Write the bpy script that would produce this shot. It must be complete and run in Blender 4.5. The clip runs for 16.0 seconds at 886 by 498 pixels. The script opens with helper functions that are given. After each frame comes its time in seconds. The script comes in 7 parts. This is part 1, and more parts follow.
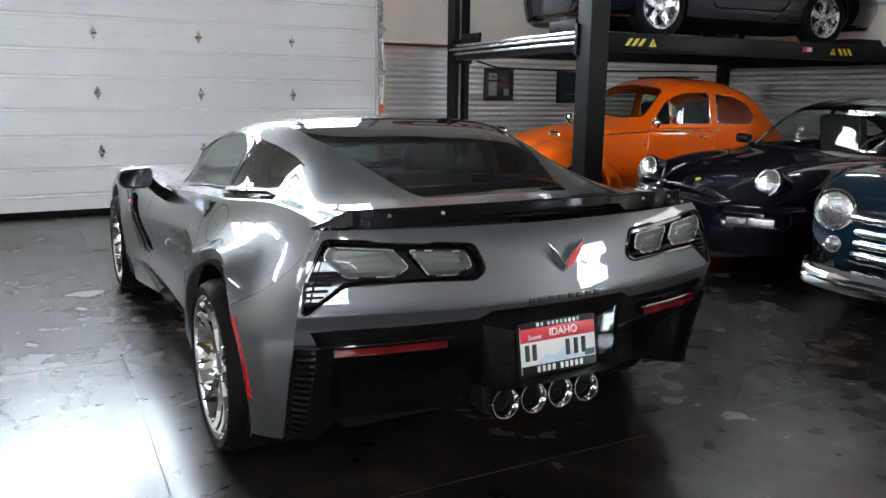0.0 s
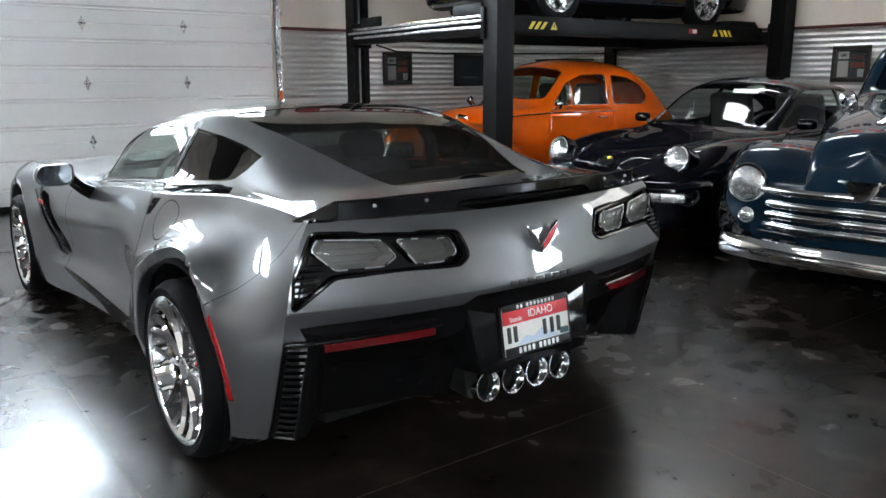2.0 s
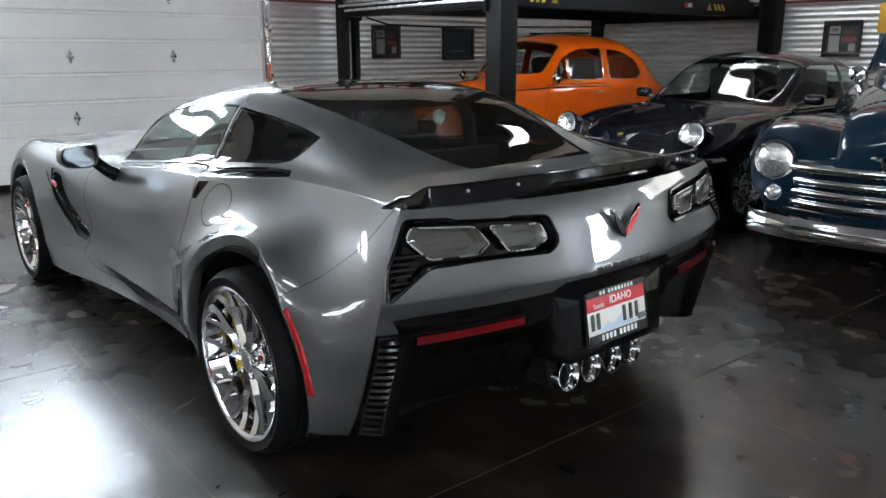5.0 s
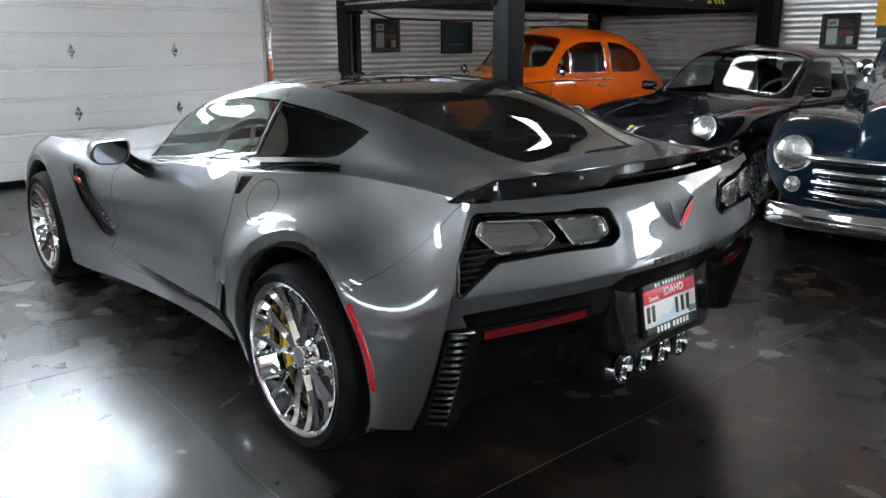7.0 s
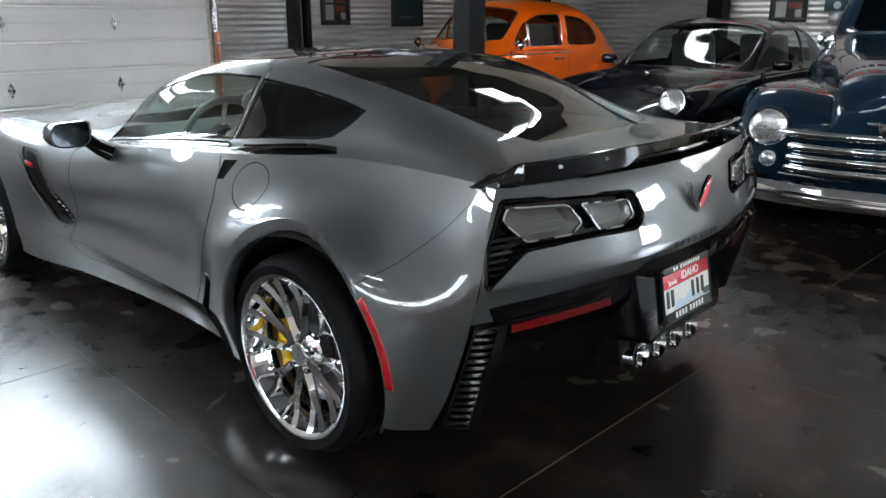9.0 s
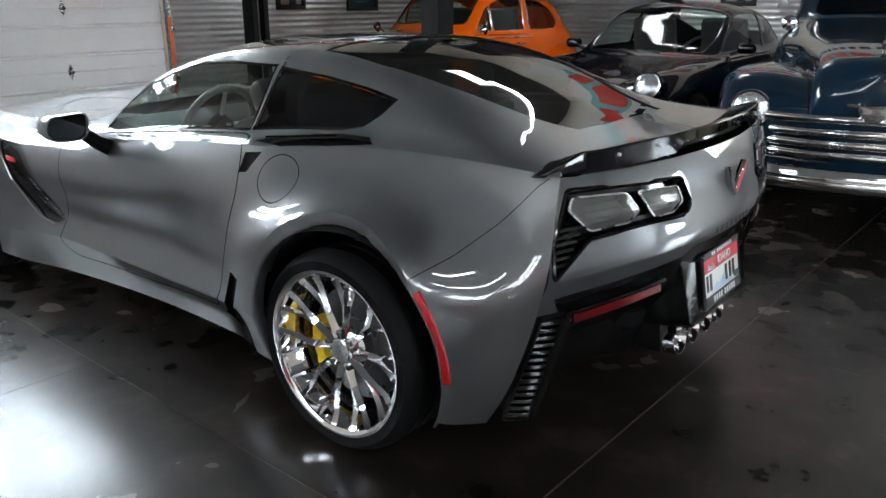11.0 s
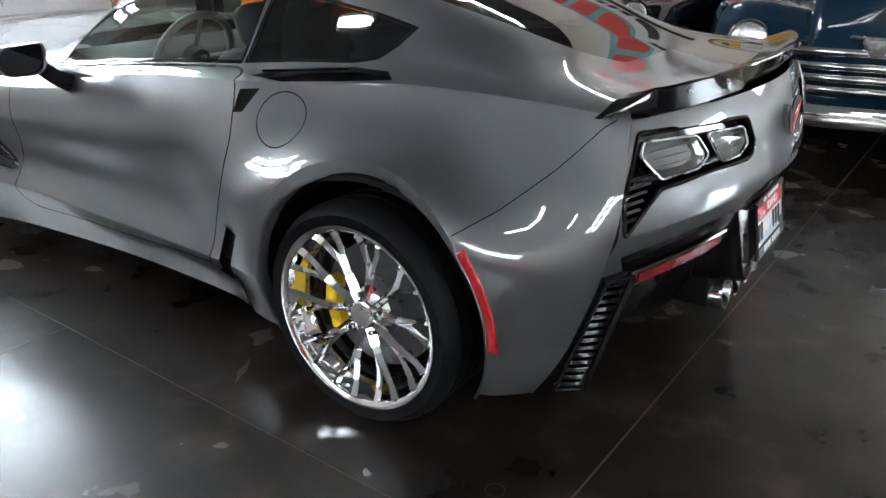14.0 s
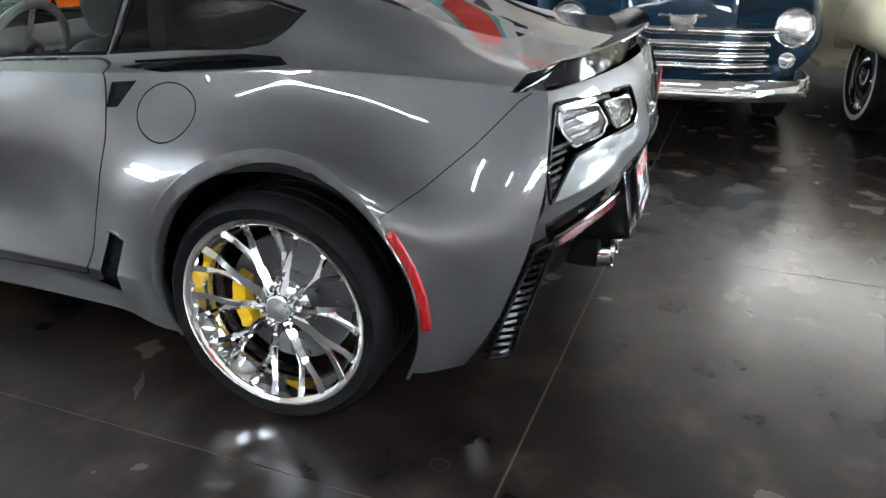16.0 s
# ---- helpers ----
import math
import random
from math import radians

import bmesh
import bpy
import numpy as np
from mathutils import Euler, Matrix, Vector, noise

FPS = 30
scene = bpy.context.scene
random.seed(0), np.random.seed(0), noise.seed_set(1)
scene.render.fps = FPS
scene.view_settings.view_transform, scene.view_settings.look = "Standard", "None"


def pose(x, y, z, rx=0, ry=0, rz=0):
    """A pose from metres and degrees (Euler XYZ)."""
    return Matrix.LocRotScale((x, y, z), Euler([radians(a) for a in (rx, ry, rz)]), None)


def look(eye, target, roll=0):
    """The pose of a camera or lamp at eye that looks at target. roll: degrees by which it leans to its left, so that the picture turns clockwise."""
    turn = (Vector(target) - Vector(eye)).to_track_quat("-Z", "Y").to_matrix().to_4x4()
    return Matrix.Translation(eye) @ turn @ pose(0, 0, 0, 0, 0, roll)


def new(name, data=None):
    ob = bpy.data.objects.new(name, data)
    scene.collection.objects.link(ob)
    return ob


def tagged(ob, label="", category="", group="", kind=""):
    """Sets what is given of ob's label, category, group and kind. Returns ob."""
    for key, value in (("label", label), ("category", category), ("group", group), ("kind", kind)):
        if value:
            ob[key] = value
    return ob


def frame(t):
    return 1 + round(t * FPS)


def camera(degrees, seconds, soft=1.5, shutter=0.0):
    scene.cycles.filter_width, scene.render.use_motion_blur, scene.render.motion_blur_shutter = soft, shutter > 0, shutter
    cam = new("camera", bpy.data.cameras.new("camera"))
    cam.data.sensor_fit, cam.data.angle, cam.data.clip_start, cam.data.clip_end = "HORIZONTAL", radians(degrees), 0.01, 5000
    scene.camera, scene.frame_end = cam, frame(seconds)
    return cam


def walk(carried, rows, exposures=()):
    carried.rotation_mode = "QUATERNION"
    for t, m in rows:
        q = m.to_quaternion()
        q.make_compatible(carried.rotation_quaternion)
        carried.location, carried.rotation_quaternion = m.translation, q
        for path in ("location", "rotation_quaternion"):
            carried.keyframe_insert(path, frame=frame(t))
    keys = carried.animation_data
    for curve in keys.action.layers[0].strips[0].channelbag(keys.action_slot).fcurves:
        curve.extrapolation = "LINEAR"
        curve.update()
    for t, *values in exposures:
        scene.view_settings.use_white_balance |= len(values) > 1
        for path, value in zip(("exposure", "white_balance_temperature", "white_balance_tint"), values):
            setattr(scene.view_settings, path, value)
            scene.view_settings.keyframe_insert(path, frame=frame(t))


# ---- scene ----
cam = camera(59.4, 16.0)
PATH = [
    (0, (-1.527, -2.709, 1.286), (-0.569, -0.999, 0.894), 0.7),
    (0.5, (-1.609, -2.667, 1.293), (-0.549, -1.017, 0.898), 0.8),
    (1, (-1.692, -2.622, 1.298), (-0.532, -1.047, 0.883), 0.6),
    (1.5, (-1.754, -2.579, 1.294), (-0.552, -1.037, 0.873), 0.2),
    (2, (-1.776, -2.533, 1.291), (-0.573, -0.994, 0.861), -0.2),
    (2.5, (-1.793, -2.439, 1.285), (-0.575, -0.916, 0.842), 0.1),
    (3, (-1.795, -2.354, 1.286), (-0.551, -0.859, 0.821), -0.2),
    (3.5, (-1.823, -2.304, 1.287), (-0.549, -0.841, 0.799), -0.0),
    (4, (-1.863, -2.283, 1.291), (-0.617, -0.796, 0.803), 0.0),
    (6.5, (-2.163, -2.092, 1.32), (-0.858, -0.665, 0.812), -0.2),
    (7, (-2.168, -2.06, 1.306), (-0.872, -0.626, 0.796), -0.2),
    (7.5, (-2.177, -1.984, 1.296), (-0.871, -0.563, 0.772), 0.2),
    (8, (-2.185, -1.91, 1.302), (-0.839, -0.531, 0.765), 0.2),
    (8.5, (-2.191, -1.858, 1.302), (-0.822, -0.51, 0.747), -0.0),
    (11, (-2.391, -1.533, 1.31), (-0.901, -0.347, 0.7), -0.2),
    (11.5, (-2.405, -1.489, 1.306), (-0.97, -0.238, 0.696), -0.8),
    (12, (-2.382, -1.396, 1.292), (-0.971, -0.109, 0.699), -0.7),
    (12.5, (-2.358, -1.33, 1.275), (-0.946, -0.064, 0.641), -0.4),
    (13, (-2.326, -1.274, 1.272), (-0.87, -0.09, 0.579), 0.1),
    (13.5, (-2.313, -1.23, 1.266), (-0.817, -0.116, 0.543), 0.3),
    (14, (-2.331, -1.184, 1.269), (-0.802, -0.147, 0.503), 0.5),
    (14.5, (-2.376, -1.118, 1.274), (-0.744, -0.25, 0.51), 1.8),
    (15, (-2.441, -1.043, 1.263), (-0.733, -0.312, 0.522), 2.2),
    (15.5, (-2.466, -0.985, 1.249), (-0.737, -0.32, 0.495), 1.3),
    (16, (-2.47, -0.945, 1.245), (-0.729, -0.347, 0.462), 0.9),
]
walk(cam, [(t, look(eye, target, roll)) for t, eye, target, roll in PATH], exposures=[(0, 0.0), (8.7, -0.02), (11, -0.08), (12.5, -0.10), (13.5, 0.0), (14.0, 0.30), (15.5, 0.54), (16, 0.80)])

# ---- light ----
world = bpy.data.worlds.new("world")
scene.world = world
world.use_nodes = True
wn = world.node_tree.nodes
sky = wn.new("ShaderNodeTexSky")
sky.sky_type = "NISHITA"
sky.sun_disc = False
sky.sun_elevation = radians(38)
sky.sun_rotation = radians(200)
world.node_tree.links.new(sky.outputs[0], wn["Background"].inputs[0])
wn["Background"].inputs[1].default_value = 0.12
scene.view_settings.exposure = 0.0

# ---- materials ----
def principled(name, color, rough=0.5, metal=0.0, coat=0.0, coat_rough=0.03, spec=0.5):
    m = bpy.data.materials.new(name)
    m.use_nodes = True
    b = m.node_tree.nodes["Principled BSDF"]
    b.inputs["Base Color"].default_value = (*color, 1)
    b.inputs["Roughness"].default_value = rough
    b.inputs["Metallic"].default_value = metal
    b.inputs["Coat Weight"].default_value = coat
    b.inputs["Coat Roughness"].default_value = coat_rough
    b.inputs["Specular IOR Level"].default_value = spec
    return m


def vary(m, scale, amount, rough_amount=0.0, bump=0.0, bump_scale=None, detail=6.0):
    """Uneven colour, gloss and relief on a principled material, from object coordinates."""
    nt = m.node_tree
    b = nt.nodes["Principled BSDF"]
    tc = nt.nodes.new("ShaderNodeTexCoord")
    n = nt.nodes.new("ShaderNodeTexNoise")
    n.inputs["Scale"].default_value = scale
    n.inputs["Detail"].default_value = detail
    nt.links.new(tc.outputs["Object"], n.inputs["Vector"])
    if amount:
        base = b.inputs["Base Color"].default_value[:3]
        mix = nt.nodes.new("ShaderNodeMix")
        mix.data_type = "RGBA"
        mix.inputs["A"].default_value = (*[c * (1 - amount) for c in base], 1)
        mix.inputs["B"].default_value = (*[min(1, c * (1 + amount)) for c in base], 1)
        nt.links.new(n.outputs["Fac"], mix.inputs["Factor"])
        nt.links.new(mix.outputs["Result"], b.inputs["Base Color"])
    if rough_amount:
        r = b.inputs["Roughness"].default_value
        mr = nt.nodes.new("ShaderNodeMapRange")
        mr.inputs["From Min"].default_value, mr.inputs["From Max"].default_value = 0.3, 0.7
        mr.inputs["To Min"].default_value, mr.inputs["To Max"].default_value = max(0, r - rough_amount), r + rough_amount
        nt.links.new(n.outputs["Fac"], mr.inputs["Value"])
        nt.links.new(mr.outputs["Result"], b.inputs["Roughness"])
    if bump:
        n2 = nt.nodes.new("ShaderNodeTexNoise")
        n2.inputs["Scale"].default_value = bump_scale or scale * 8
        n2.inputs["Detail"].default_value = 4
        nt.links.new(tc.outputs["Object"], n2.inputs["Vector"])
        bp = nt.nodes.new("ShaderNodeBump")
        bp.inputs["Strength"].default_value = bump
        bp.inputs["Distance"].default_value = 0.004
        nt.links.new(n2.outputs["Fac"], bp.inputs["Height"])
        nt.links.new(bp.outputs["Normal"], b.inputs["Normal"])
    return m


def glowing(name, color, strength):
    m = bpy.data.materials.new(name)
    m.use_nodes = True
    nt = m.node_tree
    nt.nodes.remove(nt.nodes["Principled BSDF"])
    e = nt.nodes.new("ShaderNodeEmission")
    e.inputs[0].default_value, e.inputs[1].default_value = (*color, 1), strength
    nt.links.new(e.outputs[0], nt.nodes["Material Output"].inputs[0])
    return m


def glazing(name, tint, gloss=1.45, rough=0.0):
    """Thin glass: tinted see-through, mirror-like towards its rim, the same from both sides."""
    m = bpy.data.materials.new(name)
    m.use_nodes = True
    nt = m.node_tree
    nt.nodes.remove(nt.nodes["Principled BSDF"])
    t = nt.nodes.new("ShaderNodeBsdfTransparent")
    t.inputs[0].default_value = (*tint, 1)
    g = nt.nodes.new("ShaderNodeBsdfGlossy")
    g.inputs["Roughness"].default_value = rough
    f = nt.nodes.new("ShaderNodeLayerWeight")
    f.inputs["Blend"].default_value = 0.5
    rim = nt.nodes.new("ShaderNodeMath")
    rim.operation = "POWER"
    rim.inputs[1].default_value = 5.0
    nt.links.new(f.outputs["Facing"], rim.inputs[0])
    f0 = 2 * ((gloss - 1) / (gloss + 1)) ** 2
    sch = nt.nodes.new("ShaderNodeMath")
    sch.operation = "MULTIPLY_ADD"
    sch.inputs[1].default_value, sch.inputs[2].default_value = 1 - f0, f0
    nt.links.new(rim.outputs[0], sch.inputs[0])
    mix = nt.nodes.new("ShaderNodeMixShader")
    nt.links.new(sch.outputs[0], mix.inputs[0])
    nt.links.new(t.outputs[0], mix.inputs[1])
    nt.links.new(g.outputs[0], mix.inputs[2])
    nt.links.new(mix.outputs[0], nt.nodes["Material Output"].inputs[0])
    return m


def car_paint(name, color, metal=0.6, rough=0.32):
    m = principled(name, color, rough, metal, 1.0, 0.012, 0.5 if metal > 0.3 else 0.05)
    m.node_tree.nodes["Principled BSDF"].inputs["Coat IOR"].default_value = 1.8 if metal > 0.3 else 1.5
    return vary(m, 900.0, 0.10, 0.0, 0.0, detail=1.0)


GREY_PAINT = car_paint("grey_metallic_paint", (0.085, 0.089, 0.093), 0.70, 0.40)
NAVY_PAINT = car_paint("black_blue_paint", (0.003, 0.0035, 0.008), 0.0, 0.3)
BLUE_PAINT = car_paint("dark_blue_paint", (0.003, 0.0145, 0.028), 0.0, 0.3)
ORANGE_PAINT = car_paint("orange_paint", (0.92, 0.135, 0.004), 0.0, 0.35)
CREAM_PAINT = car_paint("cream_paint", (0.72, 0.66, 0.48), 0.0, 0.35)
RED_PAINT = car_paint("red_paint", (0.42, 0.012, 0.010), 0.0, 0.35)
GLOSS_BLACK = vary(principled("gloss_black_plastic", (0.003, 0.003, 0.0034), 0.07, 0, 0.0, 0.03, 0.36), 30, 0.2, 0.03)
SATIN_BLACK = vary(principled("satin_black_plastic", (0.008, 0.008, 0.009), 0.40, 0, 0, 0.03, 0.35), 60, 0.25, 0.06, 0.05, 400)
MATTE_BLACK = vary(principled("matt_black_lining", (0.004, 0.004, 0.004), 0.8, 0, 0, 0.03, 0.1), 20, 0.3)
RUBBER = vary(principled("tyre_rubber", (0.0035, 0.0035, 0.004), 0.62, 0, 0, 0.03, 0.10), 25, 0.3, 0.1, 0.15, 220)
CHROME = vary(principled("chrome", (0.88, 0.89, 0.91), 0.05, 1.0), 12, 0.02, 0.02)
STEEL = vary(principled("brushed_steel", (0.42, 0.42, 0.43), 0.32, 1.0), 80, 0.12, 0.08)
DISC = vary(principled("cast_disc", (0.12, 0.12, 0.125), 0.34, 1.0), 60, 0.2, 0.1)
ALLOY = vary(principled("silver_alloy", (0.62, 0.63, 0.64), 0.28, 0.9), 30, 0.05, 0.06)
YELLOW = vary(principled("yellow_caliper_paint", (0.80, 0.50, 0.01), 0.35, 0, 0.5), 40, 0.1, 0.05)
RED_LENS = vary(principled("red_reflector", (0.30, 0.004, 0.007), 0.16, 0, 0.3), 90, 0.2, 0.04, 0.2, 500)
DARK_RED_LENS = vary(principled("dark_red_lens", (0.085, 0.0025, 0.004), 0.16, 0, 0.25, 0.03, 0.3), 90, 0.2, 0.04)
CLEAR_LENS = glazing("clear_lens", (0.80, 0.81, 0.81), 1.3)
REFLECTOR = vary(principled("lamp_reflector", (0.16, 0.157, 0.148), 0.36, 0.5), 18, 0.2, 0.08, 0.25, 70)
FLUTED = vary(principled("fluted_headlight_glass", (0.80, 0.82, 0.84), 0.16, 0.8, 0.8), 60, 0.5, 0.05, 1.0, 60)
TINTED = glazing("tinted_glass", (0.76, 0.83, 0.80), 1.4)
DARK_TINT = glazing("dark_tinted_glass", (0.03, 0.034, 0.036), 1.5)
HATCH_TINT = glazing("tinted_hatch_glass", (0.17, 0.21, 0.20), 1.5)
GREEN_GLASS = glazing("pale_green_glass", (0.78, 0.88, 0.83), 1.4)
BEIGE_TRIM = vary(principled("light_grey_leather", (0.26, 0.25, 0.23), 0.5), 120, 0.12, 0.05, 0.2, 300)
GREY_LEATHER = vary(principled("grey_leather", (0.11, 0.11, 0.112), 0.42), 90, 0.15, 0.05, 0.15, 300)
DARK_TRIM = vary(principled("dark_interior_trim", (0.02, 0.02, 0.021), 0.6), 80, 0.2, 0.05, 0.1, 300)
WHITE_RUBBER = vary(principled("whitewall", (0.72, 0.71, 0.68), 0.5), 30, 0.05)
STEEL_BLACK = vary(principled("black_powder_coat", (0.003, 0.003, 0.0034), 0.5, 0, 0, 0.03, 0.14), 14, 0.3, 0.08, 0.15, 180)
YELLOW_MARK = vary(principled("yellow_sticker", (0.78, 0.58, 0.03), 0.5), 60, 0.1)
WHITE_MARK = principled("white_lettering", (0.8, 0.8, 0.8), 0.5)
RED_MARK = principled("red_mark", (0.55, 0.02, 0.03), 0.4)
INK = principled("black_ink", (0.012, 0.012, 0.014), 0.5)
PAPER = vary(principled("white_paper", (0.74, 0.73, 0.70), 0.6), 60, 0.04)
DARK_PAPER = vary(principled("dark_print", (0.05, 0.055, 0.06), 0.5), 35, 0.6)
RED_PAPER = vary(principled("red_print", (0.42, 0.10, 0.06), 0.5), 50, 0.5)
PALE_BLUE = vary(principled("pale_blue_print", (0.50, 0.60, 0.70), 0.5), 60, 0.15)
PLATED = vary(principled("uneven_plating", (0.62, 0.62, 0.64), 0.14, 1.0), 40, 0.25, 0.08, 1.0, 55)
BLUE_PAPER = vary(principled("blue_print", (0.045, 0.085, 0.11), 0.5), 25, 0.5)
PICTURE_FRAME = vary(principled("black_picture_frame", (0.018, 0.014, 0.012), 0.4), 40, 0.3, 0.05)

# ---- mesh tools ----
from mathutils import kdtree


def mesh_of(name, bm, mat, angle=35, smooth=True):
    me = bpy.data.meshes.new(name)
    bm.to_mesh(me)
    bm.free()
    for m in (mat if isinstance(mat, (list, tuple)) else [mat]):
        me.materials.append(m)
    if smooth:
        me.shade_smooth()
        me.set_sharp_from_angle(angle=radians(angle))
    return me


def part(name, bm, mat, parent=None, label="", angle=35, smooth=True, at=None):
    """Links a bmesh as one mesh object, under a thing or a part."""
    ob = new(name, mesh_of(name, bm, mat, angle, smooth))
    if at is not None:
        ob.matrix_local = at
    if parent is not None:
        ob.parent = parent
    return tagged(ob, label)


def thing(name, label, category, m=None, group="", kind=""):
    """An Empty at the base of a thing."""
    ob = new(name)
    ob.empty_display_size = 0.1
    if m is not None:
        ob.matrix_world = m
    return tagged(ob, label, category, group, kind)


def box(lo, hi, bevel=0.0, seg=2, bm=None, m=None):
    bm = bm or bmesh.new()
    r = bmesh.ops.create_cube(bm, size=1)
    vs = r["verts"]
    for v in vs:
        v.co = Vector([lo[i] + (hi[i] - lo[i]) * (v.co[i] + 0.5) for i in range(3)])
    if bevel:
        es = list({e for v in vs for e in v.link_edges})
        r = bmesh.ops.bevel(bm, geom=es, offset=bevel, segments=seg, affect="EDGES", profile=0.5)
        vs = list({v for f in r["faces"] for v in f.verts} | {v for v in vs if v.is_valid})
    if m is not None:
        bmesh.ops.transform(bm, matrix=m, verts=vs)
    return bm


def lathe(profile, n=48, axis="x", bm=None, m=None):
    """Turns (offset along the axis, radius) points round an axis."""
    bm = bm or bmesh.new()
    rings = []
    for a, r in profile:
        ring = []
        for i in range(n):
            c, s = math.cos(2 * math.pi * i / n) * r, math.sin(2 * math.pi * i / n) * r
            co = {"x": (a, c, s), "y": (s, a, c), "z": (c, s, a)}[axis]
            ring.append(bm.verts.new(m @ Vector(co) if m is not None else co))
        rings.append(ring)
    for p, q in zip(rings, rings[1:]):
        for i in range(n):
            bm.faces.new((p[i], p[(i + 1) % n], q[(i + 1) % n], q[i]))
    for ring, rad in ((rings[0], profile[0][1]), (rings[-1], profile[-1][1])):
        if 0 < rad < 0.02:
            bm.faces.new(ring)
    bmesh.ops.recalc_face_normals(bm, faces=bm.faces)
    return bm


def tube(points, r, n=8, bm=None, closed=False, flat=1.0, up=(0, 0, 1)):
    """A round bar along points; r may be a list of radii."""
    bm = bm or bmesh.new()
    pts = [Vector(p) for p in points]
    rs = r if isinstance(r, (list, tuple)) else [r] * len(pts)
    rings = []
    for i, p in enumerate(pts):
        a = pts[i - 1] if i or closed else p
        b = pts[(i + 1) % len(pts)] if i + 1 < len(pts) or closed else p
        d = (b - a).normalized()
        u = d.cross(Vector(up))
        u = u.normalized() if u.length > 1e-4 else Vector((1, 0, 0))
        w = u.cross(d)
        rings.append([bm.verts.new(p + (u * math.cos(k * 2 * math.pi / n) + w * math.sin(k * 2 * math.pi / n) * flat) * rs[i]) for k in range(n)])
    pairs = list(zip(rings, rings[1:])) + ([(rings[-1], rings[0])] if closed else [])
    for p, q in pairs:
        for k in range(n):
            bm.faces.new((p[k], p[(k + 1) % n], q[(k + 1) % n], q[k]))
    if not closed:
        bm.faces.new(rings[0])
        bm.faces.new(rings[-1])
    bmesh.ops.recalc_face_normals(bm, faces=bm.faces)
    return bm


def prism(poly, axes, lo, hi, bevel=0.0, bm=None, m=None):
    """A flat outline in two axes pulled along the third."""
    bm = bm or bmesh.new()
    k = 3 - axes[0] - axes[1]
    sides = []
    for d in (lo, hi):
        vs = []
        for u, v in poly:
            co = [0, 0, 0]
            co[axes[0]], co[axes[1]], co[k] = u, v, d
            vs.append(bm.verts.new(m @ Vector(co) if m is not None else co))
        sides.append(vs)
    n = len(poly)
    fs = [bm.faces.new(sides[0]), bm.faces.new(sides[1])]
    for i in range(n):
        fs.append(bm.faces.new((sides[0][i], sides[0][(i + 1) % n], sides[1][(i + 1) % n], sides[1][i])))
    bmesh.ops.recalc_face_normals(bm, faces=fs)
    if bevel:
        bmesh.ops.bevel(bm, geom=list({e for f in fs for e in f.edges}), offset=bevel, segments=2, affect="EDGES", profile=0.5)
    return bm


def pchip(xs, ys, x):
    """Smooth curve through points with no overshoot."""
    xs, ys, x = np.asarray(xs, float), np.asarray(ys, float), np.asarray(x, float)
    h = np.diff(xs)
    d = np.diff(ys) / h
    g = np.zeros_like(ys)
    if len(xs) == 2:
        return np.interp(x, xs, ys)
    for i in range(1, len(xs) - 1):
        if d[i - 1] * d[i] > 0:
            w1, w2 = 2 * h[i] + h[i - 1], h[i] + 2 * h[i - 1]
            g[i] = (w1 + w2) / (w1 / d[i - 1] + w2 / d[i])
    g[0], g[-1] = d[0], d[-1]
    i = np.clip(np.searchsorted(xs, x) - 1, 0, len(xs) - 2)
    s = np.clip((x - xs[i]) / h[i], 0, 1)
    return ((1 + 2 * s) * (1 - s) ** 2 * ys[i] + s * (1 - s) ** 2 * h[i] * g[i]
            + s * s * (3 - 2 * s) * ys[i + 1] + s * s * (s - 1) * h[i] * g[i + 1])


def soften(a, n, axis=0):
    """Repeated three-point smoothing along one axis, with the ends held."""
    a = a.copy()
    for _ in range(n):
        b = np.moveaxis(a, axis, 0)
        c = b.copy()
        c[1:-1] = 0.25 * b[:-2] + 0.5 * b[1:-1] + 0.25 * b[2:]
        a = np.moveaxis(c, 0, axis)
    return a


def loft(columns, stations, tail_from, nv, creases=(), smooth=24):
    """A skin from lengthwise curves. columns: lists of (y, x, z) from tail to nose; past tail_from each curve runs out to its own last y.
    Returns points [station, across, 3]."""
    curves = []
    for col in columns:
        c = np.array(sorted(col))
        y0 = c[0, 0]
        y = np.where(stations < tail_from, tail_from + (stations - tail_from) * (tail_from - y0) / (tail_from - stations[0]), stations)
        curves.append(np.stack([pchip(c[:, 0], c[:, 1], y), y, pchip(c[:, 0], c[:, 2], y)], 1))
    g = soften(np.stack(curves, 1), smooth, 0)
    cuts = [0, *creases, len(columns) - 1]
    out = []
    for a, b in zip(cuts, cuts[1:]):
        k = b - a + 1
        u = np.linspace(0, k - 1, nv * (k - 1) + 1)
        near = (0.015, 0.05, 0.1)
        u = np.unique(np.round(np.concatenate([u, near if a in creases else (), k - 1 - np.array(near) if b in creases else ()]), 5))
        blk = np.empty((g.shape[0], len(u), 3))
        for i in range(g.shape[0]):
            for j in range(3):
                blk[i, :, j] = pchip(np.arange(k), g[i, a:b + 1, j], u)
        blk = soften(blk, nv // 2, 1)
        out.append(blk if not out else blk[:, 1:])
    return np.concatenate(out, 1)


def closed_ends(g, nose=0.06, tail=0.05):
    """Rounds off both open ends of a half skin, towards x = 0."""
    def end(row, d):
        return [np.stack([row[:, 0] * (1 - k), row[:, 1] + d * (1 - (1 - k) ** 2), row[:, 2]], 1) for k in (0.08, 0.2, 0.4, 0.6, 0.8, 1.0)]
    return np.concatenate([np.array(end(g[0], -tail))[::-1], g, np.array(end(g[-1], nose))], 0)


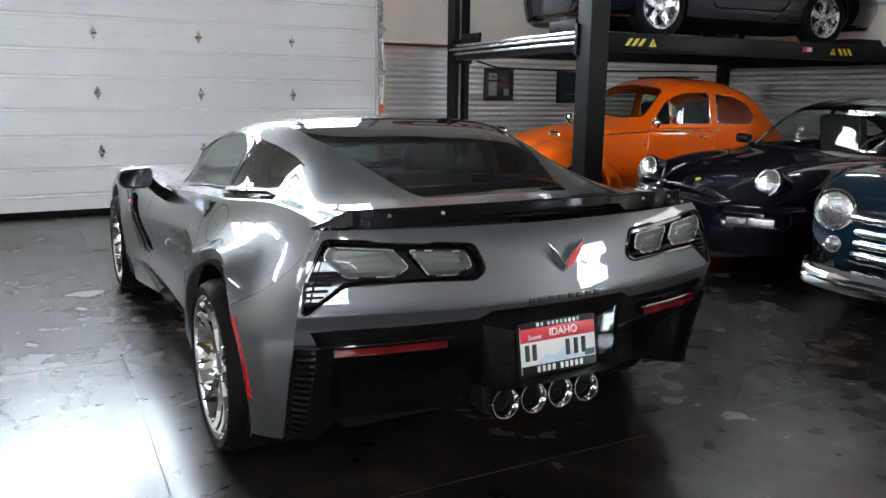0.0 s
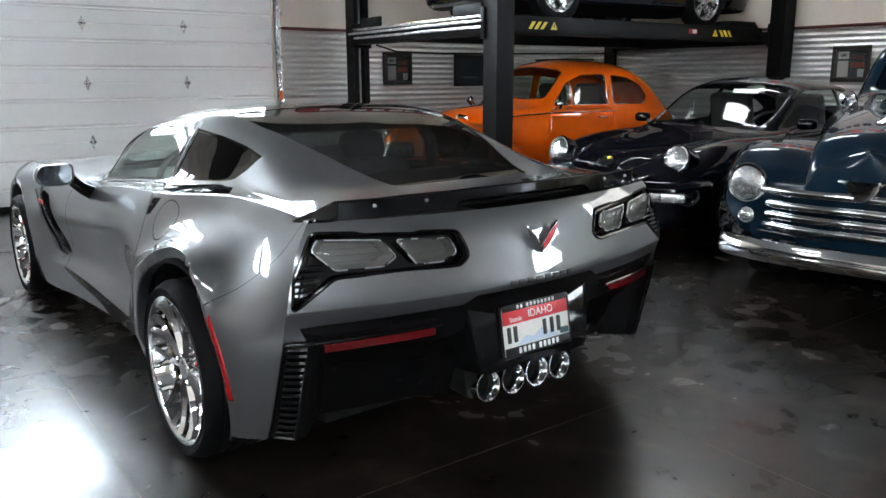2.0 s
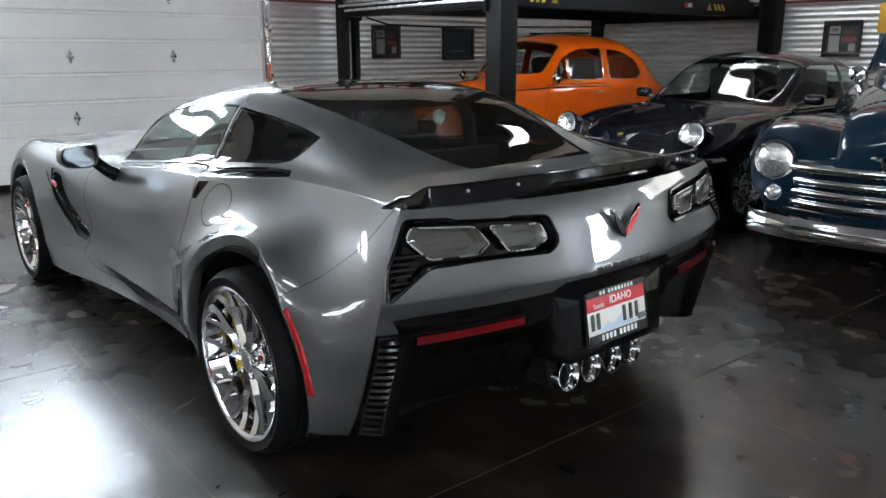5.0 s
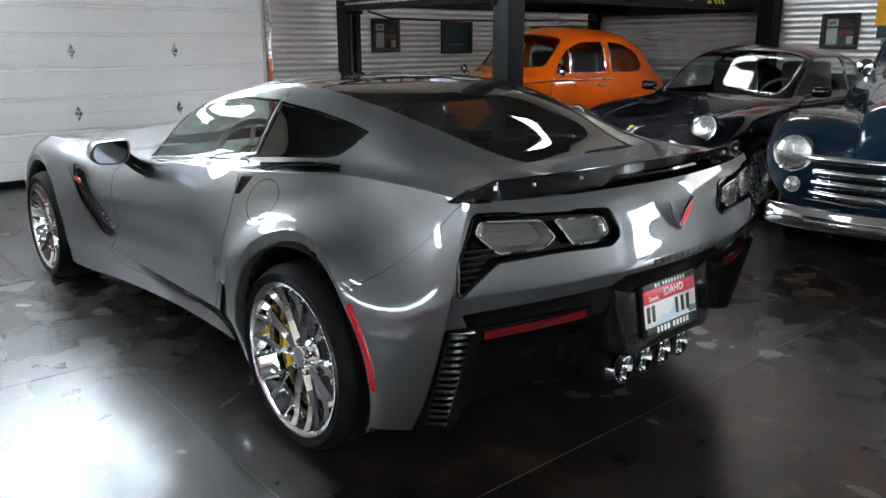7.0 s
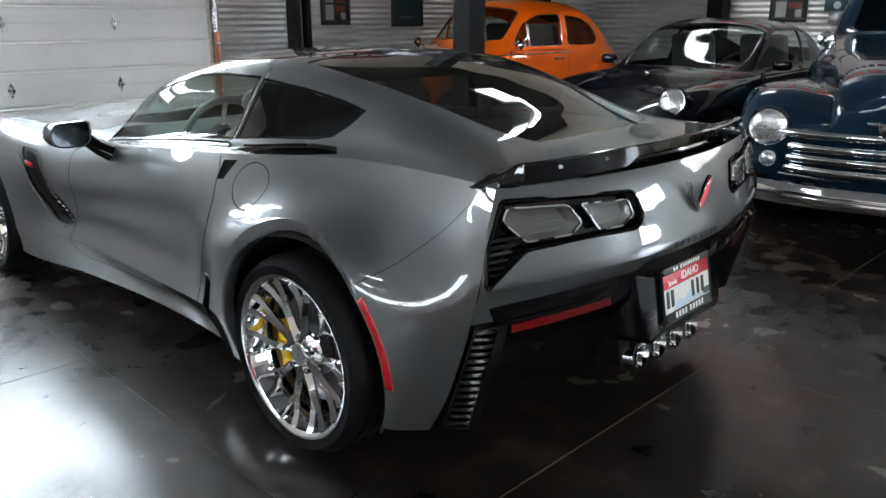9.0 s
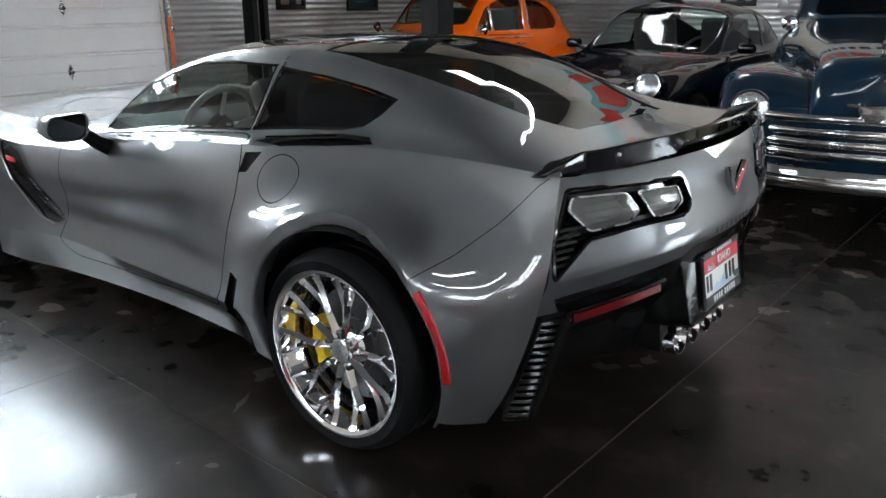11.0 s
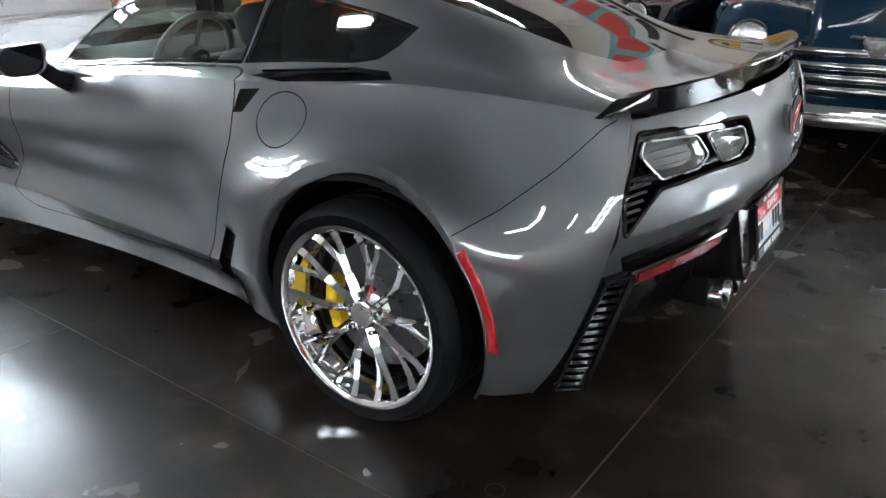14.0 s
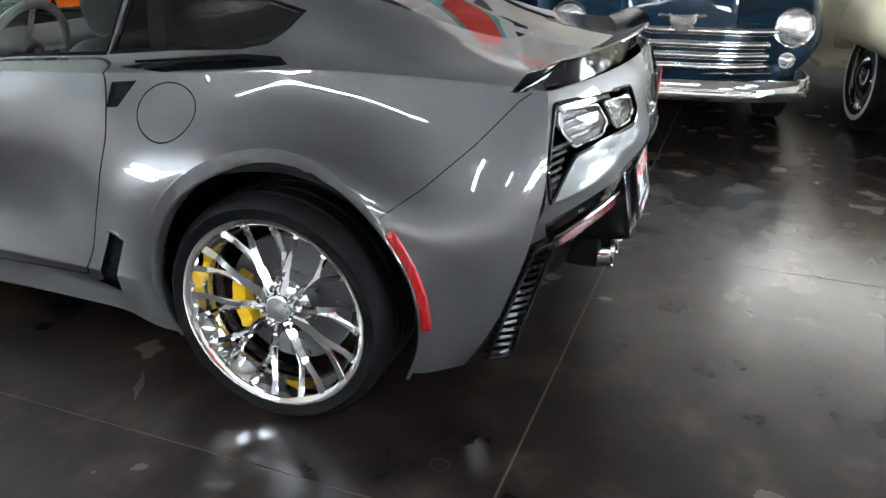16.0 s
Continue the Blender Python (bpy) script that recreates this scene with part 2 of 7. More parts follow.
def skin(grid, bm=None, flip=False, mirror=False):
    """Faces from a grid of points; mirror adds the other half, welded at x = 0."""
    bm = bm or bmesh.new()
    for side in ((1, -1) if mirror else (1,)):
        vs = [[bm.verts.new((p[0] * side, p[1], p[2])) for p in row] for row in grid]
        for i in range(len(vs) - 1):
            for j in range(len(vs[0]) - 1):
                q = (vs[i][j], vs[i + 1][j], vs[i + 1][j + 1], vs[i][j + 1])
                bm.faces.new(q if (side > 0) != flip else q[::-1])
    if mirror:
        bmesh.ops.remove_doubles(bm, verts=[v for v in bm.verts if abs(v.co.x) < 1e-4], dist=1e-4)
    return bm


def inside(poly, u, v):
    c = False
    for (x1, y1), (x2, y2) in zip(poly, poly[1:] + poly[:1]):
        if (y1 > v) != (y2 > v) and u < (x2 - x1) * (v - y1) / (y2 - y1) + x1:
            c = not c
    return c


def cut(bm, poly, axes, keep=lambda c: True):
    """Cuts the outline of poly, seen along the third axis, into the mesh; returns the faces inside it."""
    a, b = axes
    us, vs = [p[0] for p in poly], [p[1] for p in poly]
    e = 0.03
    lo, hi = (min(us) - e, min(vs) - e), (max(us) + e, max(vs) + e)
    near = [f for f in bm.faces if keep(f.calc_center_median()) and any(lo[0] < v.co[a] < hi[0] and lo[1] < v.co[b] < hi[1] for v in f.verts)]
    for p, q in zip(poly, poly[1:] + poly[:1]):
        du, dv = q[0] - p[0], q[1] - p[1]
        if du * du + dv * dv < 1e-12:
            continue
        l0, l1 = min(p[0], q[0]) - 1e-3, max(p[0], q[0]) + 1e-3
        m0, m1 = min(p[1], q[1]) - 1e-3, max(p[1], q[1]) + 1e-3
        pick = []
        for f in near:
            fu, fv = [v.co[a] for v in f.verts], [v.co[b] for v in f.verts]
            if max(fu) > l0 and min(fu) < l1 and max(fv) > m0 and min(fv) < m1:
                pick.append(f)
        if not pick:
            continue
        co, no = [0, 0, 0], [0, 0, 0]
        co[a], co[b], no[a], no[b] = p[0], p[1], -dv, du
        geom = list({x for f in pick for x in (*f.verts, *f.edges, f)})
        r = bmesh.ops.bisect_plane(bm, geom=geom, dist=1e-5, plane_co=co, plane_no=no)
        near = list({*[f for f in near if f.is_valid], *[x for x in r["geom"] if isinstance(x, bmesh.types.BMFace)]})
    out = []
    for f in near:
        if f.is_valid:
            c = f.calc_center_median()
            if inside(poly, c[a], c[b]):
                out.append(f)
    return out


def take(bm, faces, gone=True):
    """Moves faces into a bmesh of their own."""
    nb = bmesh.new()
    seen = {}
    for f in faces:
        vs = []
        for v in f.verts:
            if v not in seen:
                seen[v] = nb.verts.new(v.co)
            vs.append(seen[v])
        try:
            nb.faces.new(vs)
        except ValueError:
            pass
    if gone:
        bmesh.ops.delete(bm, geom=list(faces), context="FACES")
    return nb


def grow(poly, d):
    """An outline moved outwards by d."""
    n = len(poly)
    area = sum(p[0] * q[1] - q[0] * p[1] for p, q in zip(poly, poly[1:] + poly[:1]))
    s = 1 if area > 0 else -1
    out = []
    for i in range(n):
        p, q, r = Vector(poly[i - 1]), Vector(poly[i]), Vector(poly[(i + 1) % n])
        t1, t2 = (q - p).normalized(), (r - q).normalized()
        n1, n2 = Vector((t1.y, -t1.x)) * s, Vector((t2.y, -t2.x)) * s
        m = n1 + n2
        m = m / max(0.5, m.length_squared / 2) if m.length > 1e-6 else n1
        out.append((q.x + m.x * d, q.y + m.y * d))
    return out


def ribbon(line, w):
    """A thin closed outline along an open line."""
    n = len(line)
    up, dn = [], []
    for i in range(n):
        a, b = Vector(line[max(0, i - 1)]), Vector(line[min(n - 1, i + 1)])
        t = (b - a).normalized()
        k = Vector((-t.y, t.x)) * w / 2
        up.append((line[i][0] + k.x, line[i][1] + k.y))
        dn.append((line[i][0] - k.x, line[i][1] - k.y))
    return up + dn[::-1]


def circle(cu, cv, r, n=40, a0=0.0, a1=2 * math.pi):
    full = abs(a1 - a0 - 2 * math.pi) < 1e-6
    k = n if full else n - 1
    return [(cu + r * math.cos(a0 + (a1 - a0) * i / k), cv + r * math.sin(a0 + (a1 - a0) * i / k)) for i in range(n)]


def rounded(poly, r, seg=4):
    """An outline with its corners rounded."""
    out = []
    n = len(poly)
    for i in range(n):
        p, q, s = Vector(poly[i - 1]), Vector(poly[i]), Vector(poly[(i + 1) % n])
        d1, d2 = min(r, (p - q).length * 0.45), min(r, (s - q).length * 0.45)
        a, b = q + (p - q).normalized() * d1, q + (s - q).normalized() * d2
        for k in range(seg + 1):
            u = k / seg
            c = a * (1 - u) ** 2 + q * 2 * u * (1 - u) + b * u * u
            out.append((c.x, c.y))
    return out


def thicken(ob, t, offset=-1.0):
    md = ob.modifiers.new("thickness", "SOLIDIFY")
    md.thickness, md.offset = t, offset
    return ob


def edge_trim(bm, r):
    """A round bead along the open edge of a sheet."""
    es = {e for e in bm.edges if len(e.link_faces) == 1}
    nb = bmesh.new()
    while es:
        e = es.pop()
        loop = [e.verts[0], e.verts[1]]
        while True:
            nxt = next((f for f in loop[-1].link_edges if f in es), None)
            if nxt is None:
                break
            es.discard(nxt)
            loop.append(nxt.other_vert(loop[-1]))
        pts = [loop[0].co.copy()]
        for v in loop[1:]:
            if (v.co - pts[-1]).length > 0.018:
                pts.append(v.co.copy())
        if len(pts) > 8:
            tube(pts, r, 6, nb, closed=True)
    return nb


def shifted(bm, d):
    """Moves every point of a sheet along its normal."""
    bm.normal_update()
    for v, c in [(v, v.co + v.normal * d) for v in bm.verts]:
        v.co = c
    return bm


def normal_tree(bm):
    """The uncut skin's points and normals, to keep the shine smooth where panels are cut out of it."""
    bm.normal_update()
    t = kdtree.KDTree(len(bm.verts))
    ns = []
    for i, v in enumerate(bm.verts):
        t.insert(v.co, i)
        ns.append(v.normal.copy())
    near = [[e.other_vert(v) for e in v.link_edges] for v in bm.verts]
    bm.verts.index_update()
    near = [[w.index for w in row] for row in near]
    for _ in range(1):
        ns = [(n + sum((ns[j] for j in row), Vector()) / max(1, len(row))).normalized() for n, row in zip(ns, near)]
    t.balance()
    return t, ns


def polished(ob, tree):
    """Gives a cut panel the normals of the whole skin."""
    t, ns = tree
    me = ob.data
    out = []
    for v in me.vertices:
        n = Vector((0, 0, 0))
        for co, i, d in t.find_n(v.co, 4):
            n += ns[i] / (d * d + 1e-7)
        out.append(n.normalized())
    me.shade_smooth()
    me.normals_split_custom_set_from_vertices(out)
    return ob


def text_mesh(body, size, m, mat, parent, name="lettering", depth=0.001, bold=1.0):
    cu = bpy.data.curves.new(name, "FONT")
    cu.body, cu.size, cu.extrude, cu.align_x, cu.align_y = body, size, depth, "CENTER", "CENTER"
    cu.offset = 0.0 if bold == 1.0 else 0.01 * size * (bold - 1)
    tmp = bpy.data.objects.new(name, cu)
    scene.collection.objects.link(tmp)
    dg = bpy.context.evaluated_depsgraph_get()
    me = bpy.data.meshes.new_from_object(tmp.evaluated_get(dg))
    bpy.data.objects.remove(tmp)
    me.materials.clear()
    me.materials.append(mat)
    ob = new(name, me)
    ob.matrix_local = m
    ob.parent = parent
    return ob

# ---- the room ----
EAST, NORTH, SOUTH, WEST, TOP = 7.62, 6.06, -9.9, -9.0, 4.7
RAIL = 1.85
CONCRETE = principled("stained_polished_concrete", (0.05, 0.043, 0.038), 0.2)


def concrete_nodes(m):
    """Dark acid-stained concrete under a clear sealer: cloudy stain at two scales, fine speckle, a sealer of uneven gloss."""
    nt = m.node_tree
    b = nt.nodes["Principled BSDF"]
    geo = nt.nodes.new("ShaderNodeNewGeometry")

    def cloud(scale, detail, rough, warp=0.0):
        n = nt.nodes.new("ShaderNodeTexNoise")
        n.inputs["Scale"].default_value, n.inputs["Detail"].default_value = scale, detail
        n.inputs["Roughness"].default_value, n.inputs["Distortion"].default_value = rough, warp
        nt.links.new(geo.outputs["Position"], n.inputs["Vector"])
        return n.outputs["Fac"]

    def blend(f, a, c):
        x = nt.nodes.new("ShaderNodeMix")
        x.data_type = "FLOAT"
        x.inputs[0].default_value = f
        nt.links.new(a, x.inputs[2])
        nt.links.new(c, x.inputs[3])
        return x.outputs[0]

    def ranged(a, f0, f1, t0, t1):
        r = nt.nodes.new("ShaderNodeMapRange")
        for k, v in (("From Min", f0), ("From Max", f1), ("To Min", t0), ("To Max", t1)):
            r.inputs[k].default_value = v
        nt.links.new(a, r.inputs["Value"])
        return r.outputs["Result"]

    big, mid, fine, speck = cloud(1.4, 6, 0.52), cloud(5.5, 5, 0.5), cloud(26.0, 4, 0.5), cloud(260.0, 3, 0.5)
    tone = blend(0.10, blend(0.5, big, mid), fine)
    ramp = nt.nodes.new("ShaderNodeValToRGB")
    ramp.color_ramp.elements[0].position, ramp.color_ramp.elements[0].color = 0.36, (0.0036, 0.0028, 0.0024, 1)
    ramp.color_ramp.elements[1].position, ramp.color_ramp.elements[1].color = 0.65, (0.043, 0.0322, 0.0257, 1)
    e = ramp.color_ramp.elements.new(0.52)
    e.color = (0.0115, 0.0085, 0.0069, 1)
    nt.links.new(tone, ramp.inputs["Fac"])
    nt.links.new(ramp.outputs[0], b.inputs["Base Color"])
    b.inputs["Roughness"].default_value = 0.46
    b.inputs["Specular IOR Level"].default_value = 0.12
    b.inputs["Coat IOR"].default_value = 1.53
    nt.links.new(ranged(blend(0.35, big, mid), 0.36, 0.64, 0.21, 0.28), b.inputs["Coat Roughness"])
    nt.links.new(ranged(mid, 0.36, 0.66, 1.0, 0.95), b.inputs["Coat Weight"])
    bp = nt.nodes.new("ShaderNodeBump")
    bp.inputs["Strength"].default_value, bp.inputs["Distance"].default_value = 0.01, 0.002
    nt.links.new(blend(0.4, fine, speck), bp.inputs["Height"])
    nt.links.new(bp.outputs["Normal"], b.inputs["Normal"])


concrete_nodes(CONCRETE)
BEIGE_WALL = vary(principled("beige_wall_paint", (0.80, 0.72, 0.63), 0.7), 2.5, 0.05, 0.05, 0.15, 120)
GALVANISED = vary(principled("corrugated_steel", (0.78, 0.77, 0.76), 0.36, 0.6), 1.6, 0.10, 0.08, 0.05, 60)
DOOR_WHITE = vary(principled("white_door_skin", (0.86, 0.86, 0.85), 0.45), 3.0, 0.03, 0.06, 0.12, 150)
RAIL_RED = vary(principled("dark_red_trim", (0.10, 0.022, 0.018), 0.5), 8, 0.2)
CEILING_GREY = vary(principled("dark_grey_ceiling", (0.10, 0.097, 0.094), 0.8), 3, 0.05)
JOINT = vary(principled("joint_filler", (0.075, 0.060, 0.048), 0.8), 30, 0.3)

floor = part("floor", box((WEST, SOUTH, -0.15), (EAST + 0.2, NORTH + 0.2, -0.0015)), JOINT)
tagged(floor, "dark stained polished concrete floor with saw-cut joints", "floor", kind="structure")
TURN = pose(0, 0, 0, 0, 0, -1.8)
W2 = 12
for poly in ([(-W2, 1.149), (-1.153, 1.149), (-1.153, W2), (-W2, W2)], [(-W2, -W2), (-1.153, -W2), (-1.153, 1.145), (-W2, 1.145)],
             [(-1.149, -0.628), (W2, -0.628), (W2, W2), (-1.149, W2)], [(-1.149, -W2), (0.594, -W2), (0.594, -0.635), (-1.149, -0.635)], [(0.600, -W2), (W2, -W2), (W2, -0.635), (0.600, -0.635)]):
    bm = prism(poly, (0, 1), -0.05, 0.0, m=TURN)
    for co, no in (((0, NORTH + 0.19, 0), (0, 1, 0)), ((0, SOUTH, 0), (0, -1, 0)), ((EAST, 0, 0), (1, 0, 0)), ((WEST, 0, 0), (-1, 0, 0))):
        bmesh.ops.bisect_plane(bm, geom=[*bm.verts, *bm.edges, *bm.faces], plane_co=co, plane_no=no, clear_outer=True)
    part("floor_slab", bm, CONCRETE, floor, smooth=False)


MARK = vary(principled("pale_scuff", (0.026, 0.021, 0.017), 0.46, 0, 0.7), 90, 0.6)
spot = bmesh.new()
tube([(u, v, 0.0004) for u, v in circle(-0.993, -0.437, 0.024, 26)], 0.0012, 5, spot, closed=True, flat=0.25)
part("floor_stain", spot, MARK, floor, "small round ring mark on the concrete")
sc = random.Random(4)
for cx, cy, ln, wd, an in ((-0.96, 0.489, 0.15, 0.009, 28),):
    n = 9
    a = radians(an)
    up, dn = [], []
    for k in range(n):
        f = k / (n - 1) - 0.5
        w = wd * (1 - (2 * f) ** 2) * (0.6 + 0.8 * sc.random()) + 0.0006
        j = sc.uniform(-0.3, 0.3) * wd
        up.append((cx + f * ln * math.cos(a) - (j + w) * math.sin(a), cy + f * ln * math.sin(a) + (j + w) * math.cos(a)))
        dn.append((cx + f * ln * math.cos(a) - (j - w) * math.sin(a), cy + f * ln * math.sin(a) + (j - w) * math.cos(a)))
    part("floor_scuff", prism(up + dn[::-1], (0, 1), 0.0, 0.0005), MARK, floor, smooth=False)


def corrugated(length, height, pitch=0.068, depth=0.011):
    """Horizontal waves: along local x, up z, proud of y = 0 towards -y."""
    bm = bmesh.new()
    n = int(height / pitch * 8)
    rows = [[bm.verts.new((x, -depth * (1 + math.cos(2 * math.pi * k / 8)) - 0.004, height * k / n)) for k in range(n + 1)] for x in (0, length)]
    for k in range(n):
        bm.faces.new((rows[0][k], rows[1][k], rows[1][k + 1], rows[0][k + 1]))
    return bm


def wall_with_hole(lo, hi, axis, *holes):
    """A thick wall; axis is the one along its length; holes, in order along it: (from, to, bottom, top)."""
    bm = bmesh.new()
    at = lo[axis]
    spans = []
    for a, b, c, d in holes:
        spans += [(at, a, lo[2], hi[2]), (a, b, d, hi[2]), (a, b, lo[2], c)]
        at = b
    for l0, l1, z0, z1 in spans + [(at, hi[axis], lo[2], hi[2])]:
        if l1 - l0 > 1e-4 and z1 - z0 > 1e-4:
            p, q = list(lo), list(hi)
            p[axis], q[axis], p[2], q[2] = l0, l1, z0, z1
            box(p, q, bm=bm)
    return bm


DOOR_X0, DOOR_X1, DOOR_TOP = -2.9, 2.44, 3.62
wn_ob = part("wall_north", wall_with_hole((WEST, NORTH + 0.02, 0), (EAST + 0.2, NORTH + 0.22, TOP), 0, (DOOR_X0, DOOR_X1, 0, DOOR_TOP)), BEIGE_WALL, smooth=False)
tagged(wn_ob, "beige painted wall with corrugated steel wainscot", "wall", kind="structure")
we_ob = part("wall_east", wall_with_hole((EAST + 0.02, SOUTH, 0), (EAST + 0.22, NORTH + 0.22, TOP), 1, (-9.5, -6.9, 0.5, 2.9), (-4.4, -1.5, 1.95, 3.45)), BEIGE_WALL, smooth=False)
tagged(we_ob, "beige painted wall with corrugated steel wainscot", "wall", kind="structure")
part("wainscot", corrugated(EAST - 2.56, RAIL), GALVANISED, wn_ob, "grey corrugated steel sheet", at=pose(2.56, NORTH + 0.02, 0.0))
part("wainscot", corrugated(NORTH + 5.2, RAIL), GALVANISED, we_ob, "grey corrugated steel sheet", at=pose(EAST + 0.02, NORTH, 0, 0, 0, -90))
part("wainscot", corrugated(DOOR_X0 - WEST - 0.1, RAIL), GALVANISED, wn_ob, "grey corrugated steel sheet", at=pose(WEST, NORTH + 0.02, 0))
part("wainscot_cap", box((2.54, NORTH - 0.025, RAIL), (EAST, NORTH + 0.02, RAIL + 0.035), 0.005), RAIL_RED, wn_ob, "dark red timber cap")
part("wainscot_cap", box((EAST - 0.025, SOUTH, RAIL), (EAST + 0.02, NORTH, RAIL + 0.035), 0.005), RAIL_RED, we_ob, "dark red timber cap")
ws_ob = part("wall_south", wall_with_hole((WEST - 0.2, SOUTH - 0.2, 0), (EAST + 0.22, SOUTH, TOP), 0, (-6.6, -3.0, 1.9, 3.5)), BEIGE_WALL, smooth=False)
tagged(ws_ob, "plain beige painted wall", "wall", kind="structure")
ww_ob = part("wall_west", wall_with_hole((WEST - 0.2, SOUTH, 0), (WEST, NORTH + 0.22, TOP), 1, (-0.26, 4.66, 0, 3.6)), BEIGE_WALL, smooth=False)
tagged(ww_ob, "plain beige painted wall", "wall", kind="structure")
tagged(part("ceiling", box((WEST - 0.2, SOUTH - 0.2, TOP), (EAST + 0.22, NORTH + 0.22, TOP + 0.15)), CEILING_GREY, smooth=False), "dark grey ceiling", "ceiling", kind="structure")


def garage_door(m, x0, x1, hinge_xs):
    d = thing("garage_door", "closed white sectional garage door with high windows", "garage door", m, kind="structure")
    z = 0.06
    k = 0
    hinges_z = []
    while z < 3.6:
        h = 0.595
        if k in (4, 5):
            fr = bmesh.new()
            n, gap = 5, 0.16
            wpan = (x1 - x0 - gap * (n + 1)) / n
            box((x0, -0.025, z), (x1, 0.025, z + 0.09), bm=fr)
            box((x0, -0.025, z + h - 0.09), (x1, 0.025, z + h - 0.003), bm=fr)
            for i in range(n + 1):
                a = x0 + i * (wpan + gap)
                box((a, -0.025, z + 0.09), (a + gap, 0.025, z + h - 0.09), bm=fr)
            sec = part("window_section", fr, DOOR_WHITE, d, "", smooth=False)
            for i in range(n):
                a = x0 + gap + i * (wpan + gap)
                p = part("pane", box((a, -0.004, z + 0.09), (a + wpan, 0.004, z + h - 0.09)), PANE_GLASS, sec, smooth=False)
                p.visible_shadow = False
        else:
            # a pressed section: two shallow ribs, rounded meeting edges
            prof = [(0.02, 0.001), (-0.015, 0.001), (-0.019, 0.004), (-0.019, 0.136), (-0.025, 0.142), (-0.025, 0.150), (-0.004, 0.156), (-0.004, 0.168), (-0.019, 0.180), (-0.019, 0.404), (-0.025, 0.410), (-0.025, 0.418), (-0.004, 0.424), (-0.004, 0.436), (-0.019, 0.448), (-0.019, h - 0.004), (-0.015, h - 0.001), (0.02, h - 0.001)]
            bm = bmesh.new()
            a, b = [[bm.verts.new((x, y, z + q)) for y, q in prof] for x in (x0, x1)]
            for i in range(len(prof) - 1):
                bm.faces.new((a[i], b[i], b[i + 1], a[i + 1]))
            bm.faces.new(a)
            bm.faces.new(b)
            bmesh.ops.recalc_face_normals(bm, faces=bm.faces)
            part("door_section", bm, DOOR_WHITE, d, smooth=False)
        if k:
            hinges_z.append(z)
        z += h
        k += 1
    part("bottom_seal", box((x0, -0.018, 0.0), (x1, 0.018, 0.064), 0.006), RUBBER, d)
    part("backing_skin", box((x0, 0.021, 0.03), (x1, 0.027, 0.06 + 4 * 0.595)), DOOR_WHITE, d, smooth=False)
    for hz in hinges_z:
        for hx in hinge_xs:
            bm = prism([(0, 0.075), (0.020, 0.03), (0.032, 0), (0.020, -0.03), (0, -0.075), (-0.020, -0.03), (-0.032, 0), (-0.020, 0.03)], (0, 2), -0.029, -0.024, m=Matrix.Translation((hx, 0, hz)))
            hg = part("hinge", bm, ZINC, d, "galvanised hinge plate", smooth=False)
            part("hinge_pin", tube([(hx - 0.035, -0.030, hz), (hx + 0.035, -0.030, hz)], 0.007, 8), ZINC, hg)
    return d


PANE_GLASS = glazing("door_pane", (0.92, 0.95, 0.97), 1.45)
ZINC = vary(principled("galvanised_steel", (0.62, 0.63, 0.65), 0.26, 1.0), 50, 0.15, 0.08)
garage_door(pose(0, NORTH + 0.06, 0), DOOR_X0 - 0.05, DOOR_X1 + 0.02, (-1.70, -0.67, 0.365, 1.40))
garage_door(pose(WEST - 0.04, 2.2, 0, 0, 0, 90), -2.5, 2.5, (-1.6, -0.55, 0.5, 1.55))
part("wainscot", corrugated(-0.35 - SOUTH, RAIL), GALVANISED, ww_ob, "grey corrugated steel sheet", at=pose(WEST, SOUTH, 0, 0, 0, 90))
part("wainscot", corrugated(NORTH - 4.75, RAIL), GALVANISED, ww_ob, "grey corrugated steel sheet", at=pose(WEST, 4.75, 0, 0, 0, 90))
part("wainscot", corrugated(EAST - WEST, RAIL), GALVANISED, ws_ob, "grey corrugated steel sheet", at=pose(EAST, SOUTH, 0, 0, 0, 180))
trk = thing("door_track", "galvanised steel door track with an orange reflective strip", "door track", pose(DOOR_X1 + 0.06, NORTH - 0.03, 0), kind="structure")
part("rail", prism([(-0.045, -0.03), (0.0, -0.03), (0.0, 0.03), (-0.045, 0.03), (-0.045, 0.022), (-0.008, 0.022), (-0.008, -0.022), (-0.045, -0.022)], (0, 1), 0.0, 3.6), ZINC, trk, smooth=False)
part("angle_iron", box((0.0, -0.004, 0), (0.012, 0.05, 3.6)), RUBBER, trk, smooth=False)
part("orange_strip", box((-0.045, -0.034, 0.05), (0.0, -0.031, 1.15)), vary(principled("orange_strip", (0.75, 0.16, 0.05), 0.5), 30, 0.15), trk, smooth=False)
for z in (0.5, 1.0, 1.5, 2.0, 2.5):
    part("bracket", box((-0.03, -0.036, z), (0.03, 0.0, z + 0.05), 0.003), ZINC, trk)
part("jamb", box((DOOR_X0 - 0.1, NORTH - 0.02, 0), (DOOR_X0 + 0.02, NORTH + 0.05, DOOR_TOP)), DOOR_WHITE, wn_ob, smooth=False)

# daylight beyond the door's windows
sky_card = part("backdrop", box((-9, NORTH + 3.0, -0.5), (9, NORTH + 3.05, 9)), glowing("bright_overcast_sky", (0.88, 0.94, 1.0), 48.0), smooth=False)
tagged(sky_card, "bright sky outside the door windows", "sky", kind="structure")



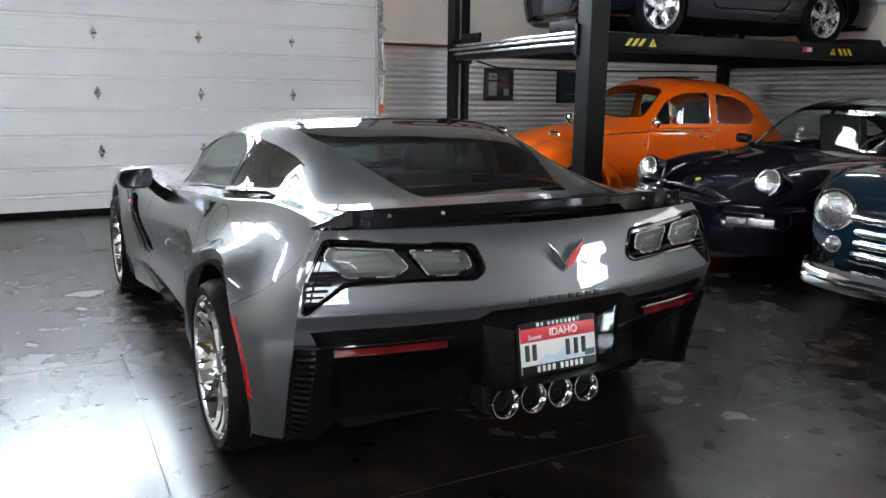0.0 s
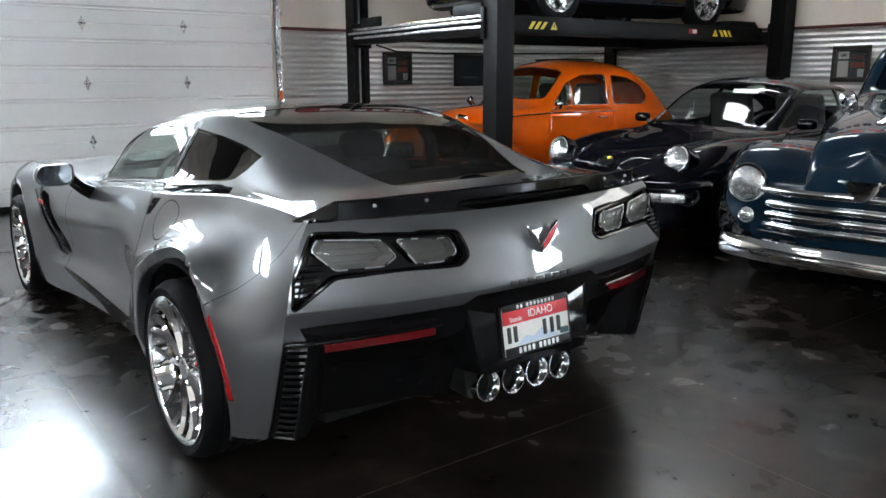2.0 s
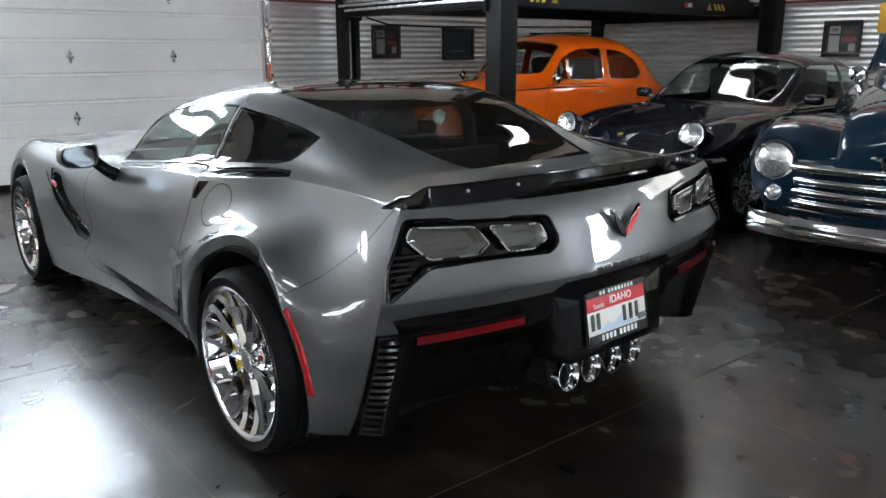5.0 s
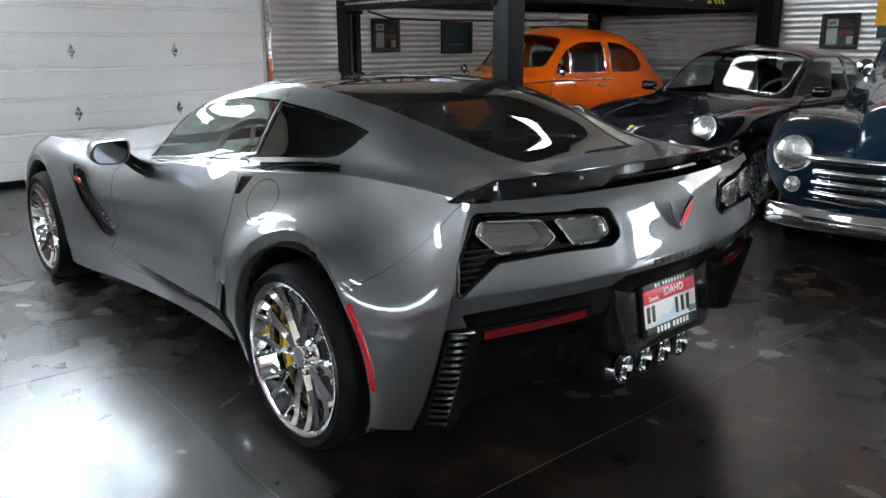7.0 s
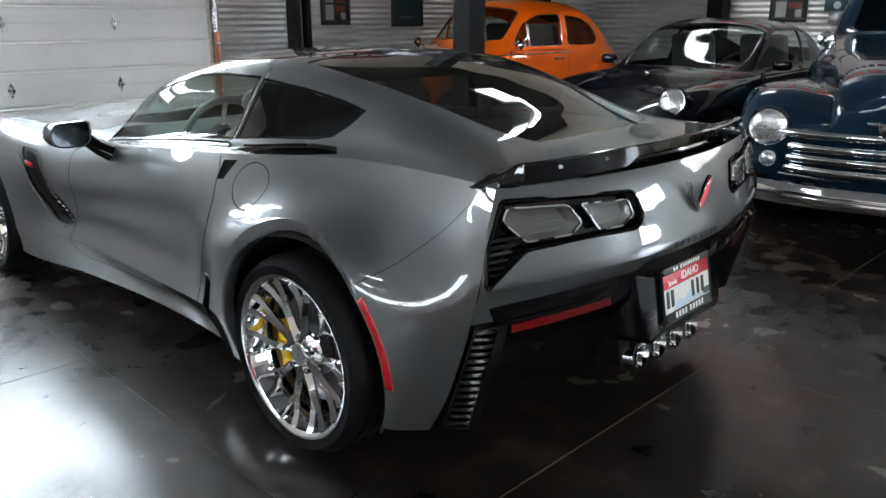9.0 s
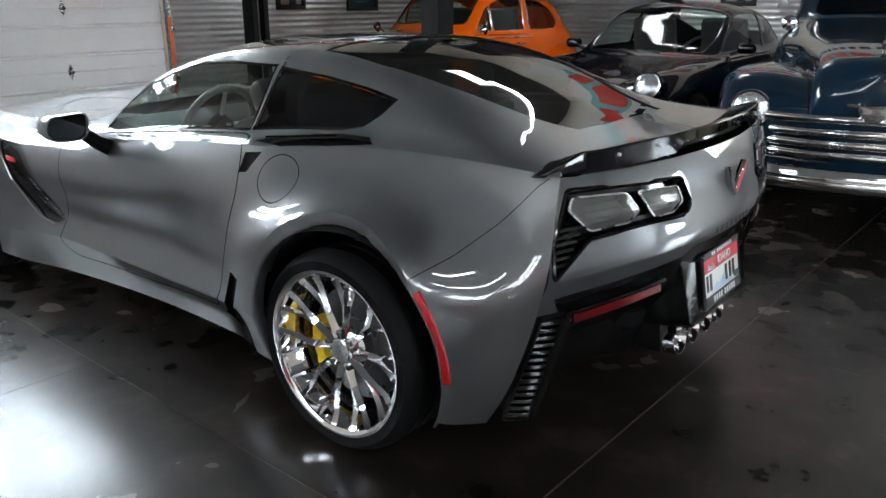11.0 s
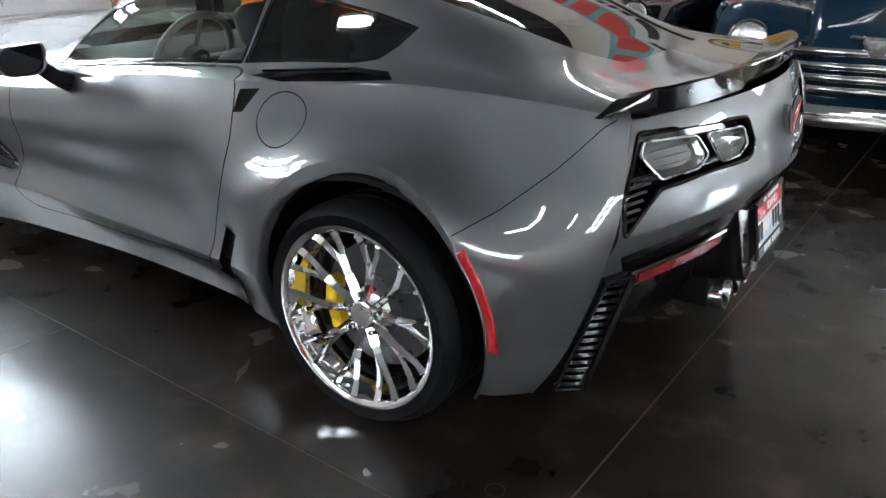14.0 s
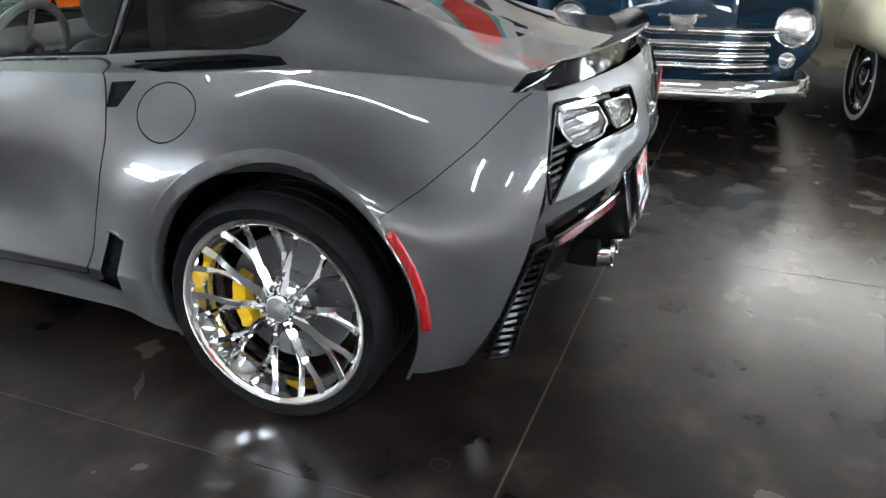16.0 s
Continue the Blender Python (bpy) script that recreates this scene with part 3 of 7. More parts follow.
def window_unit(name, label, m, w, h, cols, rows):
    """A glazed unit with glazing bars; local x along the wall, z up from its sill."""
    u = thing(name, label, "window", m, kind="structure")
    t = 0.06
    for lo, hi in (((-w / 2, -0.04, 0), (w / 2, 0.04, t)), ((-w / 2, -0.04, h - t), (w / 2, 0.04, h)), ((-w / 2, -0.04, t), (-w / 2 + t, 0.04, h - t)), ((w / 2 - t, -0.04, t), (w / 2, 0.04, h - t))):
        part("window_frame", box(lo, hi, 0.004), DOOR_WHITE, u)
    for k in range(1, cols):
        x = -w / 2 + w * k / cols
        part("glazing_bar", box((x - 0.02, -0.02, t), (x + 0.02, 0.02, h - t)), DOOR_WHITE, u, smooth=False)
    for k in range(1, rows):
        z = h * k / rows
        part("glazing_bar", box((-w / 2 + t, -0.018, z - 0.02), (w / 2 - t, 0.018, z + 0.02)), DOOR_WHITE, u, smooth=False)
    part("pane", box((-w / 2 + t, -0.003, t), (w / 2 - t, 0.003, h - t)), PANE_GLASS, u, smooth=False).visible_shadow = False
    return u


window_unit("window_1", "bright white-framed window with glazing bars, out of view", pose(EAST + 0.12, -8.2, 0.5, 0, 0, -90), 2.6, 2.4, 3, 3)
# added opening, no known source: its dim warm glow lifts the right-hand floor
window_unit("fill_opening_3", "added white-framed opening whose glow brightens the floor", pose(EAST + 0.12, -2.95, 1.95, 0, 0, -90), 2.9, 1.5, 3, 1)
# unseen south window, added as fill on the coupe's rear and the north wall
window_unit("fill_window_2", "bright white-framed window with glazing bars, out of view", pose(-4.8, SOUTH - 0.1, 1.9), 3.6, 1.6, 4, 2)
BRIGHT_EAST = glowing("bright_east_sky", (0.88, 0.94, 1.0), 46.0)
WIDE_SKY = glowing("bright_open_sky", (0.90, 0.95, 1.0), 23.0)
# fill glow behind the added east opening
FLOOR_FILL = glowing("floor_fill_glow", (1.0, 0.93, 0.86), 6.0)
# strength set for fill through the added south window
REAR_FILL = glowing("rear_fill_glow", (0.90, 0.95, 1.0), 48.0)
for lo, hi, mt in (((EAST + 3, -13.5, -0.5), (EAST + 3.05, -5.2, 8), BRIGHT_EAST), ((EAST + 2.5, -5.1, -0.5), (EAST + 2.55, 1.5, 8), FLOOR_FILL), ((-10, SOUTH - 3.05, -0.5), (1, SOUTH - 3.0, 8), REAR_FILL), ((WEST - 3.05, -4, -0.5), (WEST - 3.0, 8.5, 8), WIDE_SKY)):
    tagged(part("backdrop", box(lo, hi), mt, smooth=False), "bright glowing backdrop outside an opening", "sky", kind="structure")

# ceiling strip lights
TUBE_GLOW = glowing("fluorescent_tube", (0.93, 0.97, 1.0), 80.0)
FITTING_WHITE = principled("white_fitting", (0.8, 0.8, 0.78), 0.4)


def strip_light(x, y, length, turn):
    t = thing("strip_light", "white ceiling strip light with two lit tubes", "ceiling light", pose(x, y, TOP, 0, 0, turn), group="strip lights on the ceiling")
    part("housing", prism([(-0.09, -0.001), (0.09, -0.001), (0.06, -0.05), (-0.06, -0.05)], (0, 2), -length / 2, length / 2), FITTING_WHITE, t, smooth=False)
    for k in (-0.035, 0.035):
        part("tube", tube([(k, -length / 2 + 0.03, -0.075), (k, length / 2 - 0.03, -0.075)], 0.016, 10), TUBE_GLOW, t)
        for e in (-1, 1):
            part("tube_holder", box((k - 0.02, e * (length / 2 - 0.02) - 0.012, -0.095), (k + 0.02, e * (length / 2 - 0.02) + 0.012, -0.045), 0.004), FITTING_WHITE, t)
    return t


for x, ys in ((-6.4, (-6.0, -2.4, 1.5)), (-3.7, (-6.0, -2.6, 1.25)), (-1.8, (-5.6,)), (6.0, (2.5,))):
    for y in ys:
        strip_light(x, y, 1.2, 0)

# translucent roof lights
ROOF_LIGHT = glowing("translucent_roof_sheet", (0.86, 0.94, 1.0), 22.0)
for x, y, a, b in ((5.75, 3.3, 0.22, 0.38),):
    sk = thing("roof_light", "translucent daylight panel in the ceiling", "skylight", pose(x, y, TOP), kind="structure")
    part("sheet", box((-a, -b, -0.012), (a, b, -0.004)), ROOF_LIGHT, sk, smooth=False)
    for lo, hi in (((-a - 0.05, -b - 0.05, -0.03), (-a, b + 0.05, 0)), ((a, -b - 0.05, -0.03), (a + 0.05, b + 0.05, 0)), ((-a, -b - 0.05, -0.03), (a, -b, 0)), ((-a, b, -0.03), (a, b + 0.05, 0))):
        part("kerb", box(lo, hi), FITTING_WHITE, sk, smooth=False)

# ---- the grey sports coupe ----
FASCIA_Z = [0.18, 0.35, 0.45, 0.54, 0.595, 0.640, 0.650, 0.660, 0.73, 0.80, 0.86, 0.91]
FASCIA_Y = [-0.60, -0.70, -0.735, -0.762, -0.772, -0.788, -0.7905, -0.790, -0.775, -0.762, -0.742, -0.715]


def fascia(x, z):
    return float(pchip(FASCIA_Z, FASCIA_Y, z)) + 0.235 * x * x


def edge_x(z):
    return float(np.interp(z, [0.18, 0.40, 0.66, 0.80, 0.86, 0.91], [0.838, 0.85, 0.838, 0.800, 0.768, 0.735]))


def tail_knot(z):
    x = edge_x(z)
    return (fascia(x, z), x, z)


# lengthwise curves (y, x, z) from the tail to the nose
COUPE = [
    [tail_knot(0.20), (-0.34, 0.905, 0.19), (0.0, 0.93, 0.18), (0.40, 0.92, 0.18), (0.62, 0.840, 0.165), (1.2, 0.800, 0.15), (1.8, 0.835, 0.15), (2.3, 0.905, 0.15), (2.71, 0.91, 0.15), (3.2, 0.84, 0.16), (3.5, 0.60, 0.17)],
    [tail_knot(0.28), (-0.35, 0.915, 0.27), (0.0, 0.948, 0.265), (0.38, 0.945, 0.26), (0.60, 0.872, 0.245), (0.85, 0.838, 0.235), (1.3, 0.835, 0.235), (1.8, 0.868, 0.245), (2.3, 0.918, 0.22), (2.71, 0.93, 0.22), (3.2, 0.865, 0.23), (3.51, 0.63, 0.22)],
    [tail_knot(0.36), (-0.36, 0.925, 0.35), (0.0, 0.965, 0.35), (0.38, 0.968, 0.345), (0.60, 0.915, 0.325), (0.85, 0.886, 0.312), (1.3, 0.880, 0.318), (1.8, 0.905, 0.34), (2.3, 0.935, 0.30), (2.71, 0.95, 0.30), (3.2, 0.89, 0.30), (3.52, 0.66, 0.28)],
    [tail_knot(0.55), (-0.45, 0.915, 0.55), (-0.30, 0.942, 0.575), (-0.15, 0.957, 0.68), (0.0, 0.963, 0.715), (0.15, 0.966, 0.69), (0.35, 0.968, 0.60), (0.58, 0.912, 0.50), (0.85, 0.838, 0.46), (1.3, 0.826, 0.45), (1.8, 0.866, 0.44), (2.3, 0.94, 0.46), (2.71, 0.962, 0.48), (3.2, 0.90, 0.46), (3.53, 0.68, 0.40)],
    [tail_knot(0.70), (-0.45, 0.836, 0.682), (-0.30, 0.832, 0.69), (-0.15, 0.826, 0.737), (0.0, 0.824, 0.760), (0.15, 0.845, 0.748), (0.35, 0.872, 0.698), (0.56, 0.885, 0.655), (0.85, 0.872, 0.645), (1.3, 0.872, 0.60), (1.8, 0.897, 0.585), (2.3, 0.93, 0.60), (2.71, 0.95, 0.64), (3.2, 0.88, 0.58), (3.53, 0.66, 0.47)],
    [tail_knot(0.82), (-0.45, 0.752, 0.80), (-0.30, 0.736, 0.80), (-0.15, 0.730, 0.812), (0.0, 0.737, 0.818), (0.15, 0.765, 0.812), (0.35, 0.806, 0.792), (0.56, 0.838, 0.775), (0.85, 0.848, 0.755), (1.3, 0.848, 0.71), (1.8, 0.87, 0.685), (2.3, 0.89, 0.72), (2.71, 0.905, 0.755), (3.2, 0.84, 0.67), (3.52, 0.64, 0.51)],
    [tail_knot(0.892), (-0.45, 0.712, 0.891), (-0.30, 0.696, 0.891), (-0.12, 0.688, 0.890), (0.05, 0.695, 0.888), (0.18, 0.727, 0.880), (0.30, 0.762, 0.872), (0.45, 0.786, 0.862), (0.65, 0.797, 0.850), (0.95, 0.800, 0.834), (1.3, 0.80, 0.803), (1.7, 0.81, 0.768), (2.1, 0.82, 0.768), (2.71, 0.83, 0.808), (3.2, 0.78, 0.725), (3.50, 0.60, 0.55)],
    [(-0.57, 0.695, 0.905), (-0.30, 0.652, 0.908), (0.0, 0.628, 0.913), (0.18, 0.640, 0.912), (0.45, 0.700, 0.893), (0.65, 0.718, 0.876), (0.95, 0.728, 0.857), (1.3, 0.735, 0.822), (1.62, 0.74, 0.785), (2.0, 0.74, 0.785), (2.71, 0.74, 0.81), (3.2, 0.70, 0.735), (3.50, 0.56, 0.56)],
    [(-0.60, 0.62, 0.912), (-0.30, 0.60, 0.925), (0.0, 0.585, 0.965), (0.18, 0.575, 0.982), (0.45, 0.635, 0.985), (0.65, 0.66, 0.975), (0.95, 0.68, 0.955), (1.3, 0.70, 0.905), (1.62, 0.70, 0.82), (2.0, 0.66, 0.80), (2.71, 0.62, 0.79), (3.2, 0.60, 0.735), (3.51, 0.50, 0.57)],
    [(-0.63, 0.50, 0.915), (-0.35, 0.50, 0.935), (0.0, 0.506, 1.020), (0.18, 0.516, 1.066), (0.45, 0.554, 1.106), (0.65, 0.580, 1.116), (0.95, 0.60, 1.090), (1.15, 0.625, 1.062), (1.35, 0.655, 0.995), (1.62, 0.665, 0.855), (2.0, 0.57, 0.81), (2.71, 0.50, 0.795), (3.2, 0.48, 0.735), (3.53, 0.42, 0.58)],
    [(-0.65, 0.40, 0.915), (-0.40, 0.40, 0.932), (0.0, 0.44, 1.044), (0.18, 0.455, 1.096), (0.45, 0.485, 1.145), (0.65, 0.50, 1.157), (0.95, 0.51, 1.138), (1.15, 0.52, 1.105), (1.35, 0.54, 1.045), (1.65, 0.56, 0.905), (1.95, 0.48, 0.82), (2.71, 0.40, 0.805), (3.2, 0.38, 0.74), (3.55, 0.34, 0.59)],
    [(-0.67, 0.20, 0.918), (-0.40, 0.20, 0.937), (0.0, 0.22, 1.058), (0.18, 0.23, 1.110), (0.45, 0.25, 1.161), (0.65, 0.26, 1.177), (0.95, 0.26, 1.175), (1.15, 0.26, 1.145), (1.35, 0.27, 1.085), (1.65, 0.28, 0.965), (1.98, 0.24, 0.835), (2.71, 0.20, 0.825), (3.2, 0.19, 0.75), (3.56, 0.17, 0.60)],
    [(-0.68, 0.0, 0.918), (-0.40, 0.0, 0.94), (0.0, 0.0, 1.062), (0.18, 0.0, 1.115), (0.45, 0.0, 1.166), (0.65, 0.0, 1.183), (0.95, 0.0, 1.186), (1.15, 0.0, 1.158), (1.35, 0.0, 1.098), (1.65, 0.0, 0.98), (2.0, 0.0, 0.84), (2.71, 0.0, 0.83), (3.2, 0.0, 0.755), (3.57, 0.0, 0.60)],
]
REAR_HUB, FRONT_HUB = (0.040, 0.3045), (2.712, 0.302)
REAR_ARCH, FRONT_ARCH = (0.014, 0.333), (2.715, 0.318)


def spoked_wheel(radius, rim, width, parent, side, mats, label):
    """A tyre, a chrome rim with forked spokes, a brake disc and a yellow caliper; its axle lies along x and it faces side."""
    w = width / 2
    s = side
    prof = [(-w + 0.03, rim - 0.004), (-w + 0.008, rim + 0.012), (-w, (radius + rim) / 2), (-w + 0.012, radius - 0.014), (-w + 0.035, radius - 0.003)]
    tread = []
    for k in range(4):
        a = -w + 0.05 + k * (width - 0.1) / 4
        b = a + (width - 0.1) / 4 - 0.012
        tread += [(a, radius), (b, radius), (b + 0.001, radius - 0.008), (b + 0.011, radius - 0.008)]
    prof = prof + tread + [(w - 0.05, radius), (w - 0.035, radius - 0.003), (w - 0.012, radius - 0.014), (w, (radius + rim) / 2 + 0.004), (w - 0.004, rim + 0.03), (w - 0.006, rim + 0.012), (w - 0.02, rim - 0.004)]
    tyre = part("tyre", lathe(prof, 96), RUBBER, parent, "low-profile black tyre", 60)
    rim_ob = part("rim", lathe([(w - 0.062, rim - 0.031), (w - 0.034, rim - 0.018), (w - 0.014, rim - 0.012), (w - 0.006, rim - 0.003), (w - 0.004, rim + 0.006), (w - 0.016, rim + 0.008)], 96), mats, parent, "chromed rim", 30)
    part("rim_barrel", lathe([(-w + 0.02, rim - 0.008), (-w + 0.015, rim + 0.004), (-w + 0.03, rim - 0.02), (w * 0.2, rim - 0.036), (w * 0.35, rim - 0.030), (w - 0.075, rim - 0.036), (w - 0.062, rim - 0.031)], 72), PLATED, rim_ob, "plated inner barrel", 20)
    hub_x = w - 0.055
    for k in range(10):
        a = 2 * math.pi * k / 10 + 0.10
        dirv = lambda ang, r, x: Vector((x, math.cos(ang) * r, math.sin(ang) * r))
        bm = tube([dirv(a, 0.045, hub_x - 0.006), dirv(a, 0.08, hub_x), dirv(a, 0.125, hub_x + 0.003), dirv(a, 0.145, hub_x + 0.004)], [0.0160, 0.0130, 0.0118, 0.009], 4, up=(1, 0, 0), flat=1.4)
        for d in (-1, 1):
            tube([dirv(a + 0.008 * d, 0.118, hub_x + 0.003), dirv(a + 0.05 * d, 0.16, hub_x + 0.008), dirv(a + 0.122 * d, rim - 0.045, hub_x + 0.020), dirv(a + 0.146 * d, rim - 0.010, hub_x + 0.036)], [0.0112, 0.0094, 0.0088, 0.0112], 4, bm, up=(1, 0, 0), flat=1.45)
        part("spoke", bm, mats, parent, "", 30)
    bm = lathe([(hub_x - 0.05, 0.085), (hub_x - 0.015, 0.082), (hub_x + 0.0, 0.066), (hub_x + 0.004, 0.042), (hub_x + 0.012, 0.038), (hub_x + 0.014, 0.034)], 40)
    hub = part("hub", bm, mats, parent)
    part("centre_cap", lathe([(hub_x + 0.010, 0.036), (hub_x + 0.017, 0.033), (hub_x + 0.021, 0.02), (hub_x + 0.022, 0.0005)], 32), STEEL, hub, "brushed centre cap")
    for k in range(5):
        a = 2 * math.pi * k / 5 + 0.3
        m = Matrix.Translation((hub_x + 0.004, math.cos(a) * 0.056, math.sin(a) * 0.056))
        part("lug_nut", lathe([(-0.01, 0.0105), (0.012, 0.0095), (0.016, 0.006), (0.016, 0.0005)], 6, m=m), mats, hub, "", 30)
    bd = lathe([(w - 0.14, 0.07), (w - 0.14, 0.178), (w - 0.115, 0.178), (w - 0.115, 0.085), (w - 0.085, 0.08), (w - 0.085, 0.05)], 64)
    part("brake_disc", bd, DISC, parent, "grey cast brake disc")
    return tyre


def caliper(parent, at_x, cy):
    """A yellow caliper ahead of the axle."""
    bm = bmesh.new()
    pts = circle(0, 0, 0.162, 14, radians(-31), radians(31)) + circle(0, 0, 0.122, 14, radians(31), radians(-31))
    prism(pts, (1, 2), at_x - 0.03, at_x + 0.018, 0.006, bm)
    ob = part("brake_caliper", bm, YELLOW, parent, "yellow painted brake caliper", 30)
    for a in (-26, 0, 26):
        c = Vector((at_x + 0.018, math.cos(radians(a)) * 0.142, math.sin(radians(a)) * 0.142))
        part("caliper_rib", box(c - Vector((0.006, 0.018, 0.012)), c + Vector((0.006, 0.018, 0.012)), 0.004), YELLOW, ob)
    return ob


def build_coupe():
    car = thing("sports_car", "grey metallic sports coupe with chrome wheels and a black spoiler", "car", pose(0, 0, 0))
    stations = np.concatenate([np.linspace(-0.60, -0.30, 26)[:-1], np.linspace(-0.30, 0.95, 92)[:-1], np.linspace(0.95, 3.55, 150)])
    g = loft(COUPE, stations, -0.30, 6, (2, 6), 18)
    bm = skin(g, mirror=True)
    bmesh.ops.recalc_face_normals(bm, faces=bm.faces)
    tree = normal_tree(bm)
    skin_pts = [(v.co.y, v.co.z, abs(v.co.x)) for v in bm.verts if v.co.x < -0.5]
    flat = kdtree.KDTree(len(skin_pts))
    for i, q in enumerate(skin_pts):
        flat.insert((q[0], q[1], 0), i)
    flat.balance()

    def side_x(y, z):
        near = flat.find_n((y, z, 0), 6)
        w = [1 / (d * d + 1e-6) for _, _, d in near]
        return sum(skin_pts[k][2] * q for (_, k, _), q in zip(near, w)) / sum(w)

    def band(a):
        """Width of the flat flange round a wheel arch, at an angle in degrees from the front."""
        return float(np.interp(a, [-30, 24, 27, 60, 110, 139, 143], [0.003, 0.003, 0.033, 0.037, 0.034, 0.014, 0.003]))
    left, right = (lambda c: c.x < -0.3), (lambda c: c.x > 0.3)
    up = lambda c: c.z > 0.8
    panels = []
    # wheel arches
    arch_r, arch_f = 0.368, 0.362
    for side in (left, right):
        for (hy, hz), r in ((REAR_ARCH, arch_r), (FRONT_ARCH, arch_f)):
            poly = [(hy + (r + band(a)) * math.cos(radians(a)), hz + (r + band(a)) * math.sin(radians(a))) for a in np.linspace(-40, 220, 66)]
            bmesh.ops.delete(bm, geom=cut(bm, poly, (1, 2), lambda c, s=side: s(c) and c.z < 0.82), context="FACES")
    # side glass
    front_win = [(1.60, 0.802), (1.50, 0.912), (1.36, 0.985), (1.20, 1.048), (1.05, 1.080), (0.85, 1.093), (0.635, 1.092), (0.66, 0.893), (0.95, 0.872), (1.3, 0.838)]
    quarter = [(0.60, 1.086), (0.40, 1.064), (0.24, 1.034), (0.126, 1.008), (0.155, 0.972), (0.20, 0.937), (0.26, 0.925), (0.45, 0.915), (0.635, 0.897)]
    glass = []
    for side, nm in ((left, "l"), (right, "r")):
        keep = lambda c, s=side: s(c) and abs(c.x) > 0.5
        for q in (front_win, quarter):
            big = grow(q, 0.009)
            cut(bm, big, (1, 2), keep)
            inn = set(cut(bm, q, (1, 2), keep))
            ring = [f for f in bm.faces if f not in inn and keep(f.calc_center_median()) and inside(big, f.calc_center_median().y, f.calc_center_median().z)]
            polished(part("window_seal", take(bm, ring), GLOSS_BLACK, car), tree)
        glass.append(("side_window", take(bm, cut(bm, front_win, (1, 2), keep)), TINTED, "faintly tinted side window"))
        glass.append(("quarter_window", take(bm, cut(bm, quarter, (1, 2), keep)), DARK_TINT, "dark tinted quarter window"))
    # windscreen and rear hatch glass
    screen = [(-0.535, 1.12), (-0.60, 1.42), (-0.63, 1.58), (-0.50, 1.80), (-0.25, 1.92), (0.25, 1.92), (0.50, 1.80), (0.63, 1.58), (0.60, 1.42), (0.535, 1.12), (0.3, 1.17), (-0.3, 1.17)]
    glass.append(("windscreen", take(bm, cut(bm, screen, (0, 1), up)), GREEN_GLASS, "clear windscreen"))
    hatch = [(-0.30, -0.395), (-0.415, 0.0), (-0.47, 0.25), (-0.49, 0.50), (-0.3, 0.535), (0.3, 0.535), (0.49, 0.50), (0.47, 0.25), (0.415, 0.0), (0.30, -0.395), (0.15, -0.41), (-0.15, -0.41)]
    rear_glass = take(bm, cut(bm, hatch, (0, 1), up))
    glass.append(("rear_window", rear_glass, HATCH_TINT, "dark tinted sloping hatch glass"))
    for nm, gb, mt, lb in glass:
        ob = polished(part(nm, shifted(gb, -0.004), mt, car, lb, 60), tree)
        ob.visible_shadow = False
    # roof panel seams
    for line in ([(-0.60, 0.60), (-0.3, 0.625), (0, 0.63), (0.3, 0.625), (0.60, 0.60)],):
        bmesh.ops.delete(bm, geom=cut(bm, ribbon(line, 0.006), (0, 1), lambda c: c.z > 0.98), context="FACES")
    # doors
    door = rounded([(1.76, 0.735), (1.70, 0.55), (1.76, 0.40), (1.77, 0.30), (1.70, 0.262), (1.2, 0.262), (0.80, 0.278), (0.68, 0.285), (0.625, 0.38), (0.575, 0.55), (0.555, 0.70), (0.572, 0.80), (0.60, 0.862), (0.66, 0.874), (0.95, 0.853), (1.3, 0.818), (1.60, 0.785)], 0.03)
    for side in (left, right):
        keep = lambda c, s=side: s(c) and abs(c.x) > 0.68 and c.z < 0.9
        outer = cut(bm, grow(door, 0.005), (1, 2), keep)
        inner = set(cut(bm, door, (1, 2), keep))
        ring = [f for f in bm.faces if f not in inner and keep(f.calc_center_median()) and inside(grow(door, 0.005), f.calc_center_median().y, f.calc_center_median().z)]
        db = take(bm, list(inner))
        bmesh.ops.delete(bm, geom=[f for f in ring if f.is_valid], context="FACES")
        polished(part("door", db, GREY_PAINT, car, "closed grey door"), tree)
    # fuel filler flap, on the driver's side
    flap = [(0.388 + 0.080 * math.cos(a), 0.772 + 0.069 * math.sin(a)) for a in np.linspace(0, 2 * math.pi, 37)[:-1]]
    keep = lambda c: left(c) and c.x < -0.7
    cut(bm, grow(flap, 0.0035), (1, 2), keep)
    fl = cut(bm, flap, (1, 2), keep)
    ring = [f for f in bm.faces if f not in set(fl) and keep(f.calc_center_median()) and inside(grow(flap, 0.0035), f.calc_center_median().y, f.calc_center_median().z)]
    fb = take(bm, fl)
    bmesh.ops.delete(bm, geom=ring, context="FACES")
    polished(part("fuel_flap", fb, GREY_PAINT, car, "round fuel filler flap"), tree)
    # door release notch, fender vent, sill vent and shoulder scoop
    for side, sx in ((left, -1), (right, 1)):
        keep = lambda c, s=side: s(c) and abs(c.x) > 0.66 and c.z < 0.91
        notch = [(0.563, 0.834), (0.488, 0.842), (0.530, 0.776), (0.564, 0.772)]
        nb = take(bm, cut(bm, notch, (1, 2), keep))
        part("door_release_pocket", shifted(nb, -0.012), MATTE_BLACK, car)
        vent = rounded([(2.24, 0.712), (2.06, 0.705), (2.00, 0.665), (1.76, 0.415), (1.80, 0.392), (1.92, 0.402), (2.10, 0.55)], 0.02)
        vb = take(bm, cut(bm, vent, (1, 2), keep))
        vp = part("fender_vent", shifted(vb, -0.012), SATIN_BLACK, car, "black side vent with ribs")
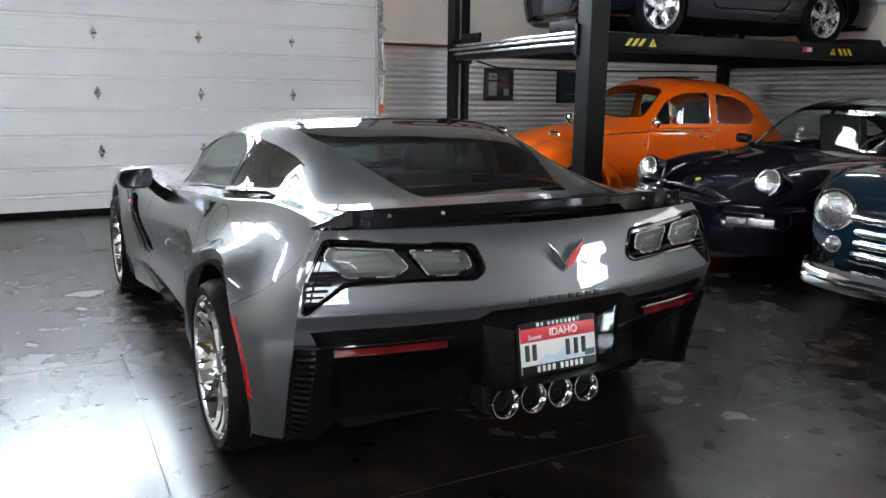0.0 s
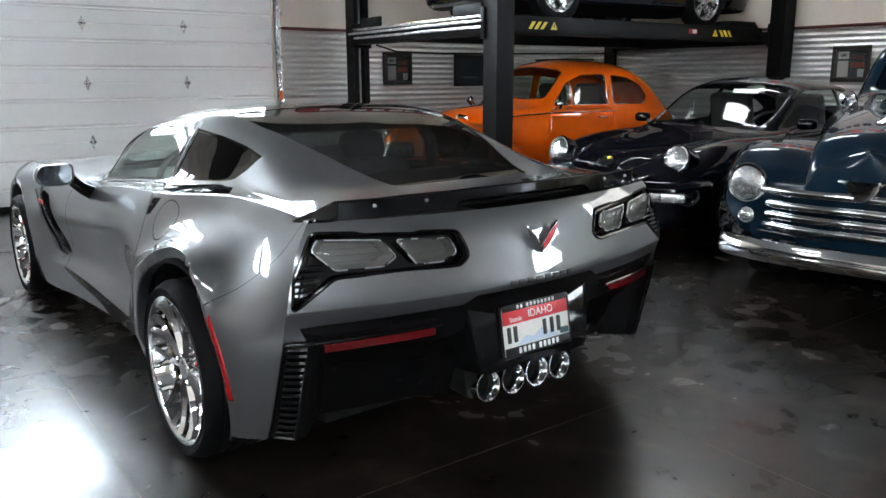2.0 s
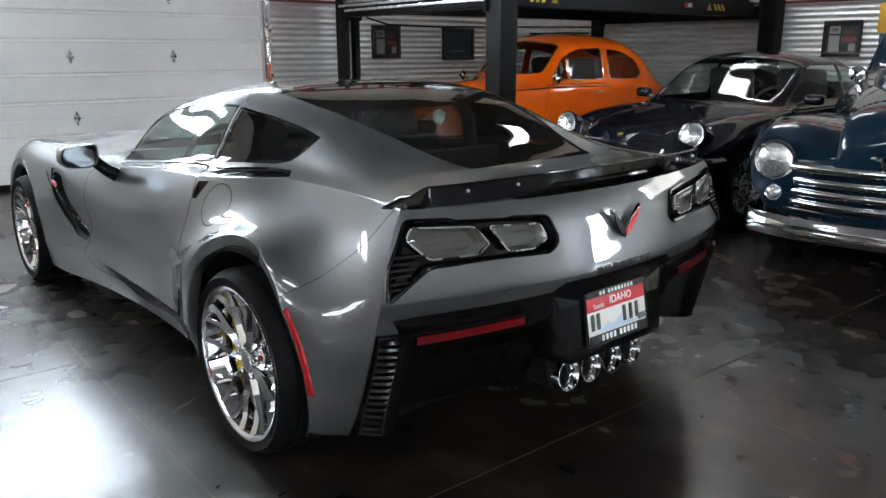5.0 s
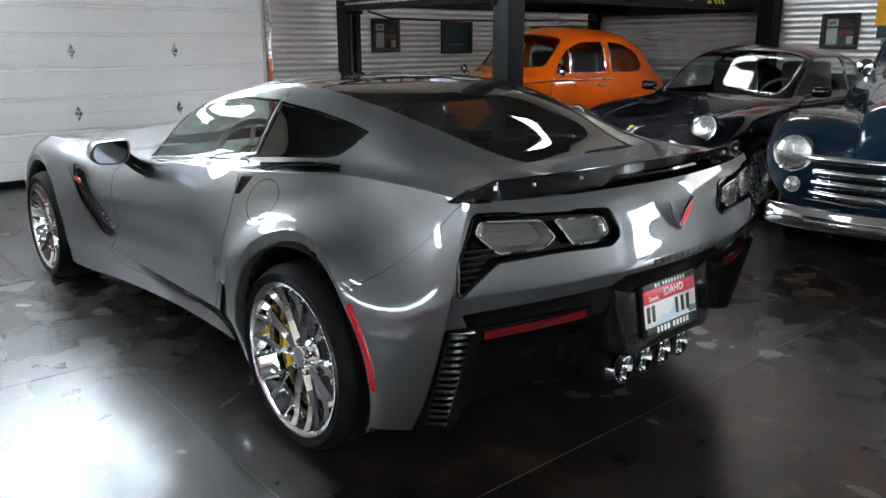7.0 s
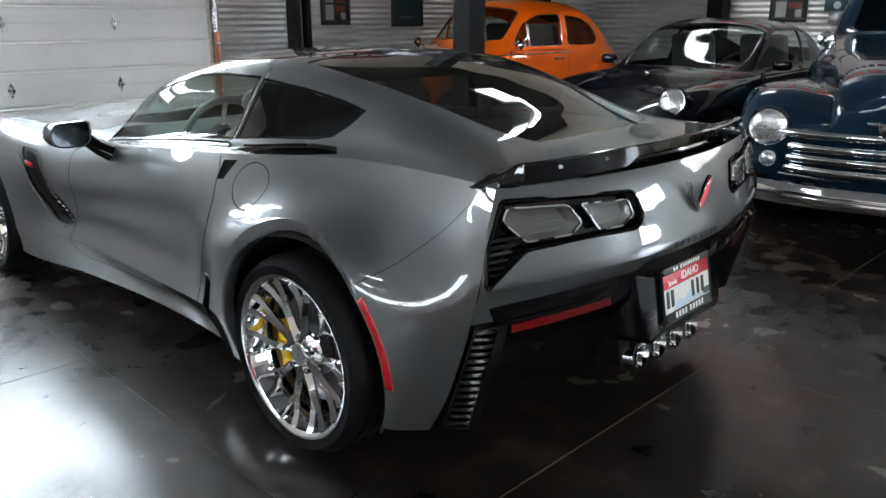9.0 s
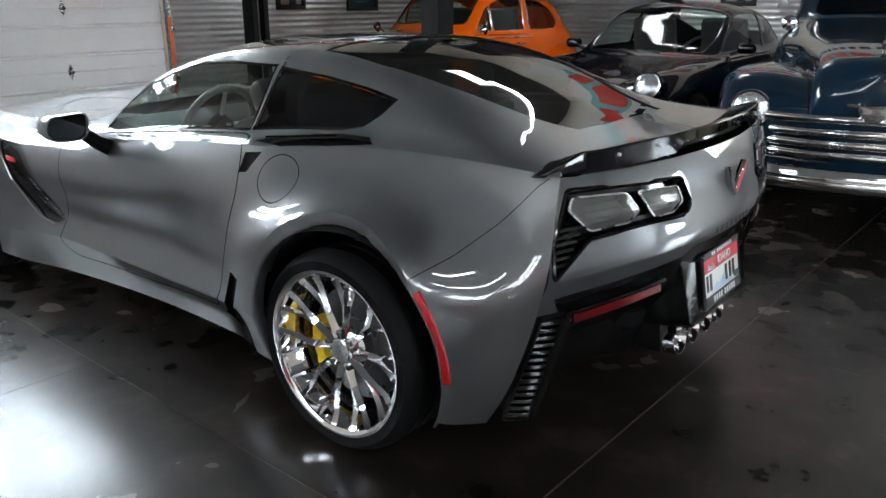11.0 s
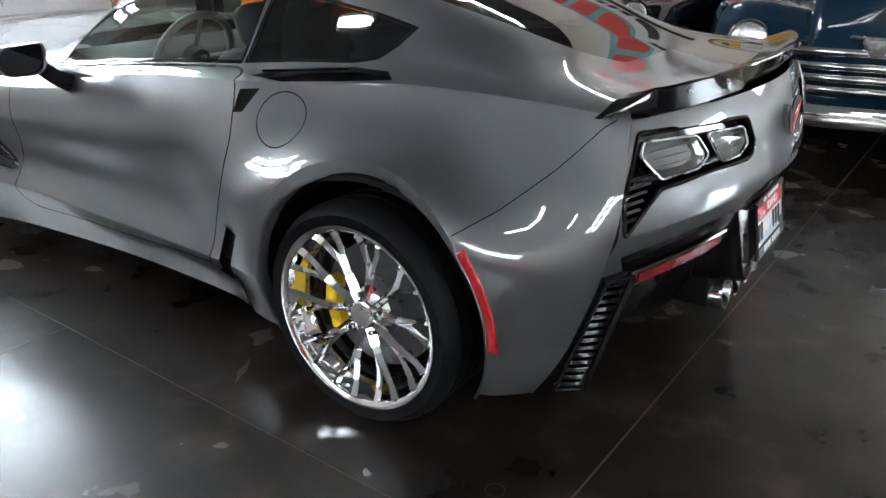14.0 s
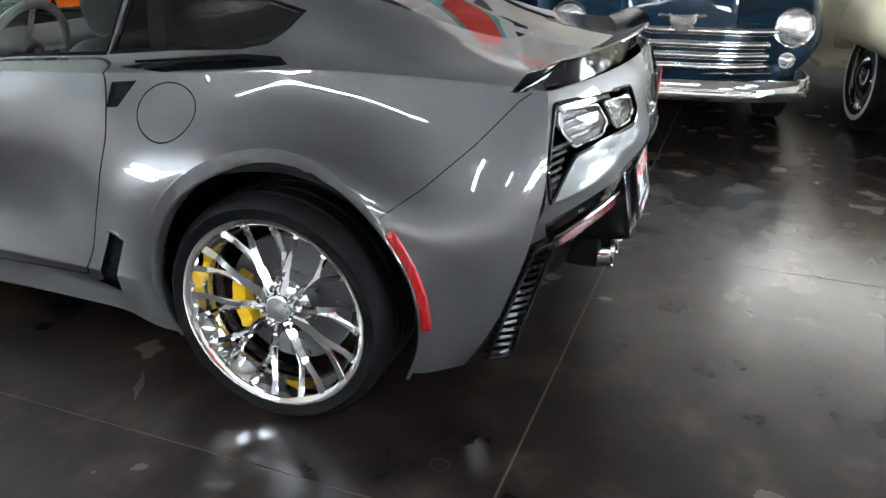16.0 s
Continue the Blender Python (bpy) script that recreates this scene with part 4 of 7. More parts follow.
        for k in range(13):
            f = k / 12
            y, z = 2.10 - 0.27 * f, 0.665 - 0.235 * f
            sk = skin_pts[flat.find((y, z, 0))[1]][2]
            m = pose(sx * (sk - 0.010), y, z, 28, sx * 30, 0)
            part("vent_rib", box((-0.014, -0.062 + 0.012 * f, -0.006), (0.014, 0.062 - 0.012 * f, 0.006), 0.004, m=m), GLOSS_BLACK, vp)
        tr = [(sx * 0.925, 2.20, 0.70), (sx * 0.925, 2.10, 0.555), (sx * 0.905, 1.93, 0.405), (sx * 0.905, 1.79, 0.392)]
        part("vent_trim", tube(tr, 0.0045, 6), GREY_PAINT, vp)
        part("vent_badge", box((-0.004, -0.040, -0.010), (0.004, 0.040, 0.010), 0.003, m=pose(sx * 0.932, 2.06, 0.652, 4, 0, 0)), RED_MARK, vp)
        sill = [(0.535, 0.455), (0.475, 0.445), (0.565, 0.255), (0.66, 0.262), (0.62, 0.285), (0.585, 0.36)]
        sb = take(bm, cut(bm, sill, (1, 2), keep))
        sv = part("sill_vent", shifted(sb, -0.02), MATTE_BLACK, car)
        vx = side_x(0.52, 0.45)
        part("vent_tip", tube([(sx * (vx + 0.002), 0.53, 0.462), (sx * (vx + 0.004), 0.50, 0.458), (sx * (vx + 0.001), 0.47, 0.447)], [0.004, 0.007, 0.003], 6, flat=0.6), GREY_PAINT, sv)
        scoop = [(sx * 0.758, 0.57), (sx * 0.705, 0.42), (sx * 0.660, 0.25), (sx * 0.652, 0.14), (sx * 0.685, 0.10), (sx * 0.735, 0.24), (sx * 0.778, 0.42)]
        kb = cut(bm, scoop, (0, 1), lambda c, s=side: s(c) and c.z > 0.82)
        kb = take(bm, kb)
        sp = part("shoulder_scoop", shifted(kb, -0.018), GLOSS_BLACK, car, "black air intake on the rear shoulder")
        for k in range(3):
            f = k / 2
            part("scoop_fin", tube([(sx * (0.742 - 0.03 * f), 0.53 - 0.09 * f, 0.880 + 0.006 * f), (sx * (0.728 - 0.035 * f), 0.40 - 0.07 * f, 0.893 + 0.006 * f), (sx * (0.70 - 0.02 * f), 0.31 - 0.05 * f, 0.90 + 0.004 * f)], 0.004, 6), GLOSS_BLACK, sp)
        # red side marker behind the rear wheel
        arc = np.radians(np.linspace(141, 181, 9))
        inn = [(REAR_ARCH[0] + 0.375 * math.cos(a), REAR_ARCH[1] + 0.375 * math.sin(a)) for a in arc]
        out = [(REAR_ARCH[0] + 0.399 * math.cos(a), REAR_ARCH[1] + 0.399 * math.sin(a)) for a in arc]
        mk = inn + out[::-1]
        mb = take(bm, cut(bm, mk, (1, 2), keep))
        thicken(part("side_marker", shifted(mb, 0.003), RED_LENS, car, "red side marker lens"), 0.01)
        # seam of the rear bumper cover
        seam = ribbon([(-0.250, 0.60), (-0.34, 0.665), (-0.44, 0.76), (-0.53, 0.862), (-0.56, 0.885)], 0.0028)
        bmesh.ops.delete(bm, geom=cut(bm, seam, (1, 2), lambda c, s=side: s(c) and abs(c.x) > 0.7), context="FACES")
    body = part("body_shell", bm, GREY_PAINT, car, "grey metallic painted body", 32)
    polished(body, tree)
    # black inner skin, added so the panel gaps read as deep shade
    low = g[:, :46].copy()
    lb = skin(low, mirror=True)
    bmesh.ops.recalc_face_normals(lb, faces=lb.faces)
    for side in (left, right):
        for (hy, hz), r in ((REAR_ARCH, arch_r - 0.004), (FRONT_ARCH, arch_f - 0.004)):
            bmesh.ops.delete(lb, geom=[f for f in lb.faces if side(f.calc_center_median()) and (f.calc_center_median().y - hy) ** 2 + (f.calc_center_median().z - hz) ** 2 < (r + 0.01) ** 2], context="FACES")
    part("black_backing", shifted(lb, -0.036), MATTE_BLACK, car)
    part("floor_pan", box((-0.60, -0.38, 0.15), (0.60, 3.2, 0.20), 0.02), MATTE_BLACK, car)
    for sx in (-1, 1):
        for (hy, hz), r in ((REAR_ARCH, arch_r), (FRONT_ARCH, arch_f)):
            wl = bmesh.new()
            arc = [(hy + (r + 0.012) * math.cos(a), hz + (r + 0.012) * math.sin(a)) for a in np.linspace(radians(-16), radians(196), 26)]
            a0 = [wl.verts.new((sx * 0.895, *p)) for p in arc]
            a1 = [wl.verts.new((sx * 0.50, *p)) for p in arc]
            for i in range(25):
                wl.faces.new((a0[i], a0[i + 1], a1[i + 1], a1[i]))
            wl.faces.new(a1)
            part("wheel_arch_liner", wl, MATTE_BLACK, car)
            rows = []
            for a in np.linspace(-26, 206, 90):
                ca, sa, b = math.cos(radians(a)), math.sin(radians(a)), band(a)
                x = side_x(hy + (r + b) * ca, hz + (r + b) * sa)
                rows.append([(sx * (x - dx), hy + (r + dr) * ca, hz + (r + dr) * sa) for dx, dr in ((0.0035, b + 0.003), (0.0005, b + 0.0012), (-0.0018, b - 0.001), (-0.0022, b * 0.75), (-0.002, 0.0015), (0.002, -0.004), (0.009, -0.006), (0.04, -0.005))])
            lip = skin(np.array(rows))
            bmesh.ops.recalc_face_normals(lip, faces=lip.faces)
            part("arch_lip", lip, GREY_PAINT, car)
    # rear fascia
    zs = np.unique(np.concatenate([np.linspace(0.18, 0.890, 60), np.linspace(0.635, 0.665, 11)]))
    fg = np.array([[[edge_x(z) * k, fascia(edge_x(z) * k, z), z] for k in np.linspace(-1, 1, 96)] for z in zs])
    fb = skin(fg)
    bmesh.ops.recalc_face_normals(fb, faces=fb.faces)
    if sum(f.normal.y for f in fb.faces) > 0:
        bmesh.ops.reverse_faces(fb, faces=fb.faces)
    ftree = normal_tree(fb)
    low_line = [(-0.80, 0.595), (-0.74, 0.60), (-0.305, 0.607), (-0.26, 0.632), (0.26, 0.632), (0.305, 0.607), (0.74, 0.60), (0.80, 0.595)]
    lower = low_line[::-1] + [(-0.778, 0.55), (-0.735, 0.225), (0.735, 0.225), (0.778, 0.55)]
    lo_b = take(fb, cut(fb, lower, (0, 2)))
    bmesh.ops.delete(fb, geom=cut(fb, [(-0.736, 0.235), (0.736, 0.235), (0.736, 0.1), (-0.736, 0.1)], (0, 2)), context="FACES")
    for sx in (-1, 1):
        bmesh.ops.delete(fb, geom=cut(fb, [(sx * 0.90, 0.556), (sx * 0.776, 0.556), (sx * 0.732, 0.16), (sx * 0.90, 0.16)], (0, 2)), context="FACES")
    for sx in (-1, 1):
        bez = rounded([(sx * 0.748, 0.864), (sx * 0.312, 0.838), (sx * 0.280, 0.762), (sx * 0.312, 0.735), (sx * 0.70, 0.737), (sx * 0.826, 0.650), (sx * 0.812, 0.74)], 0.018)
        bb = take(fb, cut(fb, bez, (0, 2)))
        lamp = part("tail_light", shifted(bb, -0.028), GLOSS_BLACK, car, "twin tail light in a gloss black surround")
        rim_pts = [(u, fascia(u, v) - 0.002, v) for u, v in bez]
        part("lamp_surround", tube(rim_pts, 0.006, 6, closed=True), GLOSS_BLACK, lamp)
        for out, nm in ([(sx * 0.738, 0.845), (sx * 0.560, 0.833), (sx * 0.520, 0.782), (sx * 0.560, 0.757), (sx * 0.700, 0.757), (sx * 0.758, 0.815)], "o"), ([(sx * 0.515, 0.830), (sx * 0.345, 0.820), (sx * 0.325, 0.775), (sx * 0.375, 0.752), (sx * 0.462, 0.754)], "i"):
            o = rounded(out, 0.012)
            cu, cv = sum(p[0] for p in o) / len(o), sum(p[1] for p in o) / len(o)
            lens = bmesh.new()
            rings = []
            for k, dy in ((1.0, 0.004), (0.97, -0.010), (0.86, -0.013), (0.4, -0.014)):
                rings.append([lens.verts.new((cu + (u - cu) * k, fascia(cu + (u - cu) * k, cv + (v - cv) * k) + dy, cv + (v - cv) * k)) for u, v in o])
            for a, b in zip(rings, rings[1:]):
                for i in range(len(o)):
                    lens.faces.new((a[i], a[(i + 1) % len(o)], b[(i + 1) % len(o)], b[i]))
            lens.faces.new(rings[-1])
            bmesh.ops.recalc_face_normals(lens, faces=lens.faces)
            lo = part("lens", lens, CLEAR_LENS, lamp, "clear smoky lens")
            lo.visible_shadow = False
            refl = bmesh.new()
            rr = []
            for k, dy in ((0.985, 0.002), (0.90, 0.006), (0.78, 0.012), (0.74, 0.018), (0.3, 0.02)):
                rr.append([refl.verts.new((cu + (u - cu) * k, fascia(cu + (u - cu) * k, cv + (v - cv) * k) + dy, cv + (v - cv) * k)) for u, v in o])
            for a, b in zip(rr, rr[1:]):
                for i in range(len(o)):
                    refl.faces.new((a[i], a[(i + 1) % len(o)], b[(i + 1) % len(o)], b[i]))
            refl.faces.new(rr[-1])
            bmesh.ops.recalc_face_normals(refl, faces=refl.faces)
            part("reflector", refl, REFLECTOR, lamp, "silvery reflector")
            part("lens_rim", tube([(u, fascia(u, v) - 0.004, v) for u, v in o], 0.0024, 6, closed=True), ALLOY, lamp, "thin bright lens edge")
            for k in (-0.3, 0.0, 0.3):
                hw = 0.30 * (max(p[0] for p in o) - min(p[0] for p in o))
                zz = cv + k * 0.06
                part("reflector_step", tube([(cu + hw * q, fascia(cu + hw * q, zz) + 0.010, zz) for q in (-1, 0, 1)], 0.0022, 5), REFLECTOR, lamp)
        for k in range(6):
            z = 0.685 + 0.017 * k
            x0, x1 = 0.826 - 0.006 * k, 0.775 - 0.013 * k
            part("surround_rib", tube([(sx * x0, fascia(x0, z) - 0.0, z), (sx * x1, fascia(x1, z) + 0.006, z)], 0.0035, 5), SATIN_BLACK, lamp)
        # slatted outlet let into the chamfered bumper corner: f runs down, k inwards
        def outlet(f, k, d=0.0):
            p = Vector((0.838, -0.612, 0.549)).lerp(Vector((0.842, -0.505, 0.232)), f)
            q = Vector((0.780, -0.645, 0.549)).lerp(Vector((0.797, -0.557, 0.232)), f)
            c = p.lerp(q, k) + Vector((-0.75, 0.66, 0)) * d
            return Vector((sx * c.x, c.y, c.z))
        ov = part("bumper_outlet", skin(np.array([[outlet(f, k, 0.03) for k in np.linspace(0, 1, 4)] for f in np.linspace(0, 1, 6)])), MATTE_BLACK, car, "black slatted outlet in the bumper")
        for k in range(14):
            f = (k + 0.6) / 14.4
            part("slat", skin(np.array([[outlet(f - 0.012, q, d0), outlet(f - 0.02, q, d0 - 0.003), outlet(f + 0.010, q, d0 - 0.006), outlet(f + 0.022, q, d0), outlet(f + 0.012, q, 0.026)] for q, d0 in ((0.0, 0.004), (0.35, 0.0), (0.75, -0.001), (0.98, 0.003))])), GLOSS_BLACK, ov, "", 50)
        for q in (0.0, 1.0):
            part("outlet_edge", tube([outlet(f, q) for f in np.linspace(0, 1, 8)], 0.0045 + 0.003 * q, 6), GLOSS_BLACK, ov)
        part("outlet_cap", tube([outlet(1.0, q, 0.002) for q in (0, 0.5, 1.0)], 0.009, 8, flat=0.6), GLOSS_BLACK, ov)
        part("outlet_cheek", skin(np.array([[outlet(f, 1.0), outlet(f, 1.0) + Vector((-sx * 0.03, -0.006, 0)), outlet(f, 1.0) + Vector((-sx * 0.07, 0.03, 0)), outlet(f, 1.0) + Vector((-sx * 0.13, 0.09, 0))] for f in np.linspace(0, 1, 8)])), GLOSS_BLACK, ov, "", 60)
        part("outlet_hood", tube([outlet(0, q, -0.001) for q in (-0.05, 0.5, 1.05)], 0.008, 8, flat=0.7), GLOSS_BLACK, ov)
        # red reflector strip
        rs = [(sx * 0.738, 0.541), (sx * 0.41, 0.549), (sx * 0.385, 0.540), (sx * 0.41, 0.520), (sx * 0.738, 0.513)]
        strip = bmesh.new()
        n = 16
        rows = [[Vector((sx * (0.735 - 0.335 * k / n), fascia(0.735 - 0.335 * k / n, 0.53) + dy, zz + 0.008 * k / n)) for dy, zz in ((0.0, 0.541), (-0.012, 0.538), (-0.013, 0.516), (0.0, 0.512))] for k in range(n + 1)]
        skin(np.array(rows), strip)
        bmesh.ops.recalc_face_normals(strip, faces=strip.faces)
        part("reflector_strip", strip, DARK_RED_LENS, car, "dark red rear reflector")
        part("reflector_edge", tube([(sx * (0.76 - 0.38 * k / n), fascia(0.76 - 0.38 * k / n, 0.545) - 0.008, 0.546 + 0.008 * k / n) for k in range(n + 1)], 0.005, 6), GLOSS_BLACK, car)
    polished(part("rear_fascia", fb, GREY_PAINT, car, "grey painted rear panel", 32), ftree)
    # lower bumper, set in below the painted panel
    bmesh.ops.recalc_face_normals(lo_b, faces=lo_b.faces)
    for v in lo_b.verts:
        side = max(0.0, min(1.0, (abs(v.co.x) - 0.22) / 0.12))
        d = max(0.0, min(1.0, (0.50 - v.co.z) / 0.10)) * (0.45 + 0.55 * side * side * (3 - 2 * side))
        v.co.y += 0.012 + 0.09 * d * (1 - max(0, (abs(v.co.x) - 0.62) / 0.25) * 0.9)
    part("lower_bumper", lo_b, GLOSS_BLACK, car, "gloss black lower bumper and diffuser", 60)
    # number plate recess, plate, letters as bars
    mount = part("plate_mount", prism(rounded([(-0.285, 0.605), (0.285, 0.605), (0.245, 0.362), (-0.245, 0.362)], 0.03), (0, 2), -0.771, -0.60, 0.010), GLOSS_BLACK, car)
    lean = Matrix.Translation((0, -0.784, 0.405)) @ pose(0, 0, 0, -10) @ Matrix.Translation((0, 0.784, -0.405))
    mount.matrix_local = lean
    plate = part("number_plate", box((-0.155, -0.784, 0.405), (0.150, -0.780, 0.562), 0.001), PAPER, car, "white plate with a red band in a dark holder")
    part("plate_frame", tube([(-0.158, -0.784, 0.402), (0.153, -0.784, 0.402), (0.153, -0.784, 0.565), (-0.158, -0.784, 0.565)], 0.006, 4, closed=True, up=(0, 1, 0)), SATIN_BLACK, plate)
    part("holder_strip", box((-0.15, -0.7895, 0.405), (0.145, -0.784, 0.432), 0.001), SATIN_BLACK, plate)
    part("holder_strip", box((-0.15, -0.7895, 0.552), (0.145, -0.784, 0.572), 0.001), SATIN_BLACK, plate)
    for k in range(10):
        x = -0.085 + 0.017 * k + (0.010 if k > 1 else 0)
        part("plate_bar", box((x - 0.005, -0.7912, 0.556), (x + 0.005, -0.7895, 0.568), 0.001), WHITE_MARK, plate)
    part("red_band", box((-0.152, -0.7865, 0.508), (0.147, -0.784, 0.552), 0.0005), RED_MARK, plate)
    part("mountain_print", prism([(-0.10, 0.435), (-0.05, 0.462), (-0.02, 0.452), (0.02, 0.475), (0.06, 0.452), (0.10, 0.435)], (0, 2), -0.7855, -0.784), PALE_BLUE, plate)
    for x in (-0.128, -0.100, 0.034, 0.068, 0.100):
        part("plate_bar", box((x - 0.0085, -0.7872, 0.447), (x + 0.0085, -0.784, 0.500), 0.002), INK, plate)
    for k in range(9):
        x = -0.09 + 0.02 * k + (0.012 if k > 3 else 0)
        part("plate_bar", box((x - 0.006, -0.7912, 0.409), (x + 0.006, -0.7895, 0.428), 0.001), WHITE_MARK, plate)
    part("plate_sticker", box((0.105, -0.7875, 0.436), (0.143, -0.784, 0.456)), BLUE_PAPER, plate)
    text_mesh("Scenic", 0.022, pose(-0.095, -0.7875, 0.522, 90, 0, 0), WHITE_MARK, plate, "plate_lettering")
    text_mesh("IDAHO", 0.036, pose(0.018, -0.7875, 0.530, 90, 0, 0), WHITE_MARK, plate, "plate_lettering")
    plate.matrix_local = lean
    # badge and name bars
    for sx, mt in ((-1, INK), (1, RED_MARK)):
        fl = [(sx * 0.85 * u, 0.785 + 0.85 * (v - 0.785)) for u, v in ((0.001, 0.724), (0.036, 0.752), (0.066, 0.790), (0.084, 0.842), (0.056, 0.816), (0.034, 0.800), (0.020, 0.778), (0.001, 0.756))]
        bd = part("flag_badge", prism(fl, (0, 2), -0.785, -0.766, 0.001), CHROME, car, "small crossed-flag shaped badge")
        inn = [(sx * 0.040 + 0.86 * (u - sx * 0.040), 0.780 + 0.86 * (v - 0.780)) for u, v in fl]
        part("badge_enamel", prism(inn, (0, 2), -0.787, -0.785), mt, bd)
    x = -0.138
    for wd in (0.026, 0.030, 0.028, 0.034, 0.026, 0.028, 0.028, 0.026):
        part("name_bar", box((x, fascia(x, 0.652) - 0.002, 0.643), (x + wd, fascia(x, 0.652) + 0.006, 0.661), 0.002), INK, car)
        x += wd + 0.008
    # exhaust tips
    part("exhaust_surround", prism(rounded([(-0.245, 0.37), (0.245, 0.37), (0.225, 0.242), (-0.225, 0.242)], 0.03), (0, 2), -0.68, -0.58, 0.006), MATTE_BLACK, car)
    for x in (-0.168, -0.056, 0.056, 0.168):
        m = pose(x, -0.715, 0.290, -6, 0, 0)
        bm = lathe([(0.09, 0.033), (0.030, 0.034), (0.0, 0.0465), (-0.004, 0.0485), (-0.004, 0.0515), (0.004, 0.0525), (0.10, 0.050)], 40, "y", m=m)
        tip = part("exhaust_tip", bm, CHROME, car, "polished round exhaust tip", 30)
        part("exhaust_bore", lathe([(0.06, 0.0005), (0.055, 0.033), (0.034, 0.0338)], 32, "y", m=m), MATTE_BLACK, tip)
    # spoiler: upright blades at the sides that end in a flat point, a lower lip between them, a ramp up from the deck
    def blade(x):
        a = abs(x)
        y = -0.728 + 0.245 * a * a + (0.06 * ((a - 0.6) / 0.15) ** 2 if a > 0.6 else 0)
        return y, 0.962 - 0.018 * (a / 0.75) ** 2 - max(0.0, a - 0.665) * 0.62
    rows = []
    for x in np.unique(np.concatenate([np.linspace(-0.752, 0.752, 81), [-0.665, 0.665, -0.27, 0.27, -0.31, 0.31]])):
        a = abs(x)
        y, zt = blade(x)
        k = min(1.0, max(0.0, (0.752 - a) / 0.14))
        zb = max(0.886, zt - float(np.interp(a, [0.27, 0.31, 0.55, 0.665], [0.030, 0.056, 0.058, 0.056])))
        zb = min(zb, zt - 0.003)
        zf = min(0.922, zt - 0.002)
        rows.append([(x, y + 0.015 + 0.090 * k, zf - 0.003), (x, y + 0.012 + 0.042 * k, zf + 0.35 * (zt - zf)), (x, y + 0.007, zt - 0.002), (x, y + 0.003, zt), (x, y - 0.002, zt - 0.001), (x, y - 0.004, zt - 0.004), (x, y - 0.004, zb), (x, y + 0.006, zb - 0.003), (x, y + 0.02 + 0.02 * k, zb)])
    sb = skin(np.array(rows))
    bmesh.ops.recalc_face_normals(sb, faces=sb.faces)
    spo = part("spoiler", sb, GLOSS_BLACK, car, "gloss black rear spoiler", 28)
    for x in (-0.715, -0.56, -0.40, 0.40, 0.56, 0.715):
        y, z = blade(x)
        part("spoiler_screw", lathe([(-0.008, 0.0005), (-0.007, 0.004), (-0.003, 0.0055), (0.002, 0.0055)], 12, "y", m=Matrix.Translation((x, y - 0.003, z - 0.022))), STEEL, spo)
    part("spoiler_lip", tube([(x, blade(x)[0] + 0.03, 0.910) for x in np.linspace(-0.34, 0.34, 20)], 0.010, 8), GLOSS_BLACK, spo)
    # mirrors
    for sx in (-1, 1):
        out = rounded([(sx * 0.900, 0.912), (sx * 1.050, 0.906), (sx * 1.072, 0.85), (sx * 1.045, 0.808), (sx * 0.935, 0.803), (sx * 0.903, 0.83)], 0.03)
        bm = bmesh.new()
        rings = []
        cu, cv = sx * 0.982, 0.858
        for y, k in ((1.385, 0.90), (1.38, 0.97), (1.39, 1.0), (1.44, 0.99), (1.49, 0.86), (1.515, 0.62), (1.522, 0.3)):
            rings.append([bm.verts.new((cu + (u - cu) * k, y, cv + (v - cv) * k)) for u, v in out])
        for a, b in zip(rings, rings[1:]):
            for i in range(len(out)):
                bm.faces.new((a[i], a[(i + 1) % len(out)], b[(i + 1) % len(out)], b[i]))
        bm.faces.new(rings[-1])
        bmesh.ops.recalc_face_normals(bm, faces=bm.faces)
        mir = part("door_mirror", bm, GREY_PAINT, car, "grey door mirror with dark arm")
        gl = bmesh.new()
        gl.faces.new([gl.verts.new((cu + (u - cu) * 0.9, 1.392, cv + (v - cv) * 0.9)) for u, v in out])
        bmesh.ops.recalc_face_normals(gl, faces=gl.faces)
        part("mirror_glass", gl, principled("mirror_glass", (0.05, 0.055, 0.06), 0.02, 1.0), mir)
        part("mirror_arm", tube([(sx * 0.925, 1.44, 0.850), (sx * 0.895, 1.43, 0.815), (sx * 0.865, 1.415, 0.785), (sx * 0.825, 1.40, 0.760)], [0.034, 0.034, 0.036, 0.042], 12, flat=0.8), GLOSS_BLACK, mir)
    # cabin
    part("dashboard", prism(rounded([(1.62, 0.60), (1.80, 0.78), (1.66, 0.84), (1.40, 0.80), (1.36, 0.60)], 0.06), (1, 2), -0.66, 0.66, 0.01), DARK_TRIM, car, "dark padded dashboard")
    part("console", box((-0.12, 0.55, 0.30), (0.12, 1.40, 0.58), 0.03), DARK_TRIM, car)
    for sx in (-1, 1):
        part("door_lining", box((sx * 0.79 - 0.02, 0.62, 0.35), (sx * 0.79 + 0.02, 1.6, 0.80), 0.015), DARK_TRIM, car)
        seat = part("seat", box((sx * 0.37 - 0.24, 0.70, 0.30), (sx * 0.37 + 0.24, 1.22, 0.46), 0.05), DARK_TRIM, car, "dark leather bucket seat")
        m = pose(sx * 0.37, 0.70, 0.42, -20, 0, 0)
        part("backrest", box((-0.25, -0.07, -0.02), (0.25, 0.07, 0.50), 0.06, 3, m=m), DARK_TRIM, seat)
        for k in (-1, 1):
            part("bolster", box((k * 0.225 - 0.045, -0.03, 0.02), (k * 0.225 + 0.045, 0.12, 0.44), 0.04, 3, m=m), DARK_TRIM, seat)
